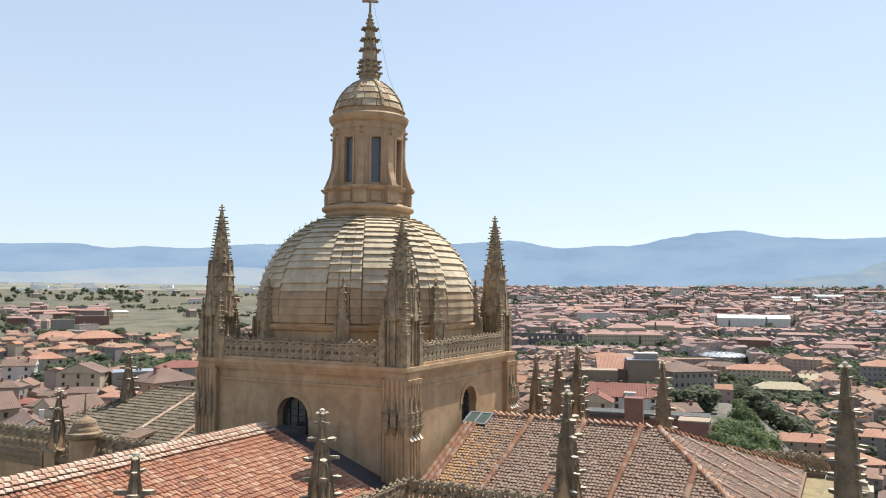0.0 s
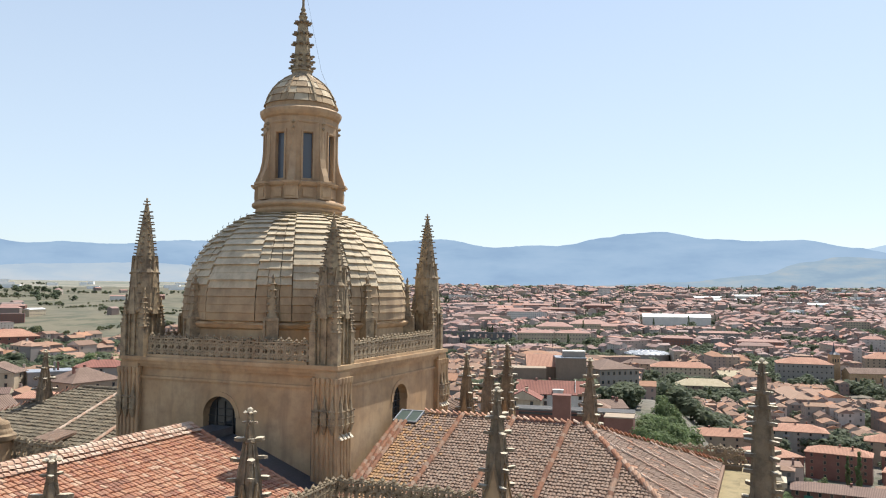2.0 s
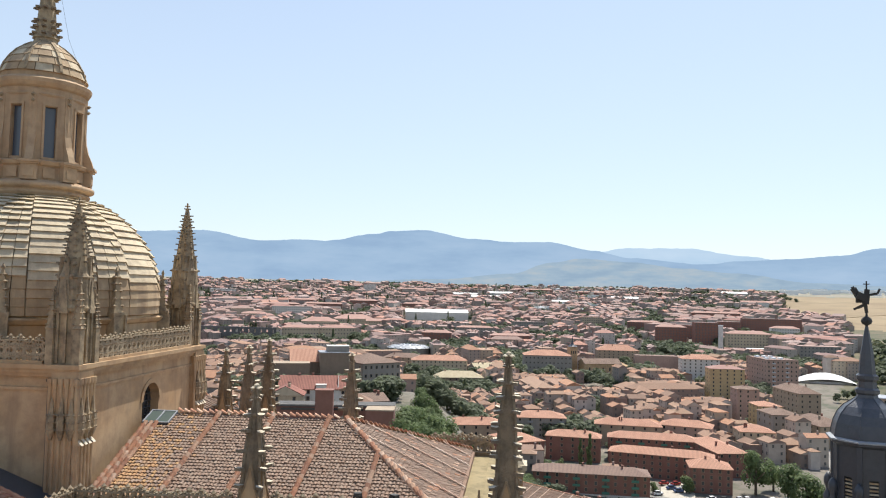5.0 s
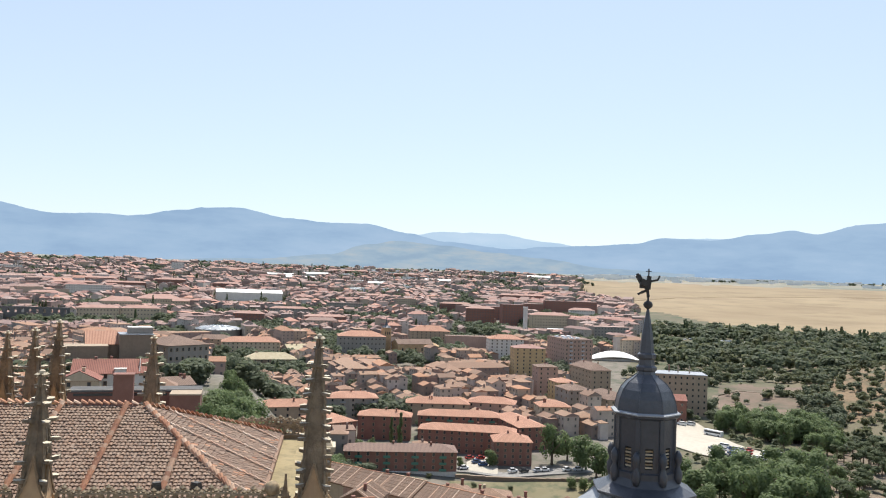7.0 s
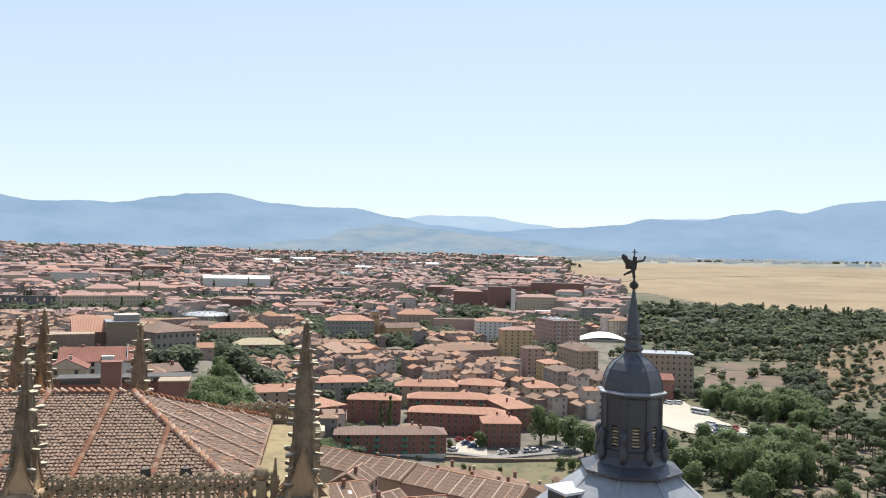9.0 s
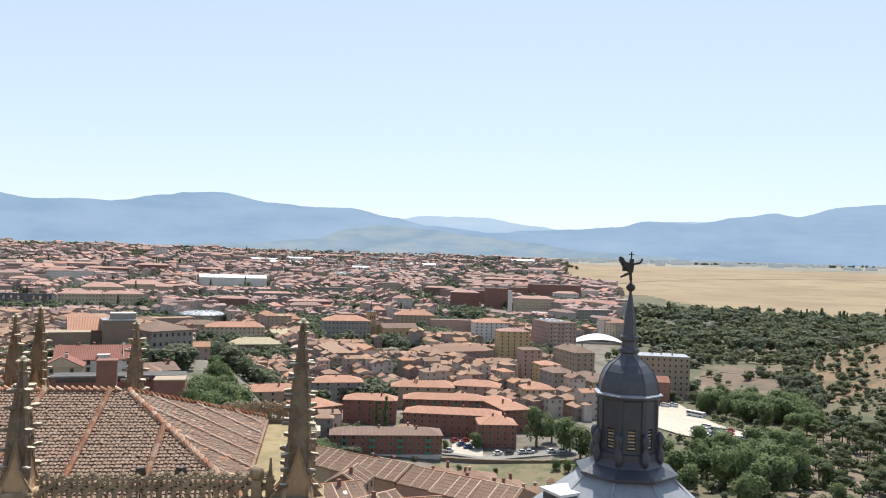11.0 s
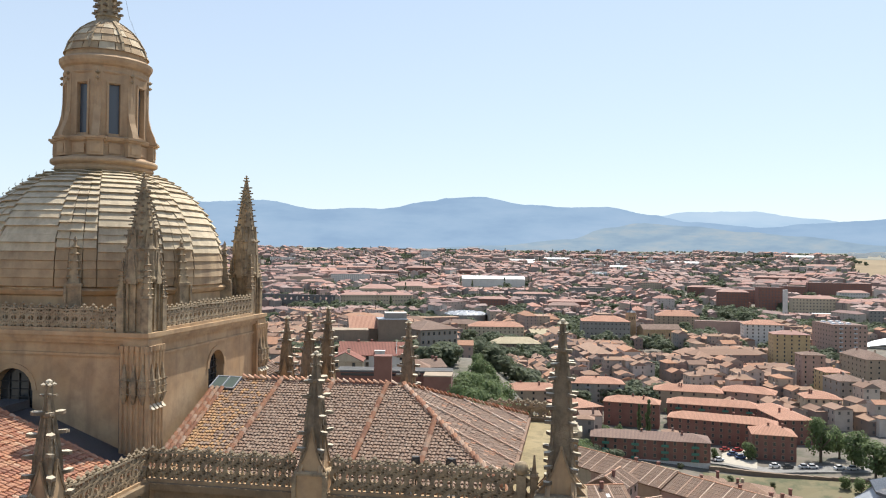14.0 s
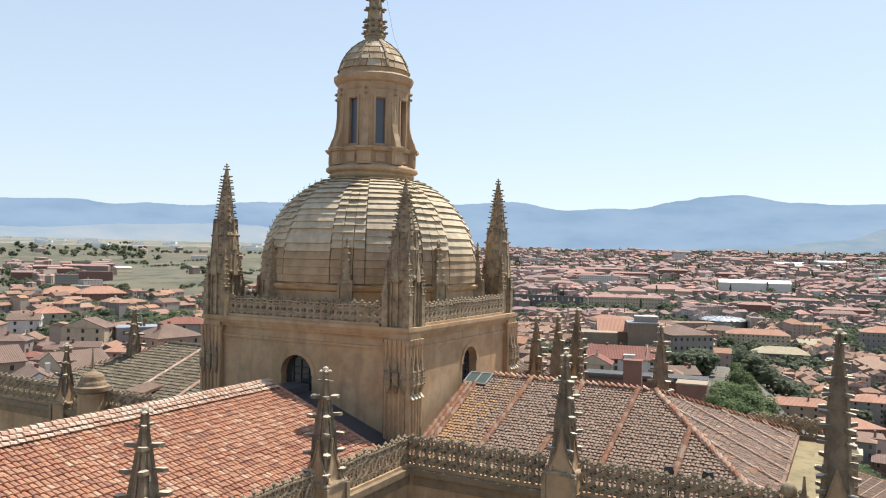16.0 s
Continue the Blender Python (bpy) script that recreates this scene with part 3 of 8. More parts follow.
def roof_pinnacle(x, y, base, tip, width=1.5, label="weathered stone pinnacle with leafy crockets on the roof parapet", group="parapet pinnacles", flip=0, step=0.78, crocket=0.62, ped=0.95):
    """A crocketed pinnacle: square pedestal with sunk panels, ogee gablets, a slim spire with tiers of flat crockets, a knobbed stem."""
    h = tip - base
    p = thing("roof_pinnacle", label, "pinnacle", x, y, base, flip, group)
    hw = width * 0.47
    part("pedestal", Build().box(0, 0, -1.2, 2 * hw, 2 * hw, 1.2 + ped), STONE, p)
    part("plinth", Build().box(0, 0, -1.2, 2.3 * hw, 2.3 * hw, 0.5).box(0, 0, -0.7, 2.3 * hw, 2.3 * hw, 0.2, top=0.9), STONE, p)
    part("pedestal_cornice", Build().box(0, 0, ped - 0.1, 2.14 * hw, 2.14 * hw, 0.1).box(0, 0, ped, 2.14 * hw, 2.14 * hw, 0.08, top=0.92), CARVED, p)
    for sx in (-1, 1):
        for sy in (-1, 1):
            part("angle_strip", Build().box(sx * hw, sy * hw, -0.5, 0.2, 0.2, 0.4 + ped), CARVED, p)

    def half(z):
        """Half the spire's width at a height over the base."""
        d = h - z
        return min(hw * 0.86, 0.045 + 0.035 * d + 0.088 * min(2.3, max(0.0, d - 0.7)))

    zs = [ped + 0.08 + (h - 0.3 - ped) * k / 8 for k in range(9)]
    part("spire", Build().lathe(0, 0, [(half(z) * 1.3, z) for z in zs], 4, 45), SOOT, p)
    for i in range(4):   # rolls up the arrises
        a = radians(45 + 90 * i)
        part("arris_roll", Build().sweep([(1.34 * half(z) * math.cos(a), 1.34 * half(z) * math.sin(a), z) for z in zs], 0.12, 0.1), SOOT, p)
    rise = min(2.0, 0.36 * (h - ped))
    for i in range(4):   # an ogee gablet on each face, with a thin moulding above it
        m = pose(0, 0, 0, 0, 0, 90 * i)
        out = [(-1.0, 0.0), (-0.82, 0.1), (-0.56, 0.26), (-0.34, 0.46), (-0.18, 0.7), (0.0, 1.0), (0.18, 0.7), (0.34, 0.46), (0.56, 0.26), (0.82, 0.1), (1.0, 0.0)]
        pts = [(q * hw, -(half(ped + u * rise) * 0.98 + 0.07 * (1 - u) + 0.04), ped + 0.06 + u * rise) for q, u in out]
        b = Build()
        n = len(pts)
        b.add(pts + [(q[0], q[1] + 0.16, q[2]) for q in pts], [tuple(range(n)), tuple(range(2 * n - 1, n - 1, -1))] + [(k, k + n, (k + 1) % n + n, (k + 1) % n) for k in range(n)], m)
        part("gablet", b, STONE, p, "paler ogee gablet")
        b = Build()
        for q0, q1 in zip(pts, pts[1:]):
            b.bar(m @ Vector((q0[0], q0[1] - 0.02, q0[2])), m @ Vector((q1[0], q1[1] - 0.02, q1[2])), 0.08)
        part("gablet_moulding", b, DARKSTONE, p)
        b = Build()
        z0, z1 = ped + rise, h - 1.5
        b.bar(m @ Vector((0, -half(z0) * 0.94, z0)), m @ Vector((0, -half(z1) * 0.94, z1)), 0.09)
        part("face_moulding", b, SOOT, p)
    part("collar", Build().lathe(0, 0, [(0.13, h - 1.5), (0.22, h - 1.42), (0.22, h - 1.36), (0.12, h - 1.26)], 8, 22.5), DARKSTONE, p)
    b = Build()
    b.lathe(0, 0, [(0.1, h - 0.7), (0.06, h - 0.2), (0.12, h - 0.14), (0.12, h - 0.06), (0.03, h)], 6)
    for a in (45, 135, 225, 315):
        b.blob(0.19 * math.cos(radians(a)), 0.19 * math.sin(radians(a)), h - 0.2, 0.12, 0.12, 0.08)
    # the sun on the tip is put into this pale colour
    part("finial", b, PALE, p, "knobbed finial coloured pale as if sunlit")
    jr = random.Random(int(abs(x) * 100 + abs(y) * 10))
    z, k = h - 0.62, 0
    while z > ped + 0.3:
        for q in range(4):
            if k > 1 and jr.random() < 0.07:
                continue
            a = 45 + 90 * q + jr.uniform(-9, 9)
            z2 = z + jr.uniform(-0.05, 0.05)
            d = half(z2) * 1.34
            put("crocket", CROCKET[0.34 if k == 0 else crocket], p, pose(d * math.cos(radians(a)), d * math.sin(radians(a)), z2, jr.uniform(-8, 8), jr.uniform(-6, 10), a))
        z -= step if k else 0.7
        k += 1
    return p


def corner_pinnacle(x, y, base, tip, label, group="corner pinnacles of the crossing tower"):
    """A tall clustered pinnacle: angle shafts with small spirelets, gabled stages and a crocketed spire."""
    h = tip - base
    p = thing("corner_pinnacle", label, "pinnacle", x, y, base, 0, group)
    part("base", Build().box(0, 0, 0, 1.25, 1.25, 2.7), CARVED, p)
    for k in range(4):
        m = pose(0, 0, 0, 0, 0, 90 * k)
        for dx in (-0.4, 0.0, 0.4):
            part("shaft", Build().box(dx, -0.66, 0.1, 0.13, 0.14, 2.7, m=m), CARVED, p)
    for k in range(4):
        a = radians(45 + 90 * k)
        tall = (4.3, 3.6, 4.0, 3.4)[k]
        b = Build()
        px, py = 0.98 * math.cos(a), 0.98 * math.sin(a)
        b.lathe(px, py, [(0.26, 0), (0.26, 1.7), (0.32, 1.78), (0.24, 1.9), (0.16, tall - 1.0), (0.04, tall - 0.1), (0.09, tall - 0.05), (0.02, tall + 0.1)], 4, 45)
        for i in range(6):
            z = 1.95 + (tall - 2.2) * i / 6
            for q in (45, 135, 225, 315):
                d = 0.25 - 0.17 * i / 6
                b.blob(px + d * math.cos(radians(q)), py + d * math.sin(radians(q)), z, 0.11, 0.11, 0.06)
        part("spirelet", b, CARVED, p)
    mid = 0.56 * h
    prof0 = [(0.92, 2.6), (0.98, 2.75), (0.9, 2.9), (0.8, mid - 0.5), (0.88, mid - 0.38), (0.76, mid - 0.2), (0.7, mid)]
    part("stage", Build().lathe(0, 0, prof0, 8, 22.5), CARVED, p)
    for k in range(8):
        m = pose(0, 0, 0, 0, 0, 45 * k)
        for z0, z1, d in ((2.5, 4.1, 0.95), (mid - 1.3, mid + 0.6, 0.84)):
            b = Build()
            b.add([(-0.22, -d, z0), (0.22, -d, z0), (0, -d + 0.1, z1), (-0.22, -d + 0.2, z0), (0.22, -d + 0.2, z0), (0, -d + 0.3, z1)],
                  [(0, 1, 2), (5, 4, 3), (0, 2, 5, 3), (1, 4, 5, 2), (0, 3, 4, 1)], m)
            part("gablet", b, CARVED, p)
    prof = [(0.72, mid - 0.1), (0.6, mid + 0.5), (0.34, mid + 0.55 * (h - mid)), (0.1, h - 0.45)]
    part("spire", Build().lathe(0, 0, prof, 8, 22.5), CARVED, p)
    b = Build()
    finial(b, h - 0.5, 0.55)
    part("finial", b, CARVED, p)
    at = lerp_profile(prof)
    n = 9
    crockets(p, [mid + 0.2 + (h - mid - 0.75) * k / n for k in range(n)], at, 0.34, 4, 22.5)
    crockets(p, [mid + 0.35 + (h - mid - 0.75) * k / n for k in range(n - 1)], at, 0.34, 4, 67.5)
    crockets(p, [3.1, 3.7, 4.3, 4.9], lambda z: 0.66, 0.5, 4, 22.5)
    return p


def panel_mesh(w, h, t=0.07, crest=1.0):
    """One bay of flamboyant parapet tracery: crossing ogee strands, cusps and a leafy fleuron on top."""
    b = Build()
    half = h / 2
    for z0 in (0.0, half):
        for s in (-1, 1):
            pts = [(s * w / 2, z0), (s * w * 0.4, z0 + half * 0.3), (0, z0 + half * 0.5), (-s * w * 0.4, z0 + half * 0.7), (-s * w / 2, z0 + half)]
            for k, (p0, p1) in enumerate(zip(pts, pts[1:])):
                b.bar((p0[0], s * 0.01, p0[1]), (p1[0], s * 0.01, p1[1]), t, 0.17)
        b.blob(0, 0, z0 + half * 0.5, 0.11, 0.11, 0.1)
        for s in (-1, 1):
            b.bar((s * w * 0.5, 0, z0 + half * 0.5), (s * w * 0.22, 0, z0 + half * 0.5), t * 0.8, 0.15)
            b.blob(s * w * 0.24, 0, z0 + half * 0.5, 0.07, 0.09, 0.11)
            b.bar((0, 0, z0 + half * (0.5 + 0.46 * s)), (0, 0, z0 + half * (0.5 + 0.24 * s)), t * 0.8, 0.15)
            b.blob(0, 0, z0 + half * (0.5 + 0.26 * s), 0.08, 0.09, 0.06)
    b.crest = len(b.f)
    b.box(0, 0, h, w, 0.18, 0.08)
    b.box(0, 0, h + 0.07, 0.1, 0.13, 0.1)
    b.blob(0, 0, h + 0.25, 0.12 * crest, 0.11, 0.11 * crest)
    for s in (-1, 1):
        b.blob(s * 0.15 * crest, 0, h + 0.14, 0.11 * crest, 0.1, 0.08 * crest)
    return b




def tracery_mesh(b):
    """Darkened strands under a crest painted paler to look lit."""
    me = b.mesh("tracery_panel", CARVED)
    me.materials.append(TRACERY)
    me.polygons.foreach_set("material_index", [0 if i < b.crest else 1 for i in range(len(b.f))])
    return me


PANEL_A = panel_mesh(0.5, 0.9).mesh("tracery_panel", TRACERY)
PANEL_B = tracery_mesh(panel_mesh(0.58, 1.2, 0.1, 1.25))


def balustrade(name, a, b_, z, label, mesh=PANEL_A, w=0.5, base=0.16):
    """A pierced parapet from a to b_ at height z: a base rail and one panel after another."""
    a, b_ = Vector((*a, z)), Vector((*b_, z))
    d = b_ - a
    n = max(1, round(d.length / w))
    ang = math.degrees(math.atan2(d.y, d.x))
    t = thing(name, label, "balustrade", *a, ang)
    q = Build()
    q.box(d.length / 2, 0, 0, d.length, 0.3, base)
    part("base_rail", q, STONE, t)
    for i in range(n):
        jig = 1 + 0.05 * random.uniform(-1, 1)
        put("tracery_panel", mesh, t, pose((i + 0.5) * d.length / n, 0, base - 0.01, 0, random.uniform(-0.6, 0.6), 0) @ Matrix.Diagonal((d.length / n / w, 1, jig, 1)))
    return t


# the square tower of the crossing
crossing = thing("crossing_tower", "square sandstone crossing tower with arched windows and clustered corner shafts", "tower", 0, 0, 0)
H = 7.1
for k, (cx, sill, w, spring, rise, nm) in enumerate(((0.75, 37.6, 2.0, 1.7, 1.0, "south"), (0, 37.6, 1.6, 1.9, 0.8, "east"), (0, 37.6, 2.0, 1.6, 1.0, "north"), (-0.32, 37.25, 2.25, 1.65, 1.12, "west"))):
    m = pose(0, 0, 0, 0, 0, 90 * k)
    b = Build()
    wall_with_arch(b, -H, H - 0.9, 30.0, 41.55, -H, 0.9, cx, sill, w, spring, rise, m)
    wl = part("wall", b, STONE, crossing)
    b = Build()
    o = arch_points(w, spring, rise)
    b.add([(cx + p, -H + 0.5, sill + q) for p, q in o], [tuple(range(len(o)))], m)
    gl = part("window", b, PANE, crossing, "dark arched window")
    for i in range(1, 4):
        b = Build()
        b.bar(m @ Vector((cx - w / 2 + w * i / 4, -H + 0.46, sill)), m @ Vector((cx - w / 2 + w * i / 4, -H + 0.46, sill + spring + rise * 0.7)), 0.05)
        part("glazing_bar", b, IRON, gl)
    for i in range(1, 6):
        b = Build()
        b.bar(m @ Vector((cx - w / 2, -H + 0.45, sill + 0.4 * i)), m @ Vector((cx + w / 2, -H + 0.45, sill + 0.4 * i)), 0.04)
        part("glazing_bar", b, IRON, gl)
    # a moulded hood round the opening
    b = Build()
    o2 = arch_points(w + 0.5, spring, rise + 0.25)
    for (p0, p1), (q0, q1) in zip(zip(o[2:], o[3:]), zip(o2[2:], o2[3:])):
        b.add([(cx + p0[0], -H - 0.06, sill + p0[1]), (cx + q0[0], -H - 0.06, sill + q0[1]), (cx + q1[0], -H - 0.06, sill + q1[1]), (cx + p1[0], -H - 0.06, sill + p1[1]),
               (cx + p0[0], -H + 0.1, sill + p0[1]), (cx + q0[0], -H + 0.1, sill + q0[1]), (cx + q1[0], -H + 0.1, sill + q1[1]), (cx + p1[0], -H + 0.1, sill + p1[1])],
              [(0, 1, 2, 3), (1, 5, 6, 2), (0, 3, 7, 4)], m)
    part("arch_moulding", b, STONE, crossing)
for z, s, hh, mt, nm in ((40.78, 14.4, 0.14, STONE, "string_course"), (41.45, 14.55, 0.18, STONE, "lower_cornice"), (41.63, 14.78, 0.2, STONE, "cornice"), (41.83, 15.0, 0.22, STONE, "cornice_ledge")):
    b = Build()
    b.box(0, 0, z, s, s, hh)
    part(nm, b, mt, crossing)
# clustered shafts on the corners
for sx, sy in ((-1, -1), (1, -1), (-1, 1), (1, 1)):
    part("corner_pier", Build().box(sx * 6.75, sy * 6.75, 30, 1.35, 1.35, 11.7), STONE, crossing)
    for u in (-0.72, -0.45, -0.15, 0.15, 0.45, 0.72):
        for ax in (0, 1):
            px, py = (sx * 6.75 + u, sy * 7.42) if ax == 0 else (sx * 7.42, sy * 6.75 + u)
            part("corner_shaft", Build().lathe(px, py, [(0.1, 30), (0.1, 41.0), (0.15, 41.15), (0.15, 41.4)], 8), STONE, crossing)
    t = Build()
    for u in (-0.5, 0.0, 0.5):   # carved canopies hung half-way up
        for ax in (0, 1):
            px, py = (sx * 6.75 + u, sy * 7.56) if ax == 0 else (sx * 7.56, sy * 6.75 + u)
            t.lathe(px, py, [(0.06, 38.5), (0.2, 38.9), (0.22, 39.5), (0.14, 39.8), (0.03, 40.5)], 6)
            for zz in (39.0, 39.35, 39.7):
                for a in range(0, 360, 60):
                    t.blob(px + 0.2 * math.cos(radians(a)), py + 0.2 * math.sin(radians(a)), zz, 0.08, 0.08, 0.07)
    part("carved_canopy", t, CARVED, crossing)
    for u in (-0.55, -0.2, 0.15, 0.5):
        t = Build()
        px = sx * 6.75 + u
        t.add([(px - 0.11, sy * 7.5, 38.25), (px + 0.11, sy * 7.5, 38.25), (px + 0.11, sy * 7.75, 38.25), (px - 0.11, sy * 7.75, 38.25), (px - 0.11, sy * 7.5, 38.5), (px + 0.11, sy * 7.5, 38.5)],
              [(0, 1, 2, 3), (4, 3, 2, 5), (0, 4, 5, 1), (0, 3, 4), (1, 5, 2)])
        # pale material paints the sunlight that falls on these slopes
        part("weathering", t, PALE, crossing, "sloping stone cap coloured pale as if sunlit")
b = Build()
b.lathe(-7.16, -5.78, [(0.045, 35.0), (0.045, 41.2)], 8)
b.box(-7.16, -5.78, 41.2, 0.16, 0.16, 0.14)
part("drainpipe", b, IRON, crossing, "dark iron drainpipe")
b = Build()
b.box(0, 0, 41.9, 13.8, 13.8, 0.14)
part("terrace", b, STONE, crossing)

for px, py, tip in ((-6.55, -6.55, 50.3), (6.4, -6.33, 51.5), (-6.55, 6.6, 51.6), (6.55, 6.55, 51.4)):
    corner_pinnacle(px, py, 42.02, tip, "tall weathered stone corner pinnacle with crocketed spire")
for a, b_ in (((-7.2, 5.5), (-7.2, -5.5)), ((-5.5, -7.2), (5.5, -7.2)), ((7.2, -5.5), (7.2, 5.5)), ((5.5, 7.2), (-5.5, 7.2))):
    balustrade("tower_balustrade", a, b_, 42.05, "pierced flamboyant stone balustrade along the crossing tower's edge")

# drum, dome and lantern
dome = thing("crossing_dome", "stepped grey stone dome with overlapping slabs above an octagonal drum", "dome", 0, 0, 0)
b = Build()
b.lathe(0, 0, [(7.2, 41.9), (7.2, 42.6), (7.05, 42.75), (7.05, 43.75), (7.25, 43.85), (7.4, 44.05), (7.3, 44.15), (6.6, 44.3)], 8, 22.5)
part("drum", b, STONE, dome)
RD, ZC = 6.98, 44.15


def swell(t):
    return RD * (1 + 0.052 * math.sin(2 * t))


NC = 18
b = Build()
b.lathe(0, 0, [(swell(t) * math.cos(t) - 0.16, ZC + swell(t) * math.sin(t) - 0.06) for t in [radians(i * 68 / 16) for i in range(17)]], 48)
part("dome_core", b, DOME, dome, smooth=True)


def dome_slab(t0, t1, half, lip, sub):
    """One curved slab of a course, its lower edge proud of the course below."""
    r0, z0 = (swell(t0) + lip) * math.cos(t0), ZC + (swell(t0) + lip) * math.sin(t0)
    r1, z1 = (swell(t1) + 0.01) * math.cos(t1), ZC + (swell(t1) + 0.01) * math.sin(t1)
    q = Build()
    for k in range(sub + 1):
        a = radians(-half + 2 * half * k / sub)
        for rr, zz in ((r0 - 0.3, z0 - 0.1), (r0, z0), (r1, z1), (r1 - 0.3, z1 - 0.1)):
            q.v.append((rr * math.cos(a), rr * math.sin(a), zz))
    for k in range(sub):
        i, j = 4 * k, 4 * k + 4
        q.f += [(i, j, j + 1, i + 1), (i + 1, j + 1, j + 2, i + 2), (i + 2, j + 2, j + 3, i + 3)]
    q.f += [(0, 1, 2, 3), (4 * sub + 3, 4 * sub + 2, 4 * sub + 1, 4 * sub)]
    return q


rest = Build()
dr_ = random.Random(8)
for c in range(NC):
    lip = (0.04, 0.05, 0.06, 0.08, 0.1, 0.115)[c] if c < 6 else 0.13
    for name, half, centres, stagger, sub, proud in (("slab", 13.78, (0.0,), 0.0, 6, 0.0), ("rib_slab", 2.64, (16.9, 22.5, 28.1), 0.42, 1, 0.05)):
        step = 65.5 / NC
        t0 = radians(1.0 + step * (c + (stagger if c > 3 else 0.0)))
        t1 = radians(1.0 + step * (c + 1 + (stagger if c > 2 else 0.0)) + (1.3 if c > 3 else 0.2))
        q = dome_slab(t0, min(t1, radians(67.5)), half, lip + (proud if c > 3 else 0.012), sub)
        me = q.mesh(name, DOME if c > 3 else DOME_LOW)
        for octant in range(8):
            for centre in centres:
                a = 45 * octant + centre
                jig = 1.0 if c > 4 else 0.3
                k = 1 + dr_.uniform(-0.006, 0.006) * jig
                m = pose(0, 0, dr_.uniform(-0.025, 0.025) * jig, 0, 0, a + dr_.uniform(-0.12, 0.12)) @ Matrix.Diagonal((k, k, 1, 1))
                if 113 < a < 325:
                    put(name, me, dome, m)
                else:
                    rest.add(q.v, q.f, m)
ob = part("joined_slabs", rest, DOME, dome)
ob["kind"] = "stuff"
for i in range(13):      # iron hooks up the shaded side
    t = radians(24 + 3.3 * i)
    a = radians(124 + 1.2 * (i % 3))
    r_, z_ = (swell(t) + 0.1) * math.cos(t), ZC + (swell(t) + 0.1) * math.sin(t)
    p0 = Vector((r_ * math.cos(a), r_ * math.sin(a), z_))
    out = Vector((math.cos(a), math.sin(a), 0))
    part("hook", Build().bar(p0, p0 + out * 0.07 + Vector((0, 0, 0.12)), 0.03).bar(p0 + out * 0.07 + Vector((0, 0, 0.11)), p0 + out * 0.01 + Vector((0, 0, 0.21)), 0.026), IRON, dome, "small dark iron hook")
# a small pinnacle on each corner of the drum
for k in range(8):
    a = radians(22.5 + 45 * k)
    p = thing("drum_pinnacle", "small weathered stone pinnacle on the drum's corner", "pinnacle", 7.12 * math.cos(a), 7.12 * math.sin(a), 42.0, 22.5 + 45 * k, "drum pinnacles")
    b = Build()
    b.box(0, 0, 0, 0.7, 0.7, 2.3)
    b.box(0, 0, 2.3, 0.85, 0.85, 0.16)
    for s in (-1, 1):
        b.box(0.4, s * 0.36, 0.2, 0.14, 0.12, 2.1)
    part("shaft", b, CARVED, p)
    b = Build()
    b.lathe(0, 0, [(0.42, 2.46), (0.3, 2.9), (0.22, 3.6), (0.08, 4.6), (0.13, 4.68), (0.02, 4.9)], 4, 45)
    for z in (2.8, 3.2, 3.6, 4.0, 4.35):
        for q in (45, 135, 225, 315):
            d = 0.36 - 0.14 * (z - 2.8)
            b.blob(d * math.cos(radians(q)), d * math.sin(radians(q)), z, 0.13, 0.13, 0.09)
    part("spire", b, CARVED, p)

lantern = thing("dome_lantern", "tall octagonal stone lantern with narrow windows and scroll buttresses", "lantern", 0, 0, 0)
b = Build()
b.lathe(0, 0, [(2.7, 50.2), (2.72, 50.95), (2.8, 51.0), (2.8, 51.12), (2.72, 51.16), (2.72, 51.24), (2.92, 51.28), (3.03, 51.36), (3.03, 51.52), (2.92, 51.6), (2.72, 51.64), (2.66, 51.72)], 40)
part("base_ring", b, LANTERN, lantern, smooth=True)
b = Build()
b.lathe(0, 0, [(2.62, 51.7), (2.62, 52.5), (2.78, 52.6), (2.86, 52.8), (2.55, 52.9)], 8, 22.5)
for k in range(8):
    m = pose(0, 0, 0, 0, 0, 45 * k)
    b.box(2.46, 0, 51.85, 0.1, 0.62, 0.55, m=m)
part("plinth", b, LANTERN, lantern)
for k in range(8):
    m = pose(0, 0, 0, 0, 0, 22.5 + 45 * k)
    b = Build()
    b.box(2.6, 0, 51.7, 0.5, 0.85, 0.9, m=m)
    b.box(2.87, 0, 51.86, 0.06, 0.55, 0.5, m=m)
    b.box(2.66, 0, 52.56, 0.62, 1.0, 0.1, m=m)
    b.box(2.7, 0, 52.66, 0.72, 1.14, 0.14, m=m)
    part("pedestal", b, LANTERN, lantern)
    b = Build()
    prof = [(2.95, 52.82), (2.84, 53.2), (2.62, 53.7), (2.48, 54.3), (2.42, 55.0), (2.42, 56.6)]
    for (ra, za), (rb, zb) in zip(prof, prof[1:]):
        b.add([(1.7, -0.2, za), (ra, -0.2, za), (ra, 0.2, za), (1.7, 0.2, za), (1.7, -0.2, zb), (rb, -0.2, zb), (rb, 0.2, zb), (1.7, 0.2, zb)],
              [(0, 1, 5, 4), (1, 2, 6, 5), (2, 3, 7, 6)], m)
    part("scroll_buttress", b, LANTERN, lantern)
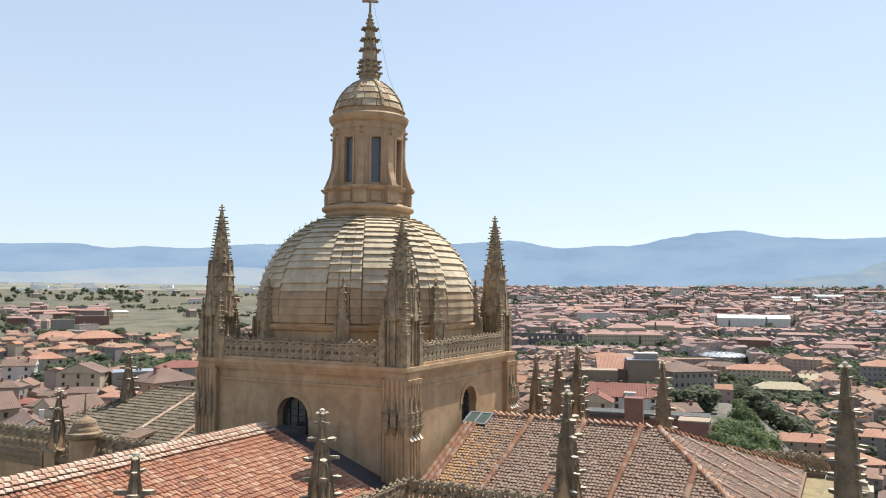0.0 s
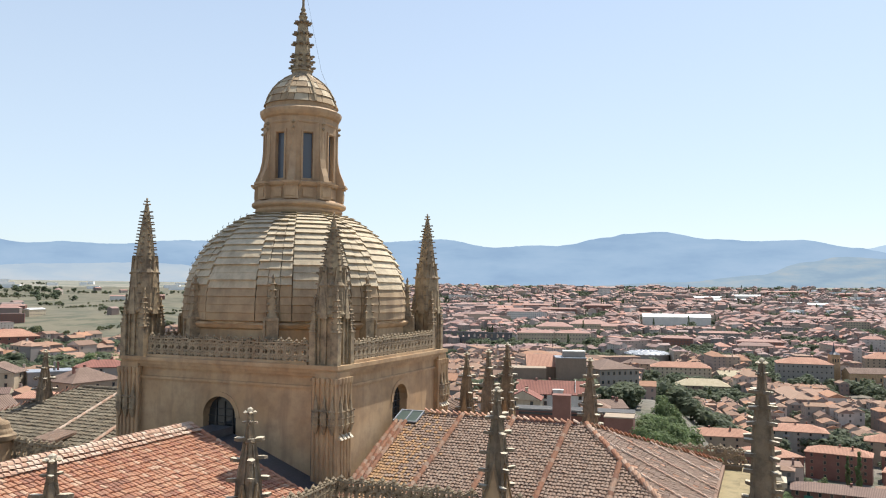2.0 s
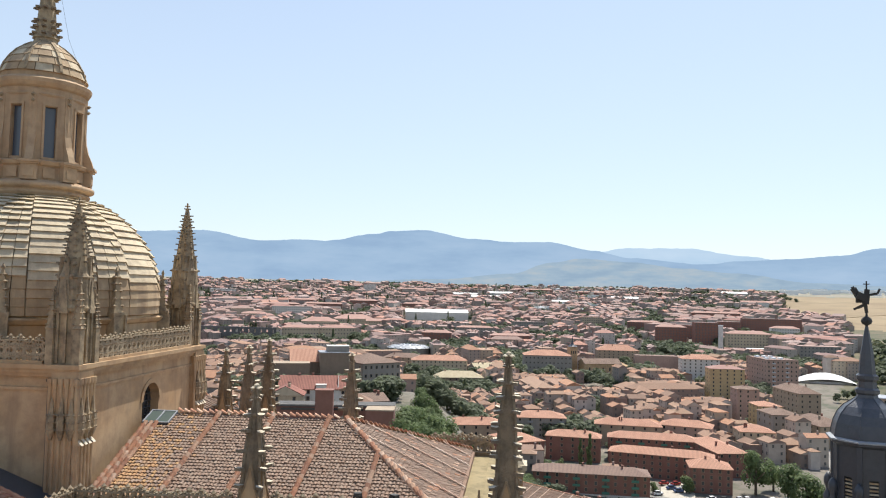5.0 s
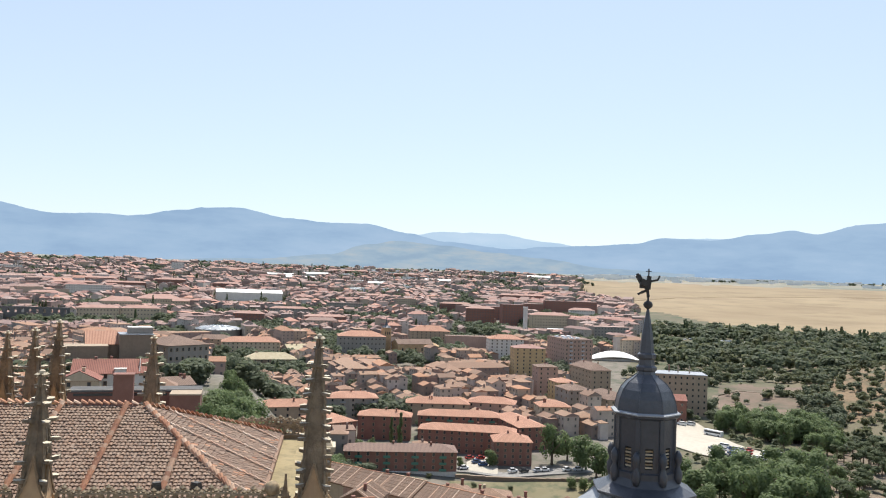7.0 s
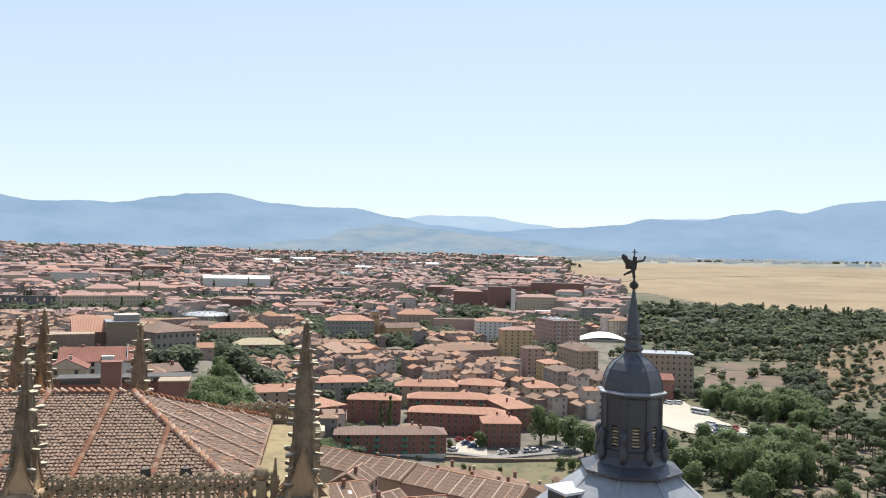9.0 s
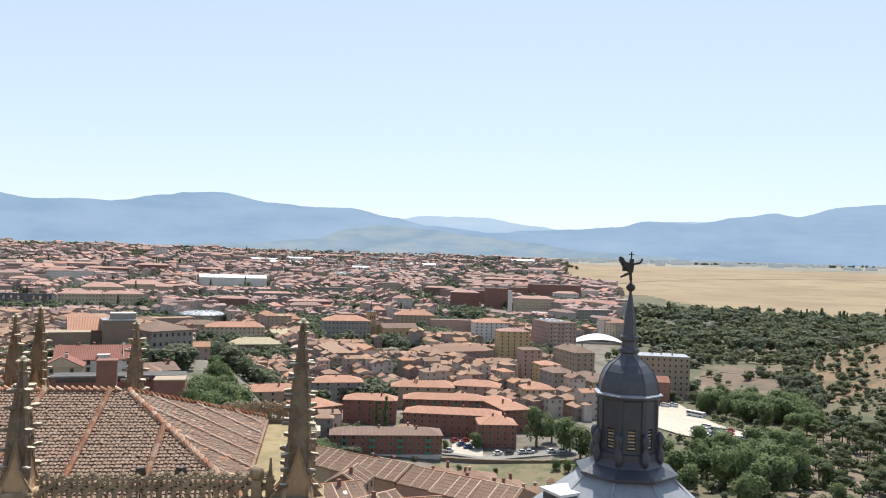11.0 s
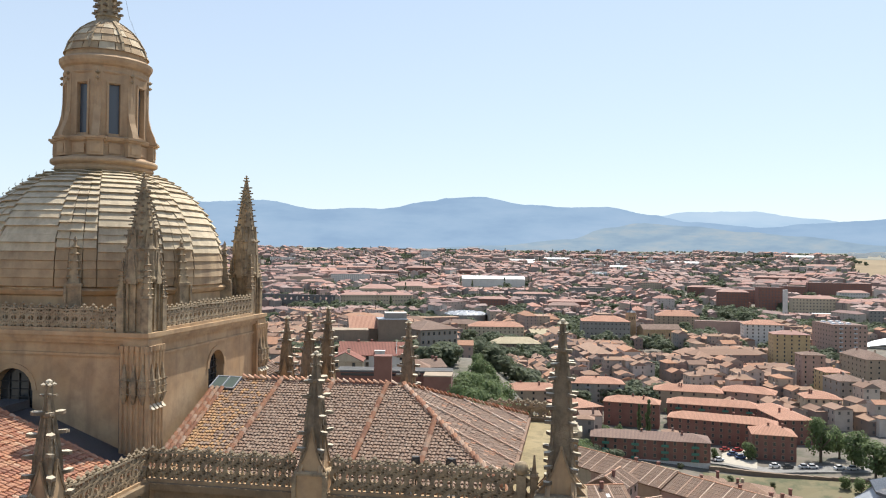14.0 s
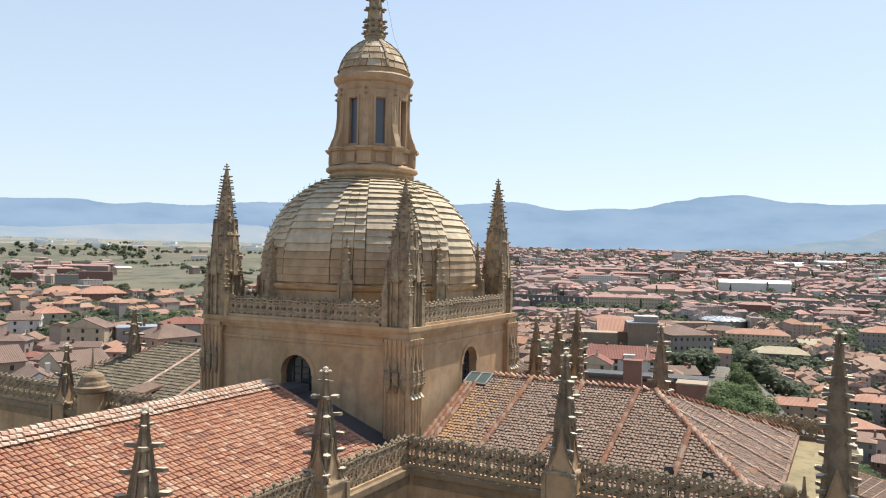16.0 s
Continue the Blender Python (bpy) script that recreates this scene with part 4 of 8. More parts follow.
for k in range(8):
    m = pose(0, 0, 0, 0, 0, 45 * k - 90)
    b = Build()
    wid = 2.28 * math.tan(radians(22.5))
    b2 = Build()
    for x0, x1, z0, z1 in ((-wid, -0.3, 52.85, 56.9), (0.3, wid, 52.85, 56.9), (-0.3, 0.3, 52.85, 53.05), (-0.3, 0.3, 55.95, 56.9)):
        b.box((x0 + x1) / 2, -2.1, z0, x1 - x0, 0.36, z1 - z0, m=m)
    part("wall", b, LANTERN, lantern)
    b = Build()
    b.box(0, -2.02, 53.0, 0.62, 0.06, 3.0, m=m)
    wn = part("window", b, PANE_BLUE, lantern, "narrow blue-grey window")
    b = Build()
    for s in (-0.38, 0.38):
        b.box(s, -2.3, 52.95, 0.12, 0.1, 3.1, m=m)
    b.box(0, -2.3, 56.0, 0.9, 0.12, 0.14, m=m)
    part("frame", b, LANTERN, wn)
b = Build()
b.lathe(0, 0, [(2.35, 56.55), (2.4, 56.65), (2.34, 56.75), (2.36, 57.0), (2.5, 57.1), (2.62, 57.3), (2.66, 57.5), (2.5, 57.62), (2.2, 57.75)], 24)
part("entablature", b, LANTERN, lantern)
for k in range(8):
    a = radians(22.5 + 45 * k)
    b = Build()
    b.blob(2.52 * math.cos(a), 2.52 * math.sin(a), 56.2, 0.14, 0.14, 0.12)
    b.blob(2.52 * math.cos(a), 2.52 * math.sin(a), 56.55, 0.17, 0.17, 0.13)
    part("capital", b, CARVED, lantern)
part("cupola_drum", Build().lathe(0, 0, [(2.36, 57.55), (2.32, 57.62), (2.3, 58.0), (2.2, 58.04)], 24), LANTERN, lantern)
HOOD = [(2.3, 58.0), (2.14, 58.5), (1.86, 59.0), (1.5, 59.45), (1.08, 59.8), (0.7, 60.05)]
for c, ((ra, za), (rb, zb)) in enumerate(zip(HOOD, HOOD[1:])):
    for k in range(16):       # slabs of the small dome, each lapping the one below
        a0, a1 = radians(22.5 * k + 3.0 * (c % 2)), radians(22.5 * (k + 1) - 1.0 + 3.0 * (c % 2))
        b = Build()
        pts = []
        for r_, z_ in ((ra + 0.13, za - 0.03), (rb + 0.03, zb + 0.03), (ra - 0.12, za - 0.02), (rb - 0.12, zb - 0.02)):
            for aa in (a0, (a0 + a1) / 2, a1):
                pts.append((r_ * math.cos(aa), r_ * math.sin(aa), z_))
        b.add(pts, [(0, 1, 4, 3), (1, 2, 5, 4), (6, 7, 1, 0), (7, 8, 2, 1), (6, 0, 3, 9), (2, 8, 11, 5), (3, 4, 10, 9), (4, 5, 11, 10)])
        part("slab", b, DOME_LOW if (k + c) % 3 else DOME, lantern)
for k in range(8):
    a = radians(45 * k + 10)
    b = Build()
    for (ra, za), (rb, zb) in zip(HOOD, HOOD[1:]):
        b.bar(((ra + 0.1) * math.cos(a), (ra + 0.1) * math.sin(a), za), ((rb + 0.08) * math.cos(a), (rb + 0.08) * math.sin(a), zb), 0.15, 0.12)
    part("rib", b, CARVED, lantern)
b = Build()
sp = [(0.95, 59.95), (0.8, 60.1), (0.68, 60.2), (0.66, 60.35), (0.76, 60.42), (0.7, 60.55), (0.62, 60.7), (0.56, 61.2), (0.47, 62.2), (0.34, 63.4), (0.24, 64.0), (0.3, 64.06), (0.3, 64.14), (0.18, 64.22), (0.25, 64.32), (0.1, 64.5)]
b.lathe(0, 0, sp, 8, 22.5)
part("spire", b, CARVED, lantern)
at = lerp_profile([(0.66, 60.4), (0.56, 61.2), (0.47, 62.2), (0.34, 63.4), (0.26, 64.0)])
crockets(lantern, [60.62, 61.03, 61.4, 62.2, 62.9, 63.65], at, 0.5, 8, 22.5)
part("lightning_cable", Build().bar((0.1, -0.1, 65.9), (0.75, -1.0, 60.6), 0.012).bar((0.75, -1.0, 60.6), (1.5, -1.95, 57.6), 0.012), IRON, lantern, "thin dark lightning cable")
b = Build()
b.lathe(0, 0, [(0.1, 64.4), (0.17, 64.6), (0.09, 64.8), (0.07, 66.1)], 8)
b.bar((-0.25, 0.37, 65.6), (0.25, -0.37, 65.6), 0.15)
for s in (-1, 1):
    b.blob(s * 0.26, -s * 0.39, 65.6, 0.13, 0.13, 0.15)
b.blob(0, 0, 66.1, 0.14, 0.14, 0.14)
part("cross", b, CARVED, lantern, "small stone cross")


# ---------------------------------------------------------------- tiled roofs
def tile_shape(w, length, taper=0.86, lift_low=0.05):
    """A barrel tile along -y (downhill), arched over x, a little wider at its lower end."""
    p, n = [], 4
    for y, s, lift in ((0.06, taper, 0.0), (-length, 1.0, lift_low)):
        for i in range(n + 1):
            a = math.pi * i / n
            p.append((-w / 2 * s * math.cos(a), y, 0.36 * w * s * math.sin(a) + lift))
    q = [(i, i + 1, n + 2 + i, n + 1 + i) for i in range(n)]
    q.append(tuple(range(n + 1, 2 * n + 2)))
    return p, q


def tiled(parent, corner, along, down, inside, w, length, material, near, rng, name="tile", alt=None):
    """Courses of barrel tiles on a slope: corner, unit vectors along the eave and downhill, inside(u, v) says where.
    The tiles for which near(u, v) holds are pieces of their own; the rest is one joined part."""
    up = along.cross(down)
    if up.z < 0:
        up = -up
    # local x along the eave, y uphill, z off the slope
    axes = Matrix((along, -down, up)).transposed().to_4x4()
    if axes.determinant() < 0:
        axes = Matrix((-along, -down, up)).transposed().to_4x4()
    p, q = tile_shape(w * 1.05, length)
    me = Build().add(p, q).mesh(name, material)
    joined, alt_joined = Build(), Build()
    count = 0
    rows_n, cols = 60, 160
    for j in range(rows_n):
        for i in range(cols):
            u, v = (i + 0.5) * w, j * length
            if not inside(u, v + length * 0.6):
                continue
            o = corner + along * (u + rng.uniform(-0.015, 0.015)) + down * (v + rng.uniform(-0.03, 0.03)) + up * (0.02 + rng.uniform(-0.008, 0.02))
            m = Matrix.Translation(o) @ axes @ pose(0, 0, 0, rng.uniform(-2, 2), rng.uniform(-5, 5), rng.uniform(-4, 4))
            odd = alt is not None and alt[1](u, v)
            if odd:
                alt_joined.add(p, q, m)
            elif count < 300 and near(u, v):
                put(name, me, parent, m)
                count += 1
            else:
                joined.add(p, q, m)
    ob = part("joined_tiles", joined, material, parent)
    ob["kind"] = "stuff"
    if alt_joined.v:
        ob = part("lichened_tiles", alt_joined, alt[0], parent)
        ob["kind"] = "stuff"


def ridge_row(parent, a, b_, material, w=0.3, step=0.36, name="ridge_tile", lift=0.04):
    """A row of overlapping cap tiles from a to b_, each an object of its own."""
    a, b_ = Vector(a), Vector(b_)
    d = (b_ - a)
    n = max(1, int(d.length / step))
    q = d.normalized()
    side = q.cross(Vector((0, 0, 1))).normalized()
    up = side.cross(q)
    axes = Matrix((side, q, up)).transposed().to_4x4()
    p, f = tile_shape(w, step * (0.78 if material is TILE_RIDGE else 1.0), 0.56 if material is TILE_RIDGE else 0.88, 0.15 if material is TILE_RIDGE else 0.05)
    key = (name, material.name, w, step)
    if key not in ridge_row.kept:
        ridge_row.kept[key] = Build().add(p, f).mesh(name, material)
    for i in range(n):
        o = a + q * (step * (i + 1)) + up * (lift + random.uniform(-0.01, 0.01))
        put(name, ridge_row.kept[key], parent, Matrix.Translation(o) @ axes @ pose(0, 0, 0, random.uniform(-2, 2), 0, random.uniform(-3, 3)))


ridge_row.kept = {}
rng = random.Random(5)
RZ, EZ = 38.73, 35.55          # ridge and eave of the nave
nave = thing("nave_roof", "long nave roof of bright red barrel tiles with a pale mortared ridge", "roof", 0, 0, 0)
b = Build()
X0, X1 = -44.0, -9.75
for s in (-1, 1):
    b.add([(X0, 0, RZ), (X1, 0, RZ), (X1, s * 8.2, EZ), (X0, s * 8.2, EZ), (X0, 0, RZ - 0.3), (X1, 0, RZ - 0.3), (X1, s * 8.2, EZ - 0.3), (X0, s * 8.2, EZ - 0.3)],
          [(0, 1, 2, 3), (7, 6, 5, 4), (1, 5, 6, 2), (2, 6, 7, 3), (0, 3, 7, 4)])
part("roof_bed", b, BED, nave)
dn = Vector((0, -8.2, EZ - RZ)).normalized()
sl = math.hypot(8.2, RZ - EZ)
tiled(nave, Vector((X1, 0, RZ)), Vector((-1, 0, 0)), dn, lambda u, v: u < 27 and v < sl, 0.23, 0.34, TILE_RED, lambda u, v: u < 11 and 0.6 < v < 4.8, rng)
ridge_row(nave, (X0, 0.0, RZ + 0.12), (X1, 0.0, RZ + 0.12), TILE_PALE, 0.4, 0.3)
ridge_row(nave, (X0, -0.32, RZ + 0.0), (X1, -0.32, RZ + 0.0), TILE_PALE, 0.34, 0.28, "ridge_side_tile")
ridge_row(nave, (X0, -0.62, RZ - 0.14), (X1, -0.62, RZ - 0.14), TILE_PALE, 0.3, 0.3, "ridge_side_tile")
ridge_row(nave, (X1 - 0.02, 0, RZ + 0.05), (X1 - 0.02, -8.2, EZ + 0.05), TILE_RED, 0.26, 0.36, "verge_tile")
b = Build()
for s in (-1, 1):
    b.add([(X1 + 0.05, 0, RZ - 0.45), (-7.1, 0, RZ - 0.45), (-7.1, s * 8.3, EZ - 0.35), (X1 + 0.05, s * 8.3, EZ - 0.35),
           (X1 + 0.05, 0, RZ - 1.2), (-7.1, 0, RZ - 1.2), (-7.1, s * 8.3, EZ - 1.2), (X1 + 0.05, s * 8.3, EZ - 1.2)],
          [(0, 1, 2, 3), (0, 3, 7, 4), (1, 5, 6, 2), (2, 6, 7, 3)])
b.box((X1 - 7.1) / 2 + 0.2, 0, RZ - 0.7, 2.0, 1.5, 0.4)
# dark slate colour stands in for the tower's shadow on the lead
part("lead_gutter", b, SLATE, nave, "lead sheet between roof and tower, coloured dark as if shaded")

TZ, TE = 38.66, 35.5
YH, YE, XW = -18.8, -25.6, 8.6
trans = thing("transept_roof", "hipped transept roof of lichen-browned barrel tiles with orange ridges", "roof", 0, 0, 0)
b = Build()
Y0 = -7.75
b.add([(0, Y0, TZ), (0, YH, TZ), (-XW, YE, TE), (-XW, Y0 - 0.5, TE), (XW, YE, TE), (XW, Y0, TE), (0, Y0, TZ - 0.4), (-XW, Y0 - 0.5, TE - 0.3), (XW, Y0, TE - 0.3), (-XW, YE, TE - 0.3), (XW, YE, TE - 0.3)],
      [(0, 3, 2, 1), (0, 1, 4, 5), (1, 2, 4), (0, 6, 7, 3), (0, 5, 8, 6), (3, 7, 9, 2), (2, 9, 10, 4), (4, 10, 8, 5)])
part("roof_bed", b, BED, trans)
dw = Vector((-XW, 0, TE - TZ))
slw = dw.length
dw.normalize()
tiled(trans, Vector((0, Y0, TZ)), Vector((0, -1, 0)), dw, lambda u, v: v < slw - 0.1 and u > 0.5 * v / slw and not (u < 1.4 and v < 1.4) and u < (Y0 - YH) + (YH - YE) * v / slw, 0.19, 0.27, TILE_OLD, lambda u, v: 2.5 < u < 11 and v > 1.5, rng, alt=(TILE_OCHRE, lambda u, v: rng.random() < max(0.0, 1.9 - u / 2.2) * (0.25 + 0.9 * v / slw)))
ds = Vector((0, YE - YH, TE - TZ))
sls = ds.length
ds.normalize()
tiled(trans, Vector((-XW, YH, TZ)), Vector((1, 0, 0)), ds, lambda u, v: v < sls - 0.1 and abs(u - XW) < XW * v / sls, 0.19, 0.27, TILE_OLD, lambda u, v: False, rng, alt=(TILE_RIDGE, lambda u, v: rng.random() < 0.05))
ridge_row(trans, (0, -9.1, TZ + 0.08), (0, YH, TZ + 0.08), TILE_RIDGE, 0.34, 0.36)
ridge_row(trans, (0, YH, TZ + 0.06), (-XW, YE, TE + 0.06), TILE_RIDGE, 0.34, 0.36, "hip_tile")
ridge_row(trans, (0, YH, TZ + 0.06), (XW, YE, TE + 0.06), TILE_RIDGE, 0.28, 0.36, "hip_tile")
for u in (3.87, 7.0, 10.2, 13.55, 16.7):     # mortared rows of cap tiles down the slope
    k = max(0.0, (u - (Y0 - YH)) / (YH - YE))
    ridge_row(trans, (-XW * k, Y0 - u, TZ + (TE - TZ) * k + 0.1), (-XW, Y0 - u, TE + 0.1), TILE_RIDGE, 0.3, 0.36, "rib_tile")
for i in range(1, 7):
    xx = -XW + 2 * XW * i / 7
    k = abs(xx) / XW
    ridge_row(trans, (xx, YH + (YE - YH) * k, TZ + (TE - TZ) * k + 0.09), (xx, YE, TE + 0.09), TILE_PALE, 0.18, 0.32, "rib_tile")
for u in (0.08, 0.38, 0.68):     # bright cap tiles along the verge beside the tower
    ridge_row(trans, (-1.25, Y0 - u - 0.08, TZ + (TE - TZ) * 1.25 / XW + 0.1), (-XW, Y0 - u - 0.5, TE + 0.1), TILE_RIDGE, 0.26, 0.34, "verge_tile")
hatch = thing("roof_hatch", "flat greenish glass hatch atop the transept roof beside the tower", "skylight", -0.62, -8.4, 38.52)
tip = pose(0, 0, 0, 0, -21.5, 0)
part("curb", Build().box(0, 0, -0.6, 1.3, 1.5, 0.68, m=tip), SLATE, hatch)
for y in (-0.36, 0.36):
    part("pane", Build().box(0, y, 0.08, 1.16, 0.64, 0.04, m=tip), SKYLIGHT, hatch, "greenish glass pane")
for y in (-0.72, 0, 0.72):
    part("bar", Build().box(0, y, 0.08, 1.3, 0.07, 0.08, m=tip), LEAD, hatch)
for x in (-0.62, 0.62):
    part("bar", Build().box(x, 0, 0.08, 0.07, 1.5, 0.07, m=tip), LEAD, hatch)

northroof = thing("north_transept_roof", "hipped north transept roof of grey mossy barrel tiles", "roof", 0, 0, 0)
b = Build()
b.add([(0, 8.0, TZ), (0, 18.6, TZ), (-XW, 25.4, TE), (-XW, 8.0, TE), (XW, 25.4, TE), (XW, 8.0, TE)], [(0, 1, 2, 3), (0, 5, 4, 1), (1, 4, 2), (0, 3, 5)])
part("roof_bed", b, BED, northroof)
tiled(northroof, Vector((0, 8.0, TZ)), Vector((0, 1, 0)), dw, lambda u, v: v < slw - 0.1 and u < 10.6 + 6.8 * v / slw, 0.3, 0.4, TILE_GREY, lambda u, v: u > 3 and v < 5, rng)
ridge_row(northroof, (0, 8.0, TZ + 0.08), (0, 18.6, TZ + 0.08), TILE_GREY, 0.36, 0.36)
ridge_row(northroof, (0, 18.6, TZ + 0.06), (-XW, 25.4, TE + 0.06), TILE_RIDGE, 0.28, 0.36, "hip_tile")
for u in (2.5, 6.5):
    ridge_row(northroof, (0, 8 + u, TZ + 0.1), (-XW, 8 + u, TE + 0.1), TILE_PALE, 0.26, 0.36, "rib_tile")
dormer = thing("roof_dormer", "small tiled dormer with a dark opening on the grey roof", "dormer", -6.6, 13.5, 35.75)
dormer.scale = (0.62, 0.62, 0.62)
b = Build()
b.box(0, 0, -0.5, 2.0, 2.0, 1.6)
part("body", b, STONE, dormer)
b = Build()
b.box(-1.0, 0, 0.1, 0.06, 1.4, 0.8)
part("opening", b, PANE, dormer)
b = Build()
b.add([(-1.5, -1.4, 1.05), (-1.5, 1.4, 1.05), (1.5, 1.4, 1.55), (1.5, -1.4, 1.55), (-1.5, -1.4, 1.2), (-1.5, 1.4, 1.2), (1.5, 1.4, 1.7), (1.5, -1.4, 1.7)],
      [(3, 2, 1, 0), (4, 5, 6, 7), (0, 1, 5, 4), (1, 2, 6, 5), (2, 3, 7, 6), (3, 0, 4, 7)])
dr = part("roof", b, BED, dormer)
for i in range(9):
    ridge_row(dr, (1.5, -1.25 + 2.5 * i / 8, 1.72), (-1.55, -1.25 + 2.5 * i / 8, 1.22), TILE_OLD, 0.28, 0.4, "tile")

choir = thing("choir_roof", "tiled choir roof behind the crossing with an orange hip", "roof", 0, 0, 0)
b = Build()
b.add([(8.0, 0, 38.7), (16.0, 0, 38.7), (18.2, -8.0, 35.5), (8.0, -8.0, 35.5), (18.2, 8.0, 35.5), (8.0, 8.0, 35.5)], [(0, 3, 2, 1), (0, 1, 4, 5), (1, 2, 4), (0, 5, 3)])
part("roof_bed", b, TILE_OLD, choir)
ridge_row(choir, (8.0, 0, 38.8), (16.0, 0, 38.8), TILE_RIDGE, 0.3, 0.36)
ridge_row(choir, (16.0, 0, 38.8), (18.2, -8.0, 35.55), TILE_RIDGE, 0.3, 0.36, "hip_tile")
for i in range(24):
    xx = 8.2 + 0.42 * i
    k = max(0.0, (xx - 16.0) / 2.2)
    ridge_row(choir, (xx, -8 * k, 38.75 - 3.2 * k), (xx, -8.0, 35.52), TILE_OLD, 0.26, 2.0, "tile_column")

# walls that carry the roofs, with a moulded ledge under the parapet
body = thing("cathedral_body", "tall sandstone cathedral walls with a moulded ledge under the parapets", "church", 0, 0, 0)
WX, WY = 9.3, 8.5
for nm, x0, x1, y0, y1 in (("nave_wall", -46, -WX, -WY - 0.35, -WY + 0.5), ("nave_wall", -46, -WX, WY - 0.5, WY + 0.35), ("transept_wall", -WX - 0.35, -WX + 0.5, -27.6, -WY), ("transept_wall", WX - 0.5, WX + 0.35, -27.6, -7.0),
                           ("transept_wall", -WX - 0.35, WX + 0.35, -28.0, -27.0), ("transept_wall", -WX - 0.35, -WX + 0.5, WY, 27.6), ("transept_wall", WX - 0.5, WX + 0.35, 7.0, 27.6), ("transept_wall", -WX, WX, 27.0, 28.0)):
    b = Build()
    b.box((x0 + x1) / 2, (y0 + y1) / 2, 0, x1 - x0, y1 - y0, 35.1)
    part(nm, b, STONE, body)
for x0, x1, y0, y1 in ((-46, -WX + 0.4, -WY - 0.6, -WY + 0.4), (-WX - 0.6, -WX + 0.4, -28.3, -WY - 0.6), (-WX + 0.4, WX + 0.6, -28.3, -26.6), (WX - 0.4, WX + 0.6, -26.6, -7.2), (-46, -WX + 0.4, WY - 0.4, WY + 0.6), (-WX - 0.6, -WX + 0.4, WY + 0.6, 28.3)):
    b = Build()
    b.box((x0 + x1) / 2, (y0 + y1) / 2, 35.12, x1 - x0, y1 - y0, 0.3)
    b.box((x0 + x1) / 2, (y0 + y1) / 2, 34.6, (x1 - x0) - 0.3, (y1 - y0) - 0.3, 0.5)
    part("ledge", b, LICHEN if x0 == -WX + 0.4 else LEDGE, body)
b = Build()
b.box(0, 0, 0, 18, 54, 34.9)
b.box(-27, 0, 0, 37, 16.5, 34.9)
part("core", b, STONE, body)
part("gutter_floor", Build().box(0, -26.05, 34.9, 18.2, 1.4, 0.28), LICHEN, body, "lichen-stained gutter floor")
b = Build()
b.box(17, 0, 0, 18, 26, 33.0)
part("apse_block", b, STONE, body)

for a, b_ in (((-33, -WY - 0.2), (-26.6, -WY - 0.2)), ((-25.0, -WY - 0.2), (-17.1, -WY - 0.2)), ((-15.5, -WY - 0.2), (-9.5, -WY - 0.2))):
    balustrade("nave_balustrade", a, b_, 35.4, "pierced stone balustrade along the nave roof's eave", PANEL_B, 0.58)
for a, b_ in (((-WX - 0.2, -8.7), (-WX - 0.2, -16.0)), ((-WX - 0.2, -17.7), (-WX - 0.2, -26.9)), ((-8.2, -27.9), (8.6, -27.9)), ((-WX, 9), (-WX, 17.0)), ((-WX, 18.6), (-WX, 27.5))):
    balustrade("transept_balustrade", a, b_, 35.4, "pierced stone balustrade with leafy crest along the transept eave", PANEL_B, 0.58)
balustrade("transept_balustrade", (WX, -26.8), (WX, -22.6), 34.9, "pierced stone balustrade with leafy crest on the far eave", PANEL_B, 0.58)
roof_pinnacle(-9.3, -16.85, 35.4, 41.75)
roof_pinnacle(-9.5, -27.9, 35.6, 43.5, 2.2, step=0.62, ped=0.5)
roof_pinnacle(-16.32, -8.6, 35.4, 41.2)
roof_pinnacle(-25.8, -8.6, 35.4, 41.1)
for x, y, tip in ((9.3, -9.9, 42.0), (14.9, -6.1, 41.3), (14.2, -9.7, 42.2), (9.3, -17.1, 41.7)):
    roof_pinnacle(x, y, 35.0, tip, 1.6, "dark weathered stone pinnacle behind the transept roof", "apse pinnacles", step=0.62, crocket=0.72)
roof_pinnacle(-9.3, 17.8, 34.8, 39.7, 1.3, "weathered stone pinnacle on the north transept parapet")
roof_pinnacle(-2.0, 20.0, 35.0, 41.6, 1.5, "weathered stone pinnacle behind the north transept roof")
pier = thing("buttress_pier", "stone buttress pier with a pale moulded cap beside the corner pinnacle", "pier", -8.2, -28.2, 35.42)
part("shaft", Build().box(0, 0, 0, 0.8, 0.8, 2.8), STONE, pier)
part("cap", Build().box(0, 0, 2.8, 1.0, 1.0, 0.12).box(0, 0, 2.92, 1.14, 1.14, 0.22).box(0, 0, 3.14, 0.9, 0.9, 0.5, top=0.3), PALE, pier, "pale moulded stone cap")
knob = thing("ball_finial", "round weathered stone ball on the balustrade's end post", "finial", -9.5, -26.2, 35.42)
part("post", Build().box(0, 0, 0, 0.4, 0.4, 1.3), CARVED, knob)
part("ball", Build().lathe(0, 0, [(0.12, 1.28), (0.2, 1.36), (0.3, 1.5), (0.32, 1.62), (0.26, 1.78), (0.12, 1.88)], 14), CARVED, knob, smooth=True)
spike = thing("stone_spike", "small dark stone spike on the balustrade's end", "finial", -9.5, -26.75, 35.42)
part("shaft", Build().lathe(0, 0, [(0.2, 0), (0.19, 1.2), (0.24, 1.28), (0.14, 1.4), (0.05, 2.2)], 4, 45), DARKSTONE, spike)
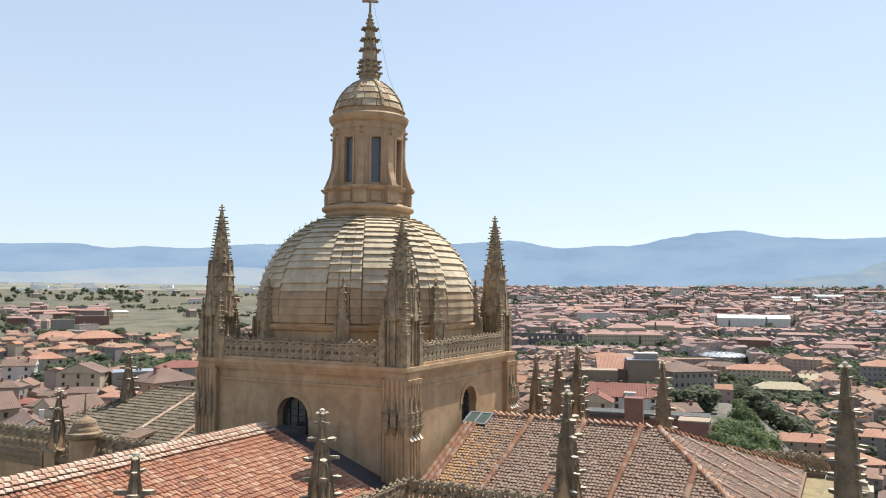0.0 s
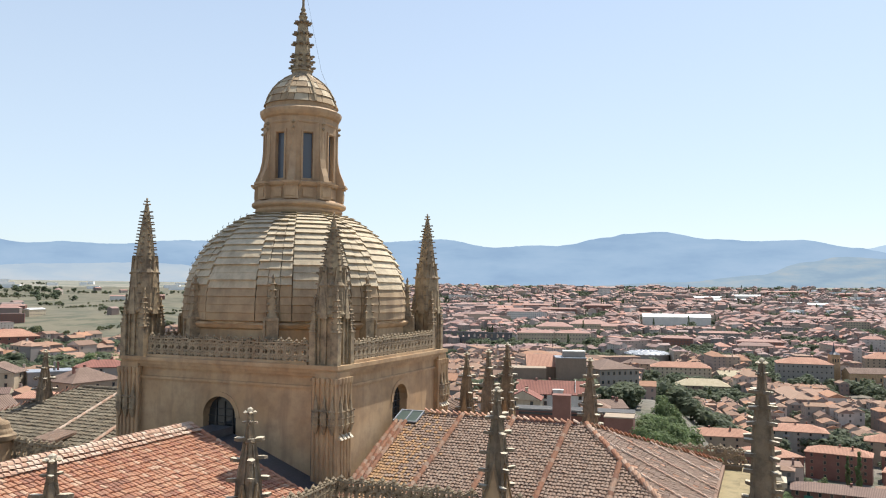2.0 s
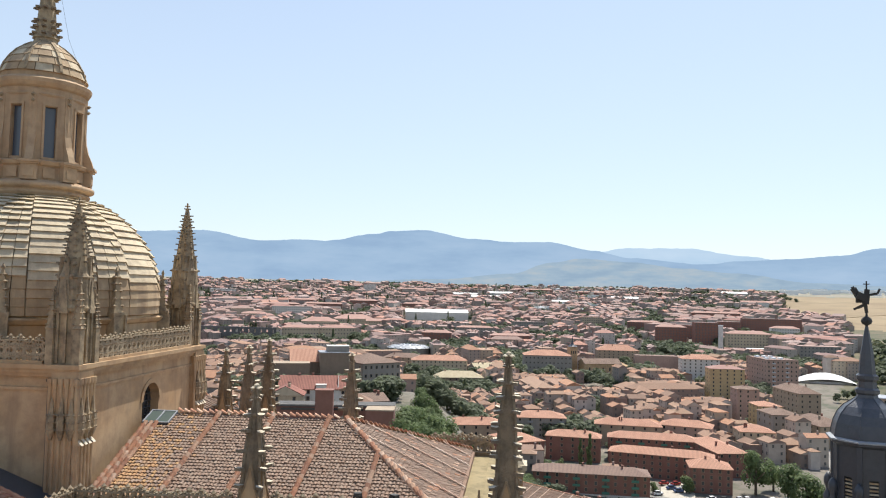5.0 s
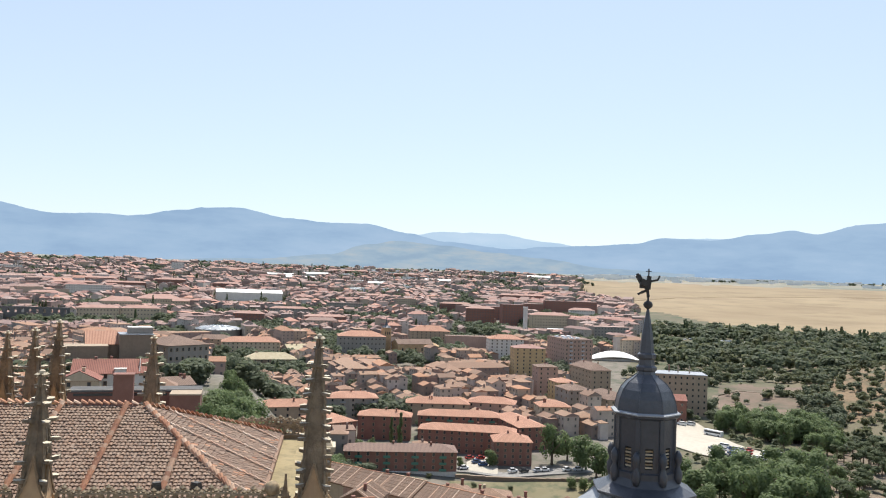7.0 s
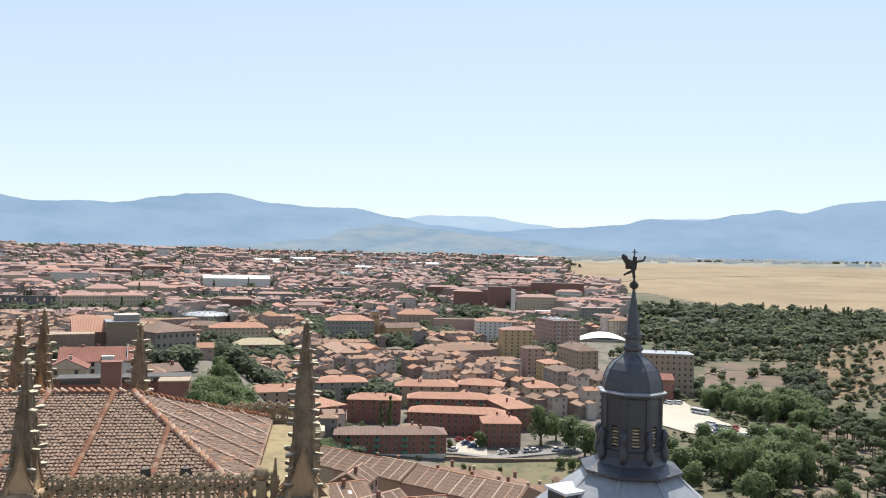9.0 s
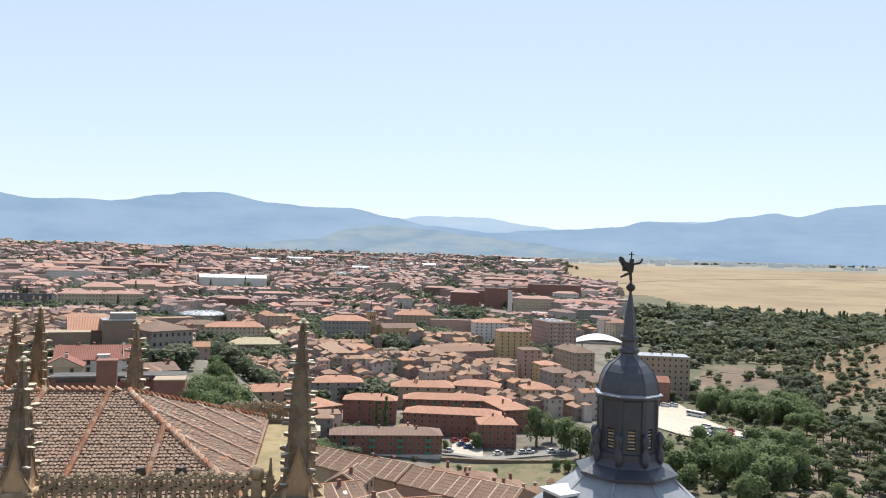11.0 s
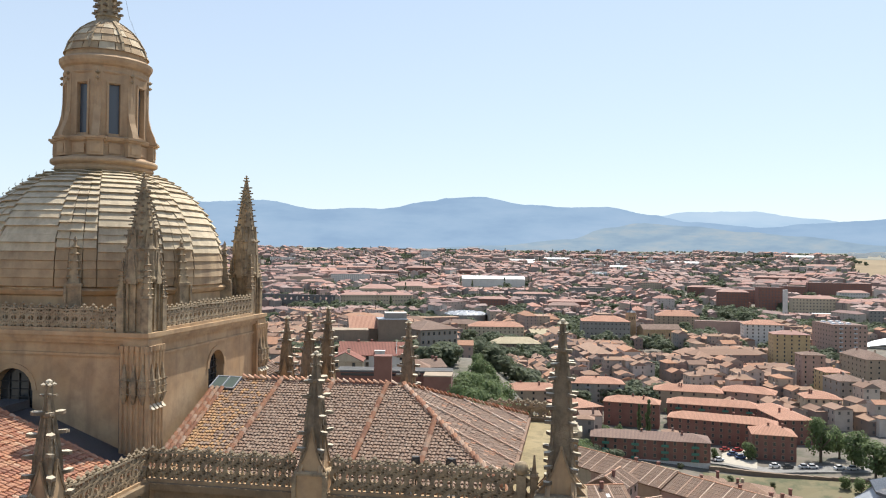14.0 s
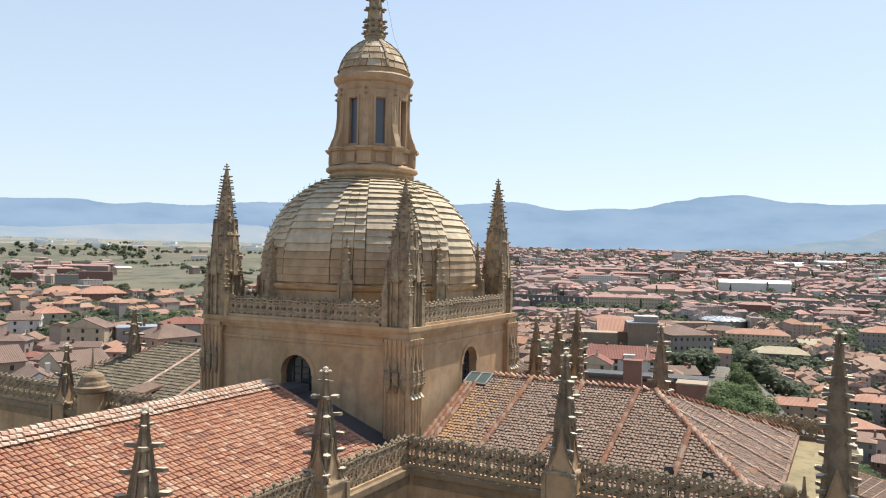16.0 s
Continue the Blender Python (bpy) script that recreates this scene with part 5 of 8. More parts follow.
# two dark shapes above the crest, their kind unknown, modelled as floodlights
for y, rz in ((-21.44, 20), (-23.05, -35)):
    lamp = thing("floodlight", "small dark shape built as a floodlight behind the balustrade", "floodlight", -8.95, y, 35.42, rz, "floodlights")
    part("stand", Build().box(0, 0, 0, 0.06, 0.06, 1.4).box(0, 0, 0, 0.4, 0.4, 0.05), IRON, lamp)
    part("head", Build().box(0, 0, 1.36, 0.34, 0.42, 0.34, top=0.75), IRON, lamp)
    part("lens", Build().box(-0.17, 0, 1.42, 0.03, 0.3, 0.2), PANE, lamp)
turret = thing("stair_turret", "round plastered stair turret with a moulded stone cap", "turret", -9.85, 14.5, 33.0)
turret.scale = (0.76, 0.76, 1.0)
b = Build()
b.lathe(0, 0, [(1.15, 0), (1.12, 4.0)], 24)
part("shaft", b, STONE, turret)
b = Build()
b.lathe(0, 0, [(1.15, 3.8), (1.38, 3.95), (1.4, 4.2), (1.15, 4.3), (1.1, 4.45), (0.95, 4.6), (0.9, 4.85), (0.75, 5.0), (0.3, 5.15), (0.12, 5.3), (0.05, 6.6)], 24)
part("cap", b, DARKSTONE, turret)

# the bell tower under and behind the viewer
bell = thing("bell_tower", "square stone bell tower with a parapet walk", "tower", -47.6, -30.9, 0)
b = Build()
b.box(0, 0, 0, 10.4, 10.4, 44.3, 28)
part("shaft", b, STONE, bell)
b = Build()
b.box(-2.2, -1.2, 44.3, 5.6, 5.6, 9.0, 28)
part("belfry", b, STONE, bell)

# ---------------------------------------------------------------- the slate turret beside the church
TUX, TUY = -9.85, -42.3
tur = thing("slate_turret", "octagonal slate lantern turret with a bell-shaped cupola and spire", "turret", TUX, TUY, 0)
b = Build()
b.lathe(0, 0, [(9.5, 29.5), (5.4, 34.2), (1.9, 37.05), (1.5, 37.2)], 8, 10)
part("roof", b, LEAD, tur, "pale lead-covered sloping roof")
for k in range(8):
    a = radians(10 + 45 * k)
    b = Build()
    b.bar((9.5 * math.cos(a), 9.5 * math.sin(a), 29.55), (1.9 * math.cos(a), 1.9 * math.sin(a), 37.1), 0.12)
    part("hip_roll", b, LEAD, tur)
b = Build()
b.lathe(0, 0, [(1.6, 36.8), (2.2, 36.98), (2.28, 37.04), (2.28, 37.12), (1.6, 37.4), (1.42, 37.7), (1.42, 37.95), (1.32, 38.0)], 8, 10)
part("base", b, SLATE, tur)
for k in range(8):
    m = pose(0, 0, 0, 0, 0, 10 + 22.5 + 45 * k - 90)
    b = Build()
    wd = 1.2 * math.tan(radians(22.5))
    for x0, x1, z0, z1 in ((-wd, -0.17, 37.9, 40.3), (0.17, wd, 37.9, 40.3), (-0.17, 0.17, 37.9, 38.15), (-0.17, 0.17, 39.05, 40.3)):
        b.box((x0 + x1) / 2, -1.1, z0, x1 - x0, 0.2, z1 - z0, m=m)
    part("wall", b, SLATE, tur)
    wn = part("window", Build().box(0, -1.02, 38.1, 0.36, 0.04, 1.0, m=m), PANE, tur)
    for i in range(6):
        part("louvre", Build().box(0, -1.1, 38.2 + 0.14 * i, 0.33, 0.1, 0.06, m=m), PALE if i % 2 == 0 else CARVED, wn)
    m = pose(0, 0, 0, 0, 0, 10 + 45 * k)
    b = Build()
    b.box(1.27, 0, 37.9, 0.16, 0.2, 2.4, m=m)
    part("angle_post", b, SLATE, tur)
    b = Build()
    b.lathe(1.46, 0, [(0.13, 37.5), (0.2, 37.75), (0.2, 38.0), (0.1, 38.2), (0.11, 38.32), (0.18, 38.5), (0.17, 38.72), (0.05, 38.92)], 10, m=m)
    part("volute", b, SLATE, tur, "worn rounded slate-grey volute", smooth=True)
b = Build()
b.lathe(0, 0, [(1.25, 40.2), (1.48, 40.35), (1.5, 40.5), (1.36, 40.56)], 8, 10)
part("eave", b, SLATE, tur)
b = Build()
b.lathe(0, 0, [(1.38, 40.55), (1.34, 40.8), (1.27, 41.1), (1.12, 41.45), (0.88, 41.75), (0.6, 41.95), (0.42, 42.1), (0.36, 42.3)], 8, 10)
part("cupola", b, SLATE, tur)
part("eave_trim", Build().lathe(0, 0, [(1.44, 40.42), (1.55, 40.45), (1.55, 40.5), (1.42, 40.55)], 8, 10), LEAD, tur, "pale lead edge")
for k in range(8):
    a = radians(10 + 45 * k)
    bb = Build()
    cup = [(1.38, 40.55), (1.34, 40.8), (1.27, 41.1), (1.12, 41.45), (0.88, 41.75), (0.6, 41.95), (0.42, 42.1)]
    for (ra, za), (rb, zb) in zip(cup, cup[1:]):
        bb.bar((ra * math.cos(a), ra * math.sin(a), za), (rb * math.cos(a), rb * math.sin(a), zb), 0.035)
    part("hip_roll", bb, SLATE, tur)
b = Build()
b.lathe(0, 0, [(0.36, 42.2), (0.46, 42.3), (0.46, 42.42), (0.36, 42.5), (0.34, 42.75), (0.42, 42.85), (0.42, 42.98), (0.33, 43.05), (0.24, 43.9), (0.06, 44.95)], 8, 10)
part("spire", b, SLATE, tur)
b = Build()
b.lathe(0, 0, [(0.04, 44.9), (0.05, 44.98), (0.17, 45.06), (0.21, 45.17), (0.17, 45.28), (0.05, 45.36), (0.03, 45.6)], 16)
part("ball", b, IRON, tur, "dark iron ball", smooth=True)
vane = Build()
s30 = pose(TUX, TUY, 45.5, 0, 0, -23 + 90)
for a, c, w in (((0, 0, 0), (0.03, 0, 0.4), 0.1), ((0.03, 0, 0.35), (0.0, 0, 0.75), 0.2), ((0.0, 0, 0.35), (0.22, 0, 0.2), 0.09), ((0.22, 0, 0.2), (0.33, 0, 0.12), 0.07), ((0.0, 0, 0.72), (-0.02, 0, 0.95), 0.15),
                ((0.0, 0, 0.7), (-0.28, 0, 0.78), 0.07), ((-0.28, 0, 0.78), (-0.34, 0, 0.98), 0.06), ((0.02, 0.05, 0.58), (0.24, 0.1, 0.72), 0.2), ((0.2, 0.05, 0.62), (0.34, 0.1, 0.98), 0.14), ((0.04, -0.05, 0.5), (0.26, -0.1, 0.5), 0.16), ((0.3, 0.1, 0.84), (0.36, 0.1, 1.04), 0.1), ((0.0, 0, 0.92), (0.0, 0, 1.28), 0.03), ((-0.09, 0, 1.16), (0.09, 0, 1.16), 0.03)):
    vane.bar(s30 @ Vector((1.4 * a[0], a[1], a[2])), s30 @ Vector((1.4 * c[0], c[1], c[2])), w * 2.0, w * 1.3)
tagged(new("weathervane_statue", vane.mesh("weathervane_statue", IRON)), "dark iron winged statue weathervane on the turret's ball", "statue")
dm = thing("lead_dormer", "white-topped lead dormer box on the turret's roof", "dormer", TUX - 0.4, TUY + 3.0, 33.6, 20)
part("body", Build().box(0, 0, 0, 1.25, 1.25, 2.62), SLATE, dm)
part("top", Build().box(0, 0, 2.62, 1.45, 1.45, 0.12), WHITE, dm, "white-painted flat top")
chapel = thing("chapel_block", "stone chapel block that carries the slate turret", "building", TUX, TUY, 0)
part("wall", Build().lathe(0, 0, [(9.0, 0), (9.0, 29.6)], 8, 10), STONE, chapel)


# ---------------------------------------------------------------- houses
def heading_to(az):
    return 27.95 - az


class Shared:
    windows = {}


def window_mesh(w, h):
    """A window with a pale surround, a set-back dark pane and a middle bar; faces -y."""
    key = (w, h)
    if key not in Shared.windows:
        b = Build()
        o, i = (w / 2 + 0.12, -0.12, h + 0.12), (w / 2, 0.0, h)
        rings = [(o, 0.06), (o, -0.1), (i, -0.1), (i, -0.03)]
        for (hw, lo, hi), yy in rings:
            b.v += [(-hw, yy, lo), (hw, yy, lo), (hw, yy, hi), (-hw, yy, hi)]
        b.f.append((12, 13, 14, 15))
        for q in range(3):
            for e in range(4):
                f_ = (e + 1) % 4
                b.f.append((4 * q + e, 4 * q + f_, 4 * q + 4 + f_, 4 * q + 4 + e))
        me = b.mesh("window", PANE)
        me.materials.append(PLASTER["tan"])
        me.polygons.foreach_set("material_index", [0] + [1] * 12)
        Shared.windows[key] = me
    return Shared.windows[key]


def roof_build(w, d, h, rise, kind, over=0.5, thick=0.25):
    """A roof over a w x d plan at height h: hip, gable or flat, with eaves that overhang."""
    b = Build()
    W, D = w / 2 + over, d / 2 + over
    if kind == "flat":
        b.box(0, 0, h, w + 0.3, d + 0.3, 0.35)
        return b
    if kind == "hip":
        r = max(0.0, W - D)
        r2 = max(0.0, D - W)
        top = [(-r, -r2, h + rise), (r, r2, h + rise)]
    else:
        top = [(-W, 0, h + rise), (W, 0, h + rise)]
    base = [(-W, -D, h), (W, -D, h), (W, D, h), (-W, D, h)]
    low = [(x, y, z - thick) for x, y, z in base]
    v = base + top + low
    if kind == "hip" and d > w:
        f = [(0, 1, 4), (1, 2, 5, 4), (2, 3, 5), (3, 0, 4, 5)]
    else:
        f = [(0, 1, 5, 4), (1, 2, 5), (2, 3, 4, 5), (3, 0, 4)]
    f += [(6, 7, 1, 0), (7, 8, 2, 1), (8, 9, 3, 2), (9, 6, 0, 3), (9, 8, 7, 6)]
    b.add(v, f)
    return b


def gable_ends(b, w, d, h, rise, over, m=None):
    """The wall's two gable triangles, a little proud of the roof's ends."""
    x, y = w / 2 + over + 0.03, d / 2 + over * 0.4
    for s in (-1, 1):
        tri = [(s * x, -y, h - 0.2), (s * x, y, h - 0.2), (s * x, 0, h + rise * 0.93)]
        back = [(s * (x - 0.25), p[1], p[2] - 0.05) for p in tri]
        b.add(tri + back, [(0, 1, 2) if s > 0 else (2, 1, 0), (0, 2, 5, 3), (1, 4, 5, 2), (0, 3, 4, 1)], m)
    return b


def building(name, az, r, w, d, h, face, wall, roof, label, kind="hip", rise=None, floors=None, windows=True, dz=0.0, group="", cat="house", wsize=(1.0, 1.4), bays=None, chimneys=2, balcony=None):
    """A building r metres off at az, turned by face degrees from facing the tower; floors of windows on the sides seen."""
    x, y, z = ground_at(az, r)
    t = thing(name, label, cat, x, y, z + dz, heading_to(az) - 90 + face, group)
    rnd = random.Random(int(az * 100) * 7 + int(r))
    b = Build()
    b.box(0, 0, -6, w, d, h + 6)
    part("wall", b, wall, t)
    rise = rise if rise is not None else min(w, d) * 0.22
    part("roof", roof_build(w, d, h, rise, kind), roof, t)
    if kind == "gable":
        part("gable", gable_ends(Build(), w, d, h, rise, 0.5), wall, t)
    for i in range(chimneys):
        cx, cy = rnd.uniform(-0.3, 0.3) * w, rnd.uniform(-0.2, 0.2) * d
        b = Build()
        b.box(cx, cy, h, 0.7, 0.9, rise * 0.9 + 0.9)
        b.box(cx, cy, h + rise * 0.9 + 0.9, 0.95, 1.15, 0.18)
        part("chimney", b, BRICK if rnd.random() < 0.5 else wall, t)
    floors = floors or max(1, int(h / 3.1))
    if windows:
        ww, wh = wsize
        for side in range(4):
            out = (pose(0, 0, 0, 0, 0, heading_to(az) - 90 + face) @ Vector(((0, -1, 0), (1, 0, 0), (0, 1, 0), (-1, 0, 0))[side]))
            if out.x * (TX - x) + out.y * (TY - y) < 0.12 * r:
                continue
            span = w if side in (0, 2) else d
            n = max(1, int(span / 5.2)) if bays is None or side != 0 else bays
            for fl in range(floors):
                for i in range(n):
                    u = -span / 2 + span * (i + 0.5) / n
                    zz = h / floors * fl + h / floors * 0.32
                    if side == 0:
                        m = pose(u, -d / 2 - 0.01, zz)
                    elif side == 1:
                        m = pose(w / 2 + 0.01, u, zz, 0, 0, 90)
                    elif side == 3:
                        m = pose(-w / 2 - 0.01, -u, zz, 0, 0, -90)
                    else:
                        m = pose(-u, d / 2 + 0.01, zz, 0, 0, 180)
                    put("window", window_mesh(ww, wh), t, m)
                    if balcony and side == 0 and i % 3 == 1 and fl > 0:
                        bb = Build()
                        bb.box(u, -d / 2 - 0.5, zz - 0.75, 3.0, 1.0, 0.15)
                        bb.box(u, -d / 2 - 0.97, zz - 0.6, 3.0, 0.08, 0.9)
                        part("balcony", bb, balcony, t)
    return t


PL = PLASTER
TAKEN = []


def mark(az, r, rad):
    x, y = plan(az, r)
    TAKEN.append((x, y, rad))


def place(*a, **k):
    mark(a[1], a[2], 0.45 * math.hypot(a[3], a[4]) + 0.5)
    return building(*a, **k)


BR = "red brick apartment block with an orange tiled roof"
block_a = place("apartment_block", 33.3, 332, 47, 13, 10.5, 3, BRICK, ROOF_BROWN, "long red brick apartment block with a brown tiled roof", rise=2.2, floors=4, cat="apartments", balcony=PAINT["green"], bays=12, dz=-1.2)
part("ground_floor", Build().box(0, -6.56, -1, 46.9, 0.16, 3.4), PL["white"], block_a, "pale rendered ground floor")
place("apartment_block", 38.2, 374, 46, 12, 10.8, -3, BRICK, ROOF_NEW, BR, rise=2.4, floors=4, cat="apartments", bays=13)
place("apartment_block", 41.4, 356, 17, 14, 10.5, 8, BRICK, ROOF_NEW, "small hipped red brick apartment block", rise=3.0, floors=4, cat="apartments", bays=5)
place("apartment_block", 37.6, 412, 44, 12, 11.5, 2, BRICK, ROOF_NEW, BR + " and green balconies", rise=2.6, floors=4, cat="apartments", balcony=PAINT["green"], bays=12)
place("apartment_block", 41.9, 402, 15, 36, 11.5, 24, BRICK, ROOF_NEW, BR, rise=2.6, floors=4, cat="apartments", bays=4)
place("apartment_block", 35.9, 452, 36, 13, 12.0, 2, PL["tan"], ROOF_NEW, "long low apartment block with an orange tiled roof", rise=3.0, floors=4, cat="apartments")
place("apartment_block", 39.9, 462, 28, 15, 12.0, -6, PL["pink"], ROOF_NEW, "pink apartment block with an orange hipped roof", rise=3.0, floors=4, cat="apartments")
place("apartment_block", 29.6, 452, 29, 16, 14.0, 6, PL["grey"], ROOF_NEW, "grey apartment block with dark balconies and an orange roof", rise=3.0, floors=5, cat="apartments", balcony=PAINT["grey"])
place("apartment_block", 32.1, 402, 27, 12, 12.0, -4, BRICK, ROOF_NEW, BR, rise=2.6, floors=4, cat="apartments")
place("apartment_block", 28.0, 380, 18, 22, 13.0, 30, BRICK, ROOF_NEW, BR, rise=3.2, floors=4, cat="apartments")
place("apartment_block", 24.9, 405, 30, 13, 9.0, 8, PL["tan"], ROOF_NEW, "low tan block with an orange roof", rise=3.0, floors=3, cat="apartments")
place("tower_block", 42.4, 677, 27, 18, 25, 14, PL["ochre"], ROOFS_FAR, "tall yellow apartment tower", kind="hip", rise=2.6, floors=8, cat="apartments", bays=5)
place("tower_block", 40.7, 775, 34, 20, 22.5, 12, PL["white"], ROOF_NEW, "pale apartment tower with a stepped salmon roof", kind="hip", rise=4, floors=7, cat="apartments", bays=7)
place("brown_building", 35.1, 906, 46, 24, 15.5, 8, PL["tan"], ROOF_NEW, "brown apartment building with faceted orange roofs", kind="hip", rise=6, floors=5, cat="building", bays=9)
place("mauve_block", 37.9, 872, 48, 14, 14.0, 6, PL["pink"], ROOF_BROWN, "long blind mauve block with a flat roof", kind="flat", windows=False, cat="building", chimneys=0)
place("tower_block", 43.7, 572, 15, 14, 22.5, 18, PL["pink"], ROOF_OLD, "narrow pink apartment tower", rise=2, floors=7, cat="apartments", bays=3)
place("tower_block", 45.0, 528, 14, 18, 18, 22, PL["ochre"], ROOF_NEW, "yellow stepped apartment house", rise=2, floors=6, cat="apartments", bays=3)
place("tower_block", 45.8, 495, 16, 20, 18, 26, PL["grey"], ROOF_OLD, "grey rendered apartment house with rounded roofs", rise=3, floors=5, cat="apartments", bays=4)
place("tower_block", 44.3, 455, 18, 15, 13, 15, PL["cream"], ROOF_NEW, "cream apartment house with an orange roof", rise=3, floors=4, cat="apartments", bays=5)
flat_pink = place("apartment_block", 45.4, 735, 27, 42, 29.5, 24, PL["pink"], ROOF_BROWN, "long pale pink apartment block with white roof lights", kind="flat", floors=8, cat="apartments", bays=7, chimneys=0, balcony=PAINT["silver"])
for k in range(6):
    part("roof_light", Build().box(-9 + 6 * (k % 3), -10 + 19 * (k // 3), 29.8, 3.4, 5.0, 1.3, top=0.8), WHITE, flat_pink, "white roof light")
place("apartment_block", 46.9, 618, 16, 40, 18, 26, PL["tan"], ROOF_OLD, "long tan terrace with brown roofs", rise=4.5, floors=5, cat="apartments")
place("apartment_block", 48.2, 505, 17, 32, 13, 32, PL["tan"], ROOF_OLD, "tan terrace along the avenue with a brown roof", rise=4, floors=4, cat="apartments")
place("flat_roofed_block", 53.1, 540, 33, 20, 26.5, 10, PL["tan"], LEAD, "tan flat-roofed apartment block beside the parking ground", kind="flat", floors=7, cat="apartments", bays=9, chimneys=3)
place("brick_annex", 52.3, 505, 22, 14, 14, 10, BRICK, ROOF_RED, "low red brick annex with a red roof", kind="gable", floors=3, cat="building")
place("civic_building", 30.1, 790, 47, 26, 19.0, 6, PL["grey"], ROOF_NEW, "large grey civic building with a pale orange hipped roof", rise=5, floors=4, cat="building", bays=12)
place("hall", 21.94, 1516, 121, 40, 17.5, 4, PL["white"], WHITE, "long low hall with a white roof", kind="gable", rise=5.5, windows=False, cat="hall", chimneys=0)
place("long_building", 19.6, 800, 40, 20, 12, -4, PL["tan"], ROOF_OLD, "long curved brown apartment building", rise=4, floors=4, cat="building")
place("long_building", 22.2, 765, 54, 20, 13.6, 4, PL["cream"], ROOF_NEW, "long apartment building with rows of roof lights", rise=4.5, floors=4, cat="building", bays=13)
PALE_ROOF = surface("pale_yellow_roof", (0.42, 0.35, 0.225), (0.48, 0.41, 0.275), (0.30, 0.25, 0.16), small=0.8, relief=0.2)
place("yellow_roofed_building", 23.65, 672, 42, 18, 9.5, 6, PL["umber"], PALE_ROOF, "long building with a pale yellow roof and small dormers", rise=5, floors=3, cat="building")
place("yellow_roofed_building", 25.7, 745, 30, 18, 9.5, 24, PL["umber"], PALE_ROOF, "building with a pale yellow roof", kind="gable", rise=4.5, floors=3, cat="building")
mark(19.95, 925, 27)
oval = thing("oval_building", "round grey arena-like building with a ribbed roof", "building", *ground_at(19.95, 925))
part("wall", Build().lathe(0, 0, [(25, -5), (25, 9), (26, 9.4)], 32), PL["grey"], oval)
part("roof", Build().lathe(0, 0, [(26, 9.4), (20, 12), (10, 12.6), (3, 12.8)], 32), LEAD, oval)
for i in range(24):
    a = radians(15 * i)
    part("rib", Build().bar((25.6 * math.cos(a), 25.6 * math.sin(a), 9.8), (9 * math.cos(a), 9 * math.sin(a), 13.0), 1.3), WHITE if i % 2 else LEAD, oval)
mark(48.6, 836, 32)
tent = thing("white_canopy", "wide white vaulted canopy roof", "canopy", *ground_at(48.6, 836), heading_to(48.6) - 80)
b = Build()
for j in range(13):
    for i in range(9):
        u, v = -1 + 2 * j / 12, -1 + 2 * i / 8
        b.v.append((27 * u, 14 * v, 0.6 + 8.6 * (1 - u * u) * (1 - 0.6 * v * v)))
for j in range(12):
    for i in range(8):
        k = j * 9 + i
        b.f.append((k, k + 9, k + 10, k + 1))
part("shell", b, WHITE, tent, smooth=True)
b = Build()
b.box(0, 0, -4, 46, 20, 5.6)
part("wall", b, PL["white"], tent)
church = thing("parish_church", "tan stone parish church with a square tower and slate spire", "church", *ground_at(32.2, 800), heading_to(32.2) - 70)
mark(33.6, 770, 34)
mark(32.2, 768, 20)
mark(30.1, 775, 24)
mark(33.6, 770, 18)
part("tower", Build().box(-4, 0, -3, 8, 8, 30), STONE, church)
part("spire", Build().lathe(-4, 0, [(5.2, 27), (1.6, 29.5), (1.2, 31), (0.1, 38)], 8), SLATE, church)
for i in range(3):
    part("window", Build().box(-4 + (i - 1) * 2.2, -4.04, 20, 1.0, 0.1, 3), PANE, church)
part("nave", Build().box(20, -14, -8, 38, 18, 20), STONE, church)
part("roof", roof_build(38, 18, 12, 4.5, "gable"), ROOF_OLD, church, m=pose(20, -14, 0))
part("gable", gable_ends(Build(), 38, 18, 12, 4.5, 0.5), STONE, church, m=pose(20, -14, 0))
part("apse", Build().lathe(42, -14, [(8, -8), (8, 9), (8.6, 9.3), (1.5, 12.5)], 12), STONE, church)
part("aisle", Build().box(14, -25, -8, 26, 6, 12, top=0.96), ROOF_OLD, church)
for k in range(5):
    part("window", Build().box(6 + 7 * k, -23.05, 5, 1.4, 0.12, 3.2), PANE, church)

# the old town on the plateau behind the church
place("stone_palace", 17.1, 352, 19, 22, 14.6, 30, PL["grey"], ROOF_OLD, "large grey-brown palace with rows of windows", rise=3.4, floors=4, cat="building", bays=7, chimneys=0)
place("plain_block", 14.45, 330, 12.2, 15, 19.6, 6, PL["umber"], LEAD, "blind brown block with a white roof cabin", kind="flat", floors=4, cat="building", windows=False, chimneys=0)
place("roof_cabin", 14.75, 328, 9, 6, 22.1, 6, PL["grey"], PL["white"], "small pale cabin on the roof", kind="flat", windows=False, chimneys=0, cat="cabin")
place("plain_block", 12.6, 334, 14.5, 17, 15.8, 4, PL["umber"], ROOF_NEW, "brown block with a bright orange roof", kind="gable", rise=4.6, windows=False, cat="building", chimneys=0)
place("plain_block", 11.4, 322, 15, 10, 15.6, 2, PL["umber"], PL["tan"], "blind brown party wall under a thin coping", kind="flat", windows=False, cat="building", chimneys=0)
red_house = place("red_roofed_house", 13.2, 292, 25, 13, 9.6, -3, PL["white"], ROOF_RED, "white house with a deep red tiled roof", kind="gable", rise=4.3, floors=4, bays=6)
part("dormer", Build().box(2.5, -5.2, 8.4, 3.6, 3.4, 2.6).box(2.5, -5.2, 11.0, 4.0, 3.8, 0.3), PL["white"], red_house, "white flat dormer")
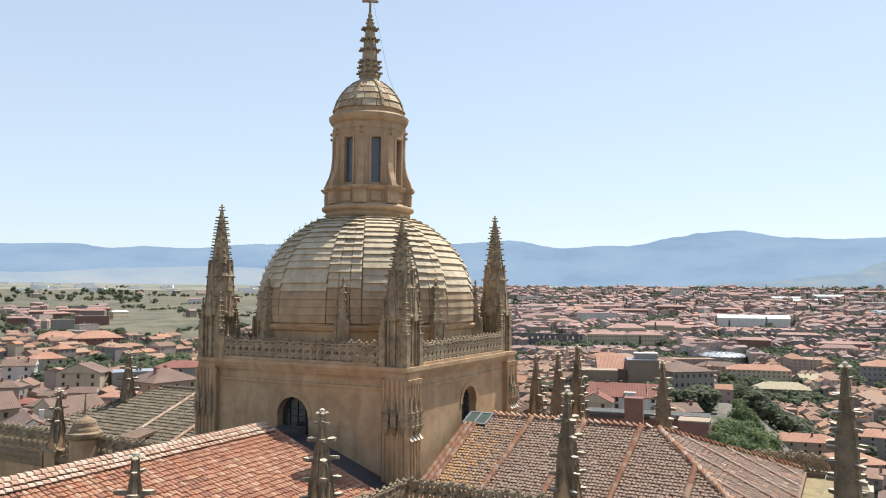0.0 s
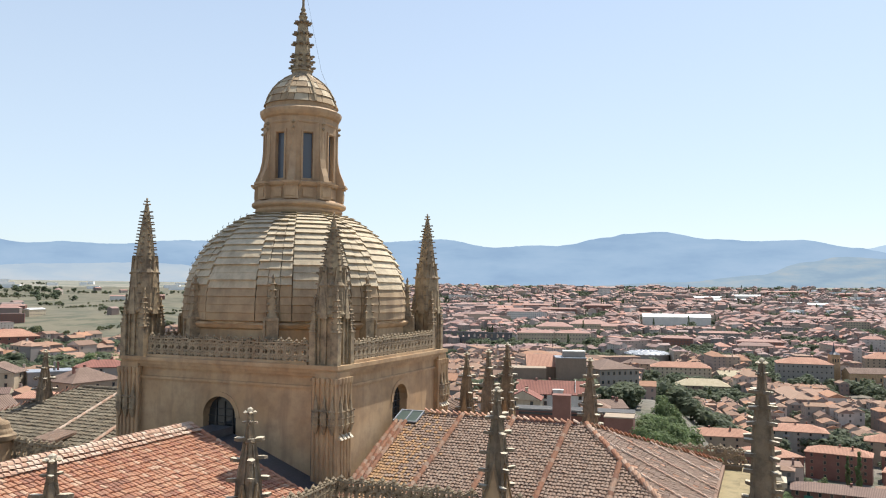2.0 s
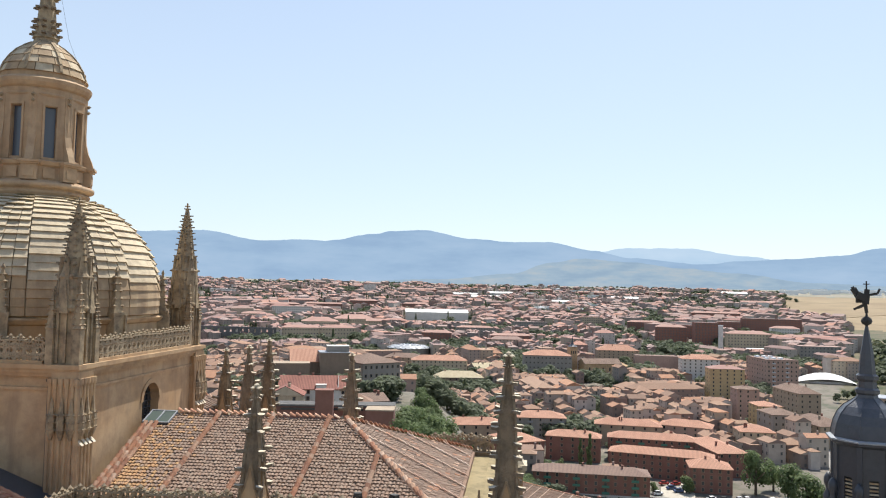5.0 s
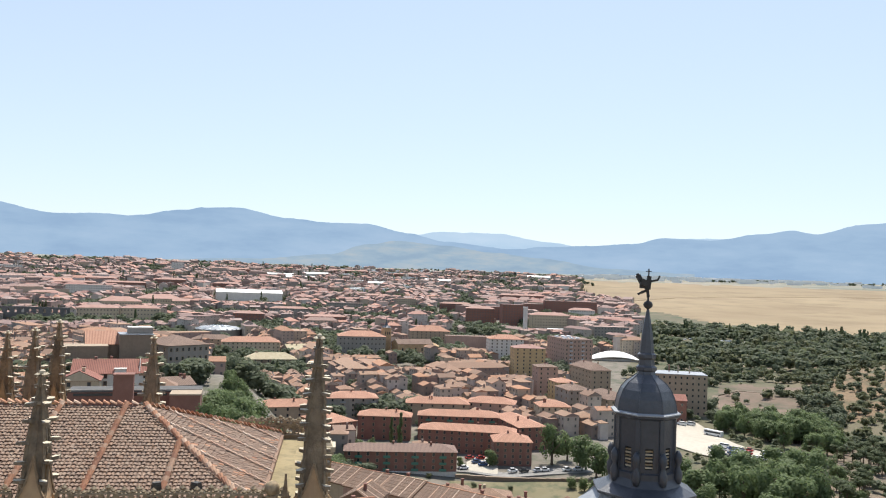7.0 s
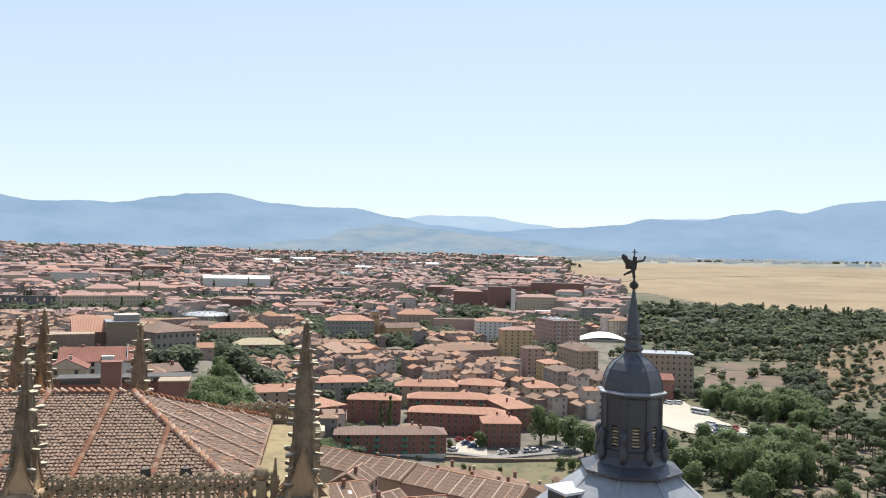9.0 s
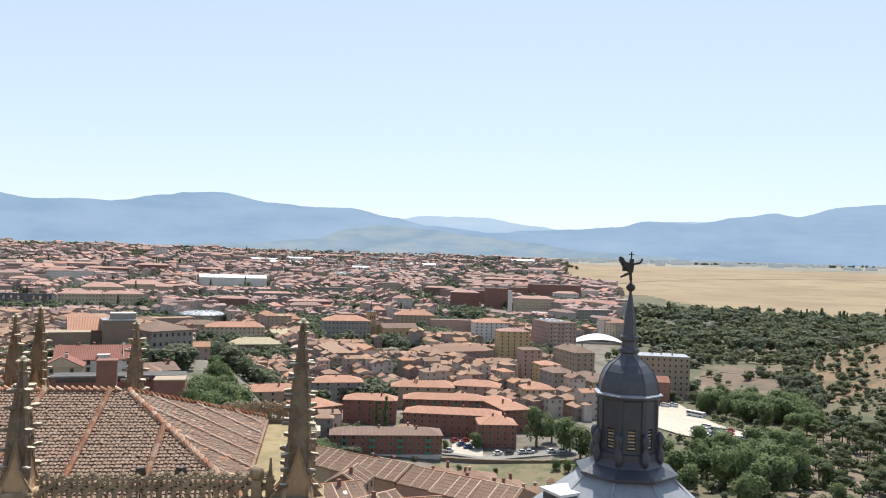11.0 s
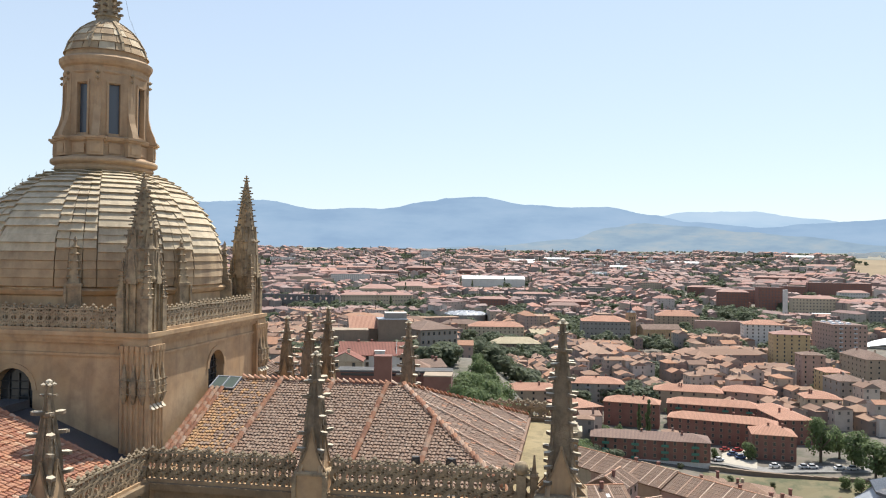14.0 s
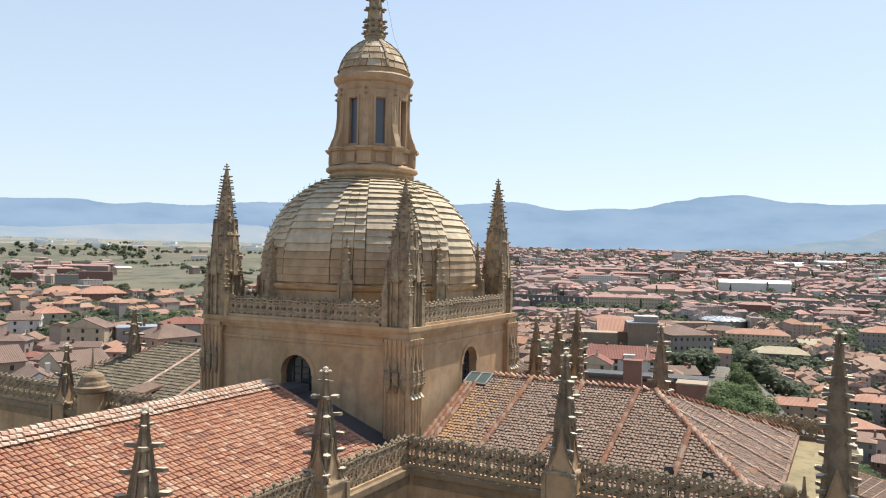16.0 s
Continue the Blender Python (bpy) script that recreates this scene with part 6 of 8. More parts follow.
part("fire_wall", Build().box(8.6, 0, 9.4, 0.3, 13.4, 4.6, top=0.4), PL["white"], red_house, "thin white fire wall over the roof")
place("cream_house", 11.2, 280, 9, 12, 8.8, 84, PL["cream"], ROOF_RED, "cream gabled house with a red roof", kind="gable", rise=3.2, floors=3)
place("cream_house", 17.2, 275, 9, 12, 7.6, 20, PL["cream"], ROOF_OLD, "cream rendered house end with white bays", kind="gable", rise=2.2, floors=3)
annex = place("brick_annex", 14.8, 236, 35, 9, 11.2, -4, BRICK, DARKROAD, "modern red brick building with a dark roof terrace", kind="flat", windows=False, cat="building", chimneys=0)
part("glass_band", Build().box(-4, -4.6, 10.2, 24, 0.2, 0.7), PANE, annex)
part("parapet", Build().box(0, -4.3, 11.55, 35, 0.3, 0.3), PL["grey"], annex, "grey coping along the terrace")
place("brick_tower", 13.9, 224, 5.0, 4, 17.0, -4, BRICK, BRICK, "square red brick stair tower with a thin pale coping", kind="flat", windows=False, cat="tower", chimneys=0)
place("brick_annex", 18.0, 228, 8, 9, 11.0, -4, BRICK, PL["tan"], "stepped red brick roof block", kind="flat", windows=False, cat="building", chimneys=0)

# houses north of the church
place("school_building", -26.2, 640, 33, 20, 12, 8, PL["tan"], ROOF_NEW, "institution with a bright orange hipped roof", rise=5.0, floors=4, cat="building")
place("school_building", -23.9, 620, 33, 20, 13, 10, BRICK, ROOF_NEW, "long brick institution with a bright orange hipped roof", rise=5, floors=4, cat="building")
place("town_house", -24.6, 330, 9, 17, 15.5, 62, PL["cream"], ROOF_OLD, "tall cream town house with a brown gabled roof", kind="gable", rise=3.4, floors=5)
place("town_house", -26.9, 430, 16, 12, 13.5, 10, PL["cream"], ROOF_NEW, "cream house with an orange roof", kind="hip", rise=3.0, floors=4)
place("town_house", -28.4, 400, 13, 11, 13, -8, PL["white"], ROOF_OLD, "white rendered town house", kind="gable", rise=2.6, floors=4)
place("broad_roofed_house", -19.6, 300, 19, 16, 14.5, 35, PL["tan"], ROOF_OLD, "tan house with a broad old tiled hipped roof", rise=4.2, floors=4)
place("broad_roofed_house", -17.0, 225, 14, 14, 14.5, 30, PL["tan"], ROOF_OLD, "tan house with an old tiled roof beside the tower", rise=3.2, floors=4)
place("town_house", -21.6, 330, 16, 12, 15, 8, PL["grey"], LEAD, "grey town house with white balconies", kind="flat", floors=4, balcony=PAINT["white"])
place("town_house", -18.4, 340, 20, 12, 15.5, -6, PL["grey"], ROOF_RED, "grey apartment house with balconies", kind="hip", rise=2.5, floors=5, balcony=PAINT["white"])
place("white_gabled_house", -27.8, 200, 16, 15, 13.6, 96, PL["white"], ROOF_OLD, "white house with a broad pedimented gable", kind="gable", rise=4.8, floors=4)
place("town_house", -25.4, 225, 13, 15, 15, 28, PL["cream"], ROOF_OLD, "cream town house with an old tiled roof", kind="gable", rise=4, floors=4)
place("town_house", -21.9, 240, 9, 12, 13.6, -12, PL["white"], ROOF_NEW, "white town house with an orange roof", kind="hip", rise=3, floors=4)
place("town_house", -30.4, 250, 14, 14, 14, 18, PL["tan"], ROOF_OLD, "tan town house with a brown roof", kind="gable", rise=4, floors=4)
place("town_house", -23.2, 185, 12, 12, 12.5, 40, PL["tan"], ROOF_OLD, "old house with an earthy tiled roof", kind="gable", rise=3.5, floors=3)

# rows of old houses below the south arm: one long terrace and looser houses round it
def terrace_house(x, y, z, rz, w, d, h, rise, wall, label, ribs=True):
    t = thing("row_house", label, "house", x, y, z, rz, "row houses")
    part("wall", Build().box(0, 0, -8, w, d, h + 8), wall, t)
    part("roof", roof_build(w, d, h, rise, "gable", 0.35), ROOF_EARTH, t)
    W, D = w / 2, d / 2 + 0.35
    for i in range(int(w / 3.0)):
        u = -W + 3.0 * i + 0.4
        for sg in (-1, 1):
            part("tile_rib", Build().bar((u, sg * 0.1, h + rise + 0.05), (u, sg * D, h + 0.08), 0.22, 0.16), TILE_PALE, t)
    cols = Build()
    for i in range(int(w / 0.42)):
        u = -W + 0.42 * i + 0.2 + rr.uniform(-0.03, 0.03)
        for sg in (-1, 1):
            for q in range(6):
                f0, f1 = q / 6, (q + 0.97) / 6
                cols.bar((u + rr.uniform(-0.02, 0.02), sg * (0.1 + (D - 0.1) * f0), h + rise * (1 - f0) + 0.0), (u, sg * (0.1 + (D - 0.1) * f1), h + rise * (1 - f1) + 0.05), 0.23, 0.12)
    tl = part("tiling", cols, TILE_OLD, t)
    tl["kind"] = "stuff"
    part("ridge", Build().bar((-W - 0.3, 0, h + rise + 0.04), (W + 0.3, 0, h + rise + 0.04), 0.34, 0.3), TILE_RIDGE, t)
    if rr.random() < 0.8:
        u = rr.uniform(-0.3, 0.3) * w
        b = Build()
        b.box(u, -1.0, h + rise * 0.5, 0.7, 0.7, 2.2)
        b.box(u, -1.0, h + rise * 0.5 + 2.2, 0.9, 0.9, 0.2)
        part("chimney", b, BRICK, t)
    for i in range(rr.choice((0, 1, 1, 2))):
        u = rr.uniform(-0.4, 0.4) * w
        k = rr.uniform(0.3, 0.6)
        m = pose(u, -D * k, h + rise * (1 - k) + 0.06, math.degrees(math.atan2(rise, D)))
        part("roof_light", Build().box(0, 0, 0, 0.8, 1.1, 0.1, m=m), WHITE, t)
    for i in range(int(w / 3.2)):
        put("window", window_mesh(1.0, 1.4), t, pose(-W + 1.8 + 3.2 * i, -d / 2 - 0.01, h - 2.2))
    return t


rr = random.Random(11)
xa, ya = plan(28.4, 226)
xb, yb = plan(43.5, 190)
L = math.hypot(xb - xa, yb - ya)
ang = math.degrees(math.atan2(yb - ya, xb - xa))
for k in range(6):
    f = (k + 0.5) / 6
    terrace_house(xa + (xb - xa) * f, ya + (yb - ya) * f, -19.0, ang + 180, L / 6 * (1.0 if k % 2 else 0.99), 15 + rr.uniform(-1, 1), 8.0 + rr.uniform(-0.4, 0.3), 3.0, PL[rr.choice(("tan", "cream", "pink"))], "old terrace house with a long brown tiled roof and pale ribs")
for k in range(7):
    mark(28.4 + 15.1 * k / 6, 226 - 36 * k / 6, 12)
for az, r, w, d, h, rz in ((29.5, 176, 13, 12, 10.5, 20), (32.6, 170, 12, 11, 9.8, 40), (35.4, 172, 13, 11, 8.6, 15), (38.6, 164, 12, 12, 7.0, 30), (30.8, 192, 10, 9, 9.5, 70)):
    x, y = plan(az, r)
    mark(az, r, 8)
    terrace_house(x, y, -17.5, heading_to(az) - 90 + rz, w, d, h, 2.6, PL[rr.choice(("tan", "cream", "pink"))], "old house with a brown tiled roof below the cathedral")
for az, r, w, d, h in ((37.2, 246, 14, 12, 6), (39.8, 236, 15, 13, 6), (42.2, 228, 13, 14, 5.5), (44.4, 222, 14, 12, 6), (34.4, 258, 12, 10, 6), (45.8, 206, 14, 13, 6)):
    place("row_house", az, r, w, d, h, 14 + rr.uniform(-12, 12), PL[rr.choice(("tan", "cream", "umber"))], ROOF_EARTH, "old house with a broad brown hipped roof", kind="hip", rise=2.6, floors=2, group="row houses", dz=-2.6)


def strip(name, label, cat, points, width, material, lift=0.25):
    """A road: a sheet laid over the ground along (azimuth, distance) points."""
    pts = []
    for (a0, r0), (a1, r1) in zip(points, points[1:]):
        x0, y0 = plan(a0, r0)
        x1, y1 = plan(a1, r1)
        n = max(2, int(math.hypot(x1 - x0, y1 - y0) / 8))
        pts += [(a0 + (a1 - a0) * i / n, r0 + (r1 - r0) * i / n) for i in range(n)]
    pts.append(points[-1])
    b = Build()
    for i, (a, r) in enumerate(pts):
        x, y = plan(a, r)
        xa, ya = plan(*pts[max(0, i - 1)])
        xb, yb = plan(*pts[min(len(pts) - 1, i + 1)])
        d = Vector((xb - xa, yb - ya, 0)).normalized()
        s = Vector((-d.y, d.x, 0)) * width / 2
        z = height(a, r) + lift
        b.v += [(x + s.x, y + s.y, z), (x - s.x, y - s.y, z), (x - s.x, y - s.y, z - 1.5), (x + s.x, y + s.y, z - 1.5)]
        if i:
            k = 4 * (i - 1)
            b.f += [(k, k + 1, k + 5, k + 4), (k + 1, k + 2, k + 6, k + 5), (k + 3, k, k + 4, k + 7)]
    mid = pts[len(pts) // 2]
    for a, r in pts[::2]:
        mark(a, r, width / 2 + 5)
    return tagged(new(name, b.mesh(name, material)), label, cat, kind="structure")


def yard(name, label, outline, material, lift=0.22):
    """A level yard laid over the ground: rows of (azimuth, near distance, far distance)."""
    b = Build()
    m = 8
    for a, r0, r1 in outline:
        for i in range(m + 1):
            r = r0 + (r1 - r0) * i / m
            x, y = plan(a, r)
            b.v.append((x, y, height(a, r) + lift))
            mark(a, r, 6)
    for j in range(len(outline) - 1):
        for i in range(m):
            k = j * (m + 1) + i
            b.f.append((k, k + m + 1, k + m + 2, k + 1))
    return tagged(new(name, b.mesh(name, material)), label, "yard", kind="structure")


strip("road", "pale asphalt street before the brick apartments", "road", [(37.0, 338), (38.6, 338), (41.0, 334), (44.0, 342), (47.5, 352)], 9, ASPHALT)
strip("road", "sunlit straight avenue between apartment blocks", "road", [(49.6, 430), (48.2, 545), (46.3, 690), (44.6, 900)], 10, ASPHALT, 0.4)
strip("road", "long straight street through the town", "road", [(33.3, 880), (35.65, 1232), (37.7, 1740), (39.64, 2540)], 9, DARKROAD, 0.4)
yard("pavement", "pale concrete parking court beside the brick apartments", [(38.2, 337, 350), (38.9, 335, 362), (39.8, 334, 362), (40.5, 334, 345)], GRAVEL, 0.35)
yard("pavement", "pale gravel parking ground", [(52.2, 430, 505), (53.2, 420, 510), (54.4, 408, 505), (55.6, 400, 470), (57.0, 400, 445), (58.6, 402, 425), (59.6, 405, 418)], GRAVEL, 0.4)
yard("lawn", "worn yellow-green lawn below the stone wall", [(37.0, 268, 322), (39.0, 262, 324), (41.0, 262, 326), (43.0, 264, 328), (45.0, 266, 330), (47.5, 270, 330)], GRASS)
strip("road", "pale sandy path across the lawn", "path", [(39.6, 300), (41.5, 292), (43.4, 284), (45.2, 274)], 9, GRAVEL, 0.4)
kiosk = thing("kiosk", "small round kiosk with a tiled conical roof on the lawn", "kiosk", *ground_at(45.6, 302))
for k in range(6):
    a = radians(60 * k)
    part("post", Build().box(1.6 * math.cos(a), 1.6 * math.sin(a), 0, 0.18, 0.18, 2.6), BARK, kiosk)
part("roof", Build().lathe(0, 0, [(2.3, 2.5), (2.35, 2.65), (0.9, 3.7), (0.1, 4.1)], 10), ROOF_EARTH, kiosk)
part("floor_slab", Build().lathe(0, 0, [(2.1, -0.6), (2.1, 0.25)], 10), PL["grey"], kiosk)

strip("road", "faint cart track along the field", "track", [(48.5, 1900), (54.0, 2250), (62.0, 2500), (70.0, 2700)], 5, WHEAT, 0.5)
strip("road", "pale dirt path across the bare field", "track", [(55.2, 590), (55.6, 640), (57.0, 672), (58.6, 668)], 4, SAND, 0.3)
strip("road", "pale dirt path under the pines", "track", [(59.5, 402), (62.0, 392), (65.0, 400), (69.0, 420)], 4, SAND, 0.3)

# stone retaining wall with shallow arches along the street
rw = thing("retaining_wall", "old stone retaining wall with arches along the street", "wall", 0, 0, 0)
for k in range(9):
    a0, a1 = 37.4 + k * 1.1, 37.4 + (k + 1) * 1.1
    r0 = 326 + 0.6 * k
    xa, ya = plan(a0, r0)
    xb, yb = plan(a1, r0 + 0.6)
    L = math.hypot(xb - xa, yb - ya)
    ang = math.degrees(math.atan2(yb - ya, xb - xa))
    zg = height(a0, r0)
    m = pose(xa, ya, zg, 0, 0, ang)
    b = Build()
    wall_with_arch(b, 0, L, -9, 1.2, 0, 1.2, L / 2, -7.5, 3.0, 2.6, 1.4, m)
    b.box(L / 2, 0.5, 1.2, L, 1.5, 0.3, m=m)
    part("wall_bay", b, PL["umber"], rw)
    mark(a0, r0, 6)

def blocked(x, y, rad):
    for tx, ty, tr_ in TAKEN:
        if (x - tx) ** 2 + (y - ty) ** 2 < (rad + tr_) ** 2:
            return True
    return False


# ---------------------------------------------------------------- trees
def crown_mesh(seed, kind, quads, size, material):
    """A crown of one metre radius: leaf clumps gathered in uneven lobes round the limbs."""
    g = random.Random(seed)
    b = Build()
    lobes = []
    for i in range(9 if kind != "poplar" else 7):
        a = g.uniform(0, 2 * math.pi)
        if kind == "round":
            lobes.append((0.52 * math.cos(a) * g.uniform(0.3, 1), 0.52 * math.sin(a) * g.uniform(0.3, 1), g.uniform(-0.42, 0.55), g.uniform(0.3, 0.5)))
        elif kind == "pine":
            lobes.append((0.62 * math.cos(a) * g.uniform(0.3, 1), 0.62 * math.sin(a) * g.uniform(0.3, 1), g.uniform(-0.15, 0.4), g.uniform(0.24, 0.4)))
        elif kind == "poplar":
            lobes.append((0.1 * math.cos(a), 0.1 * math.sin(a), -0.9 + 2.0 * i / 6, 0.34 - 0.03 * i))
        else:
            z = -0.8 + 2.0 * i / 8
            lobes.append((0, 0, z, 0.05 + 0.5 * (1 - i / 8.5)))
    for k in range(quads):
        lx, ly, lz, lr = g.choice(lobes)
        u = Vector((g.gauss(0, 1), g.gauss(0, 1), g.gauss(0, 1))).normalized()
        rad = lr * g.uniform(0.62, 1.06)
        flat = 0.55 if kind == "cone" else (0.7 if kind == "pine" else 1.0)
        c = Vector((lx, ly, lz)) + Vector((u.x * rad, u.y * rad, u.z * rad * flat))
        n = (u + Vector((g.uniform(-0.45, 0.45), g.uniform(-0.45, 0.45), g.uniform(0.1, 0.9)))).normalized()
        t = n.cross(Vector((g.uniform(-1, 1), g.uniform(-1, 1), g.uniform(-1, 1)))).normalized()
        w = n.cross(t)
        s = size * g.uniform(0.6, 1.3)
        p = [c - t * s - w * s * 0.6, c + t * s * 0.9 - w * s * 0.7, c + t * s + w * s * 0.6 + n * s * 0.3, c - t * s * 0.8 + w * s * 0.8]
        b.add(p, [(0, 1, 2, 3)])
    return b


def trunk_mesh(seed, kind):
    """A tapered trunk with a few limbs, for a tree of one metre crown radius; its top is at the crown's middle."""
    g = random.Random(seed)
    b = Build()
    h = 2.4 if kind == "pine" else 1.6
    b.lathe(0, 0, [(0.085, -h), (0.06, -h * 0.5), (0.045, 0.1)], 6)
    for i in range(5):
        a = g.uniform(0, 6.28)
        z = g.uniform(-0.55, 0.0)
        b.bar((0, 0, z), (0.5 * math.cos(a), 0.5 * math.sin(a), z + g.uniform(0.25, 0.6)), 0.035)
    return b


KINDS = {}
for kd, lf in (("round", LEAF), ("pine", LEAF_PINE), ("poplar", LEAF), ("cone", LEAF_PINE), ("shrub", LEAF_OLIVE)):
    shape = "round" if kd == "shrub" else kd
    KINDS[kd] = [(crown_mesh(31 + v, shape, 1500, 0.056, lf).mesh("crown", lf), trunk_mesh(50 + v, shape).mesh("trunk", BARK)) for v in range(4)]
MIDKINDS = [crown_mesh(120 + v, "round", 380, 0.112, LEAF) for v in range(6)]
FARKINDS = {kd: [crown_mesh(80 + v, "round" if kd == "shrub" else kd, 84, 0.225 if kd != "cone" else 0.15, LEAF) for v in range(6)] for kd in KINDS}
TREE_LABEL = dict(round="leafy green broadleaf tree with an uneven crown", pine="umbrella-shaped pine with a bare trunk", poplar="slender upright green poplar tree", cone="dark green conical conifer tree", shrub="dusty green shrub on dry ground")
SHAPE = dict(round=(1.0, 1.0), pine=(1.0, 0.75), poplar=(0.75, 1.25), cone=(0.8, 1.4), shrub=(1.0, 0.75))
gt = random.Random(77)


def tree(az, r, rad, kind="round", lift=None):
    x, y, z = ground_at(az, r)
    cr, tk = gt.choice(KINDS[kind])
    sx, sz = SHAPE[kind]
    sx *= gt.uniform(0.85, 1.2)
    base = {"round": 0.98, "pine": 1.7, "poplar": 1.5, "cone": 1.3, "shrub": 0.55}[kind]
    t = thing("shrub" if kind == "shrub" else "tree", TREE_LABEL[kind], "shrub" if kind == "shrub" else "tree", x, y, z - 0.2, gt.uniform(0, 360), "trees")
    m = pose(0, 0, base * rad, gt.uniform(-5, 5), gt.uniform(-5, 5), 0) @ Matrix.Diagonal((rad * sx, rad * sx * gt.uniform(0.85, 1.15), rad * sz, 1))
    put("crown", cr, t, m)
    if kind != "shrub":
        put("trunk", tk, t, pose(0, 0, base * rad) @ Matrix.Diagonal((rad, rad, rad, 1)))
    return t


FAR_TREES = {"round": Build(), "cone": Build(), "shrub": Build()}


def far_tree(az, r, rad, kind="round"):
    x, y, z = ground_at(az, r)
    q = gt.choice(FARKINDS["cone" if kind in ("cone", "poplar") else "round"]) if r > 720 or rad < 3.4 or kind in ("cone", "poplar", "shrub") else gt.choice(MIDKINDS)
    m = pose(x, y, z + rad * (0.8 if kind != "cone" else 1.1), 0, 0, gt.uniform(0, 360)) @ Matrix.Diagonal((rad * (1.1 if kind != "cone" else 0.8), rad * (1.1 if kind != "cone" else 0.8), rad * (0.85 if kind != "cone" else 1.2), 1))
    FAR_TREES["cone" if kind == "cone" else ("shrub" if kind == "shrub" else "round")].add(q.v, q.f, m)


def grove(n, a0, a1, r0, r1, s0, s1, kinds, far=False):
    for i in range(n):
        for tries in range(6):
            az, r = gt.uniform(a0, a1), math.sqrt(gt.uniform(r0 * r0, r1 * r1))
            x, y = plan(az, r)
            if not blocked(x, y, 1.5):
                (far_tree if far else tree)(az, r, gt.uniform(s0, s1), gt.choice(kinds))
                break



# ---------------------------------------------------------------- the rest of the town
walls, roofs, old_roofs, wins, chims = Build(), Build(), Build(), Build(), Build()
tr = random.Random(21)


def polar_of(x, y):
    dx, dy = x - TX, y - TY
    return 27.95 - math.degrees(math.atan2(dy, dx)), math.hypot(dx, dy)


def wrap(a):
    return (a + 180) % 360 - 180


def built_up(az, r):
    if not -36 < az < 49.8:
        return 0.0
    if r < 120:
        return 0.0
    if az < -6:
        if r < 640:
            return 0.85
        far = hump(az, r, -27, 1650, 2.2, 170)
        return 0.95 * far + 0.003
    if az < -2 and r > 640:
        return 0.25
    if az < 22 and r < 262:
        return 0.0
    if 17.0 < az < 19 and r < 300:
        return 0.0
    if 19 <= az < 28.8 and r < 372:
        return 0.0
    if az > 27 and r < 258:
        return 0.0
    if 29 < az and 258 < r < 330:
        return 0.0
    if az > 42.6 and r < 404:
        return 0.0
    if az > 46.4 and 600 < r < 850:
        return 0.0
    if 30 < az < 34.5 and r < 470 and r > 420:
        return 0.3
    if az > 46.2 and r > 1310 + 3.0 * (az - 62) ** 2:
        return 0.0
    if 36.5 < az < 40.5 and 1000 < r < 1250:
        return 0.1
    if r > 2750:
        return 0.25
    if r > 2000 and az > 40:
        return 0.3
    return 0.9


# larger blocks and halls that stand out of the distant town
BLOCKS = {"brick": (Build(), BRICK, "dark red brick apartment blocks in the distant town"), "cream": (Build(), PL["cream"], "cream civic and apartment blocks in the distant town"),
          "white": (Build(), PL["white"], "white apartment blocks in the distant town"), "grey": (Build(), PL["grey"], "grey apartment blocks in the distant town")}
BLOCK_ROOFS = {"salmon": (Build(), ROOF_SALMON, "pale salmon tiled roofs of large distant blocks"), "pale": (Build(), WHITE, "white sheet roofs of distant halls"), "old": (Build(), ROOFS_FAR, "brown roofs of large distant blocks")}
block_windows = Build()


def far_block(az, r, w, d, h, face, wall, roof, kind="hip", floors=0):
    x, y, z = ground_at(az, r)
    m = pose(x, y, z, 0, 0, heading_to(az) - 90 + face)
    mark(az, r, 0.5 * max(w, d))
    mark(az, r - 14 - d / 2, 0.35 * w)
    h += 3
    BLOCKS[wall][0].box(0, 0, -6, w, d, h + 6, m=m)
    q = roof_build(w, d, h, min(w, d) * 0.2, kind, 0.5)
    BLOCK_ROOFS[roof][0].add(q.v, q.f, m)
    n = int(w / 4)
    for f_ in range(floors):
        for k in range(n):
            u = -w / 2 + w * (k + 0.5) / n
            zz = h / floors * (f_ + 0.3)
            block_windows.add([(u - 0.8, -d / 2 - 0.08, zz), (u + 0.8, -d / 2 - 0.08, zz), (u + 0.8, -d / 2 - 0.08, zz + 1.7), (u - 0.8, -d / 2 - 0.08, zz + 1.7)], [(0, 1, 2, 3)], m)


far_block(36.95, 1378, 55, 14, 15, 6, "brick", "salmon", "hip", 5)
far_block(38.8, 1200, 44, 16, 21, 4, "brick", "salmon", "hip", 6)
far_block(40.0, 1290, 40, 16, 18, 10, "brick", "old", "flat", 5)
far_block(41.15, 1180, 34, 18, 30, 14, "brick", "old", "flat", 8)
far_block(41.8, 1745, 98, 16, 14, 8, "brick", "salmon", "hip", 4)
far_block(45.35, 1476, 98, 18, 21, 10, "brick", "old", "flat", 6)
far_block(47.4, 1210, 65, 18, 12, 14, "cream", "salmon", "hip", 4)
far_block(48.2, 1010, 46, 20, 17, 20, "grey", "old", "flat", 5)
far_block(45.1, 1100, 56, 12, 3, 12, "cream", "pale", "flat", 0)
far_block(43.9, 1158, 58, 20, 18, 12, "cream", "salmon", "hip", 5)
far_block(42.6, 1440, 40, 16, 16, 12, "brick", "old", "flat", 5)
far_block(46.2, 1400, 44, 18, 11, 12, "white", "salmon", "hip", 3)
far_block(12.0, 1118, 52, 18, 13, 2, "cream", "salmon", "hip", 3)
far_block(14.7, 1122, 50, 16, 13, -3, "cream", "salmon", "hip", 3)
far_block(13.4, 1290, 60, 34, 10, 0, "cream", "salmon", "hip", 2)
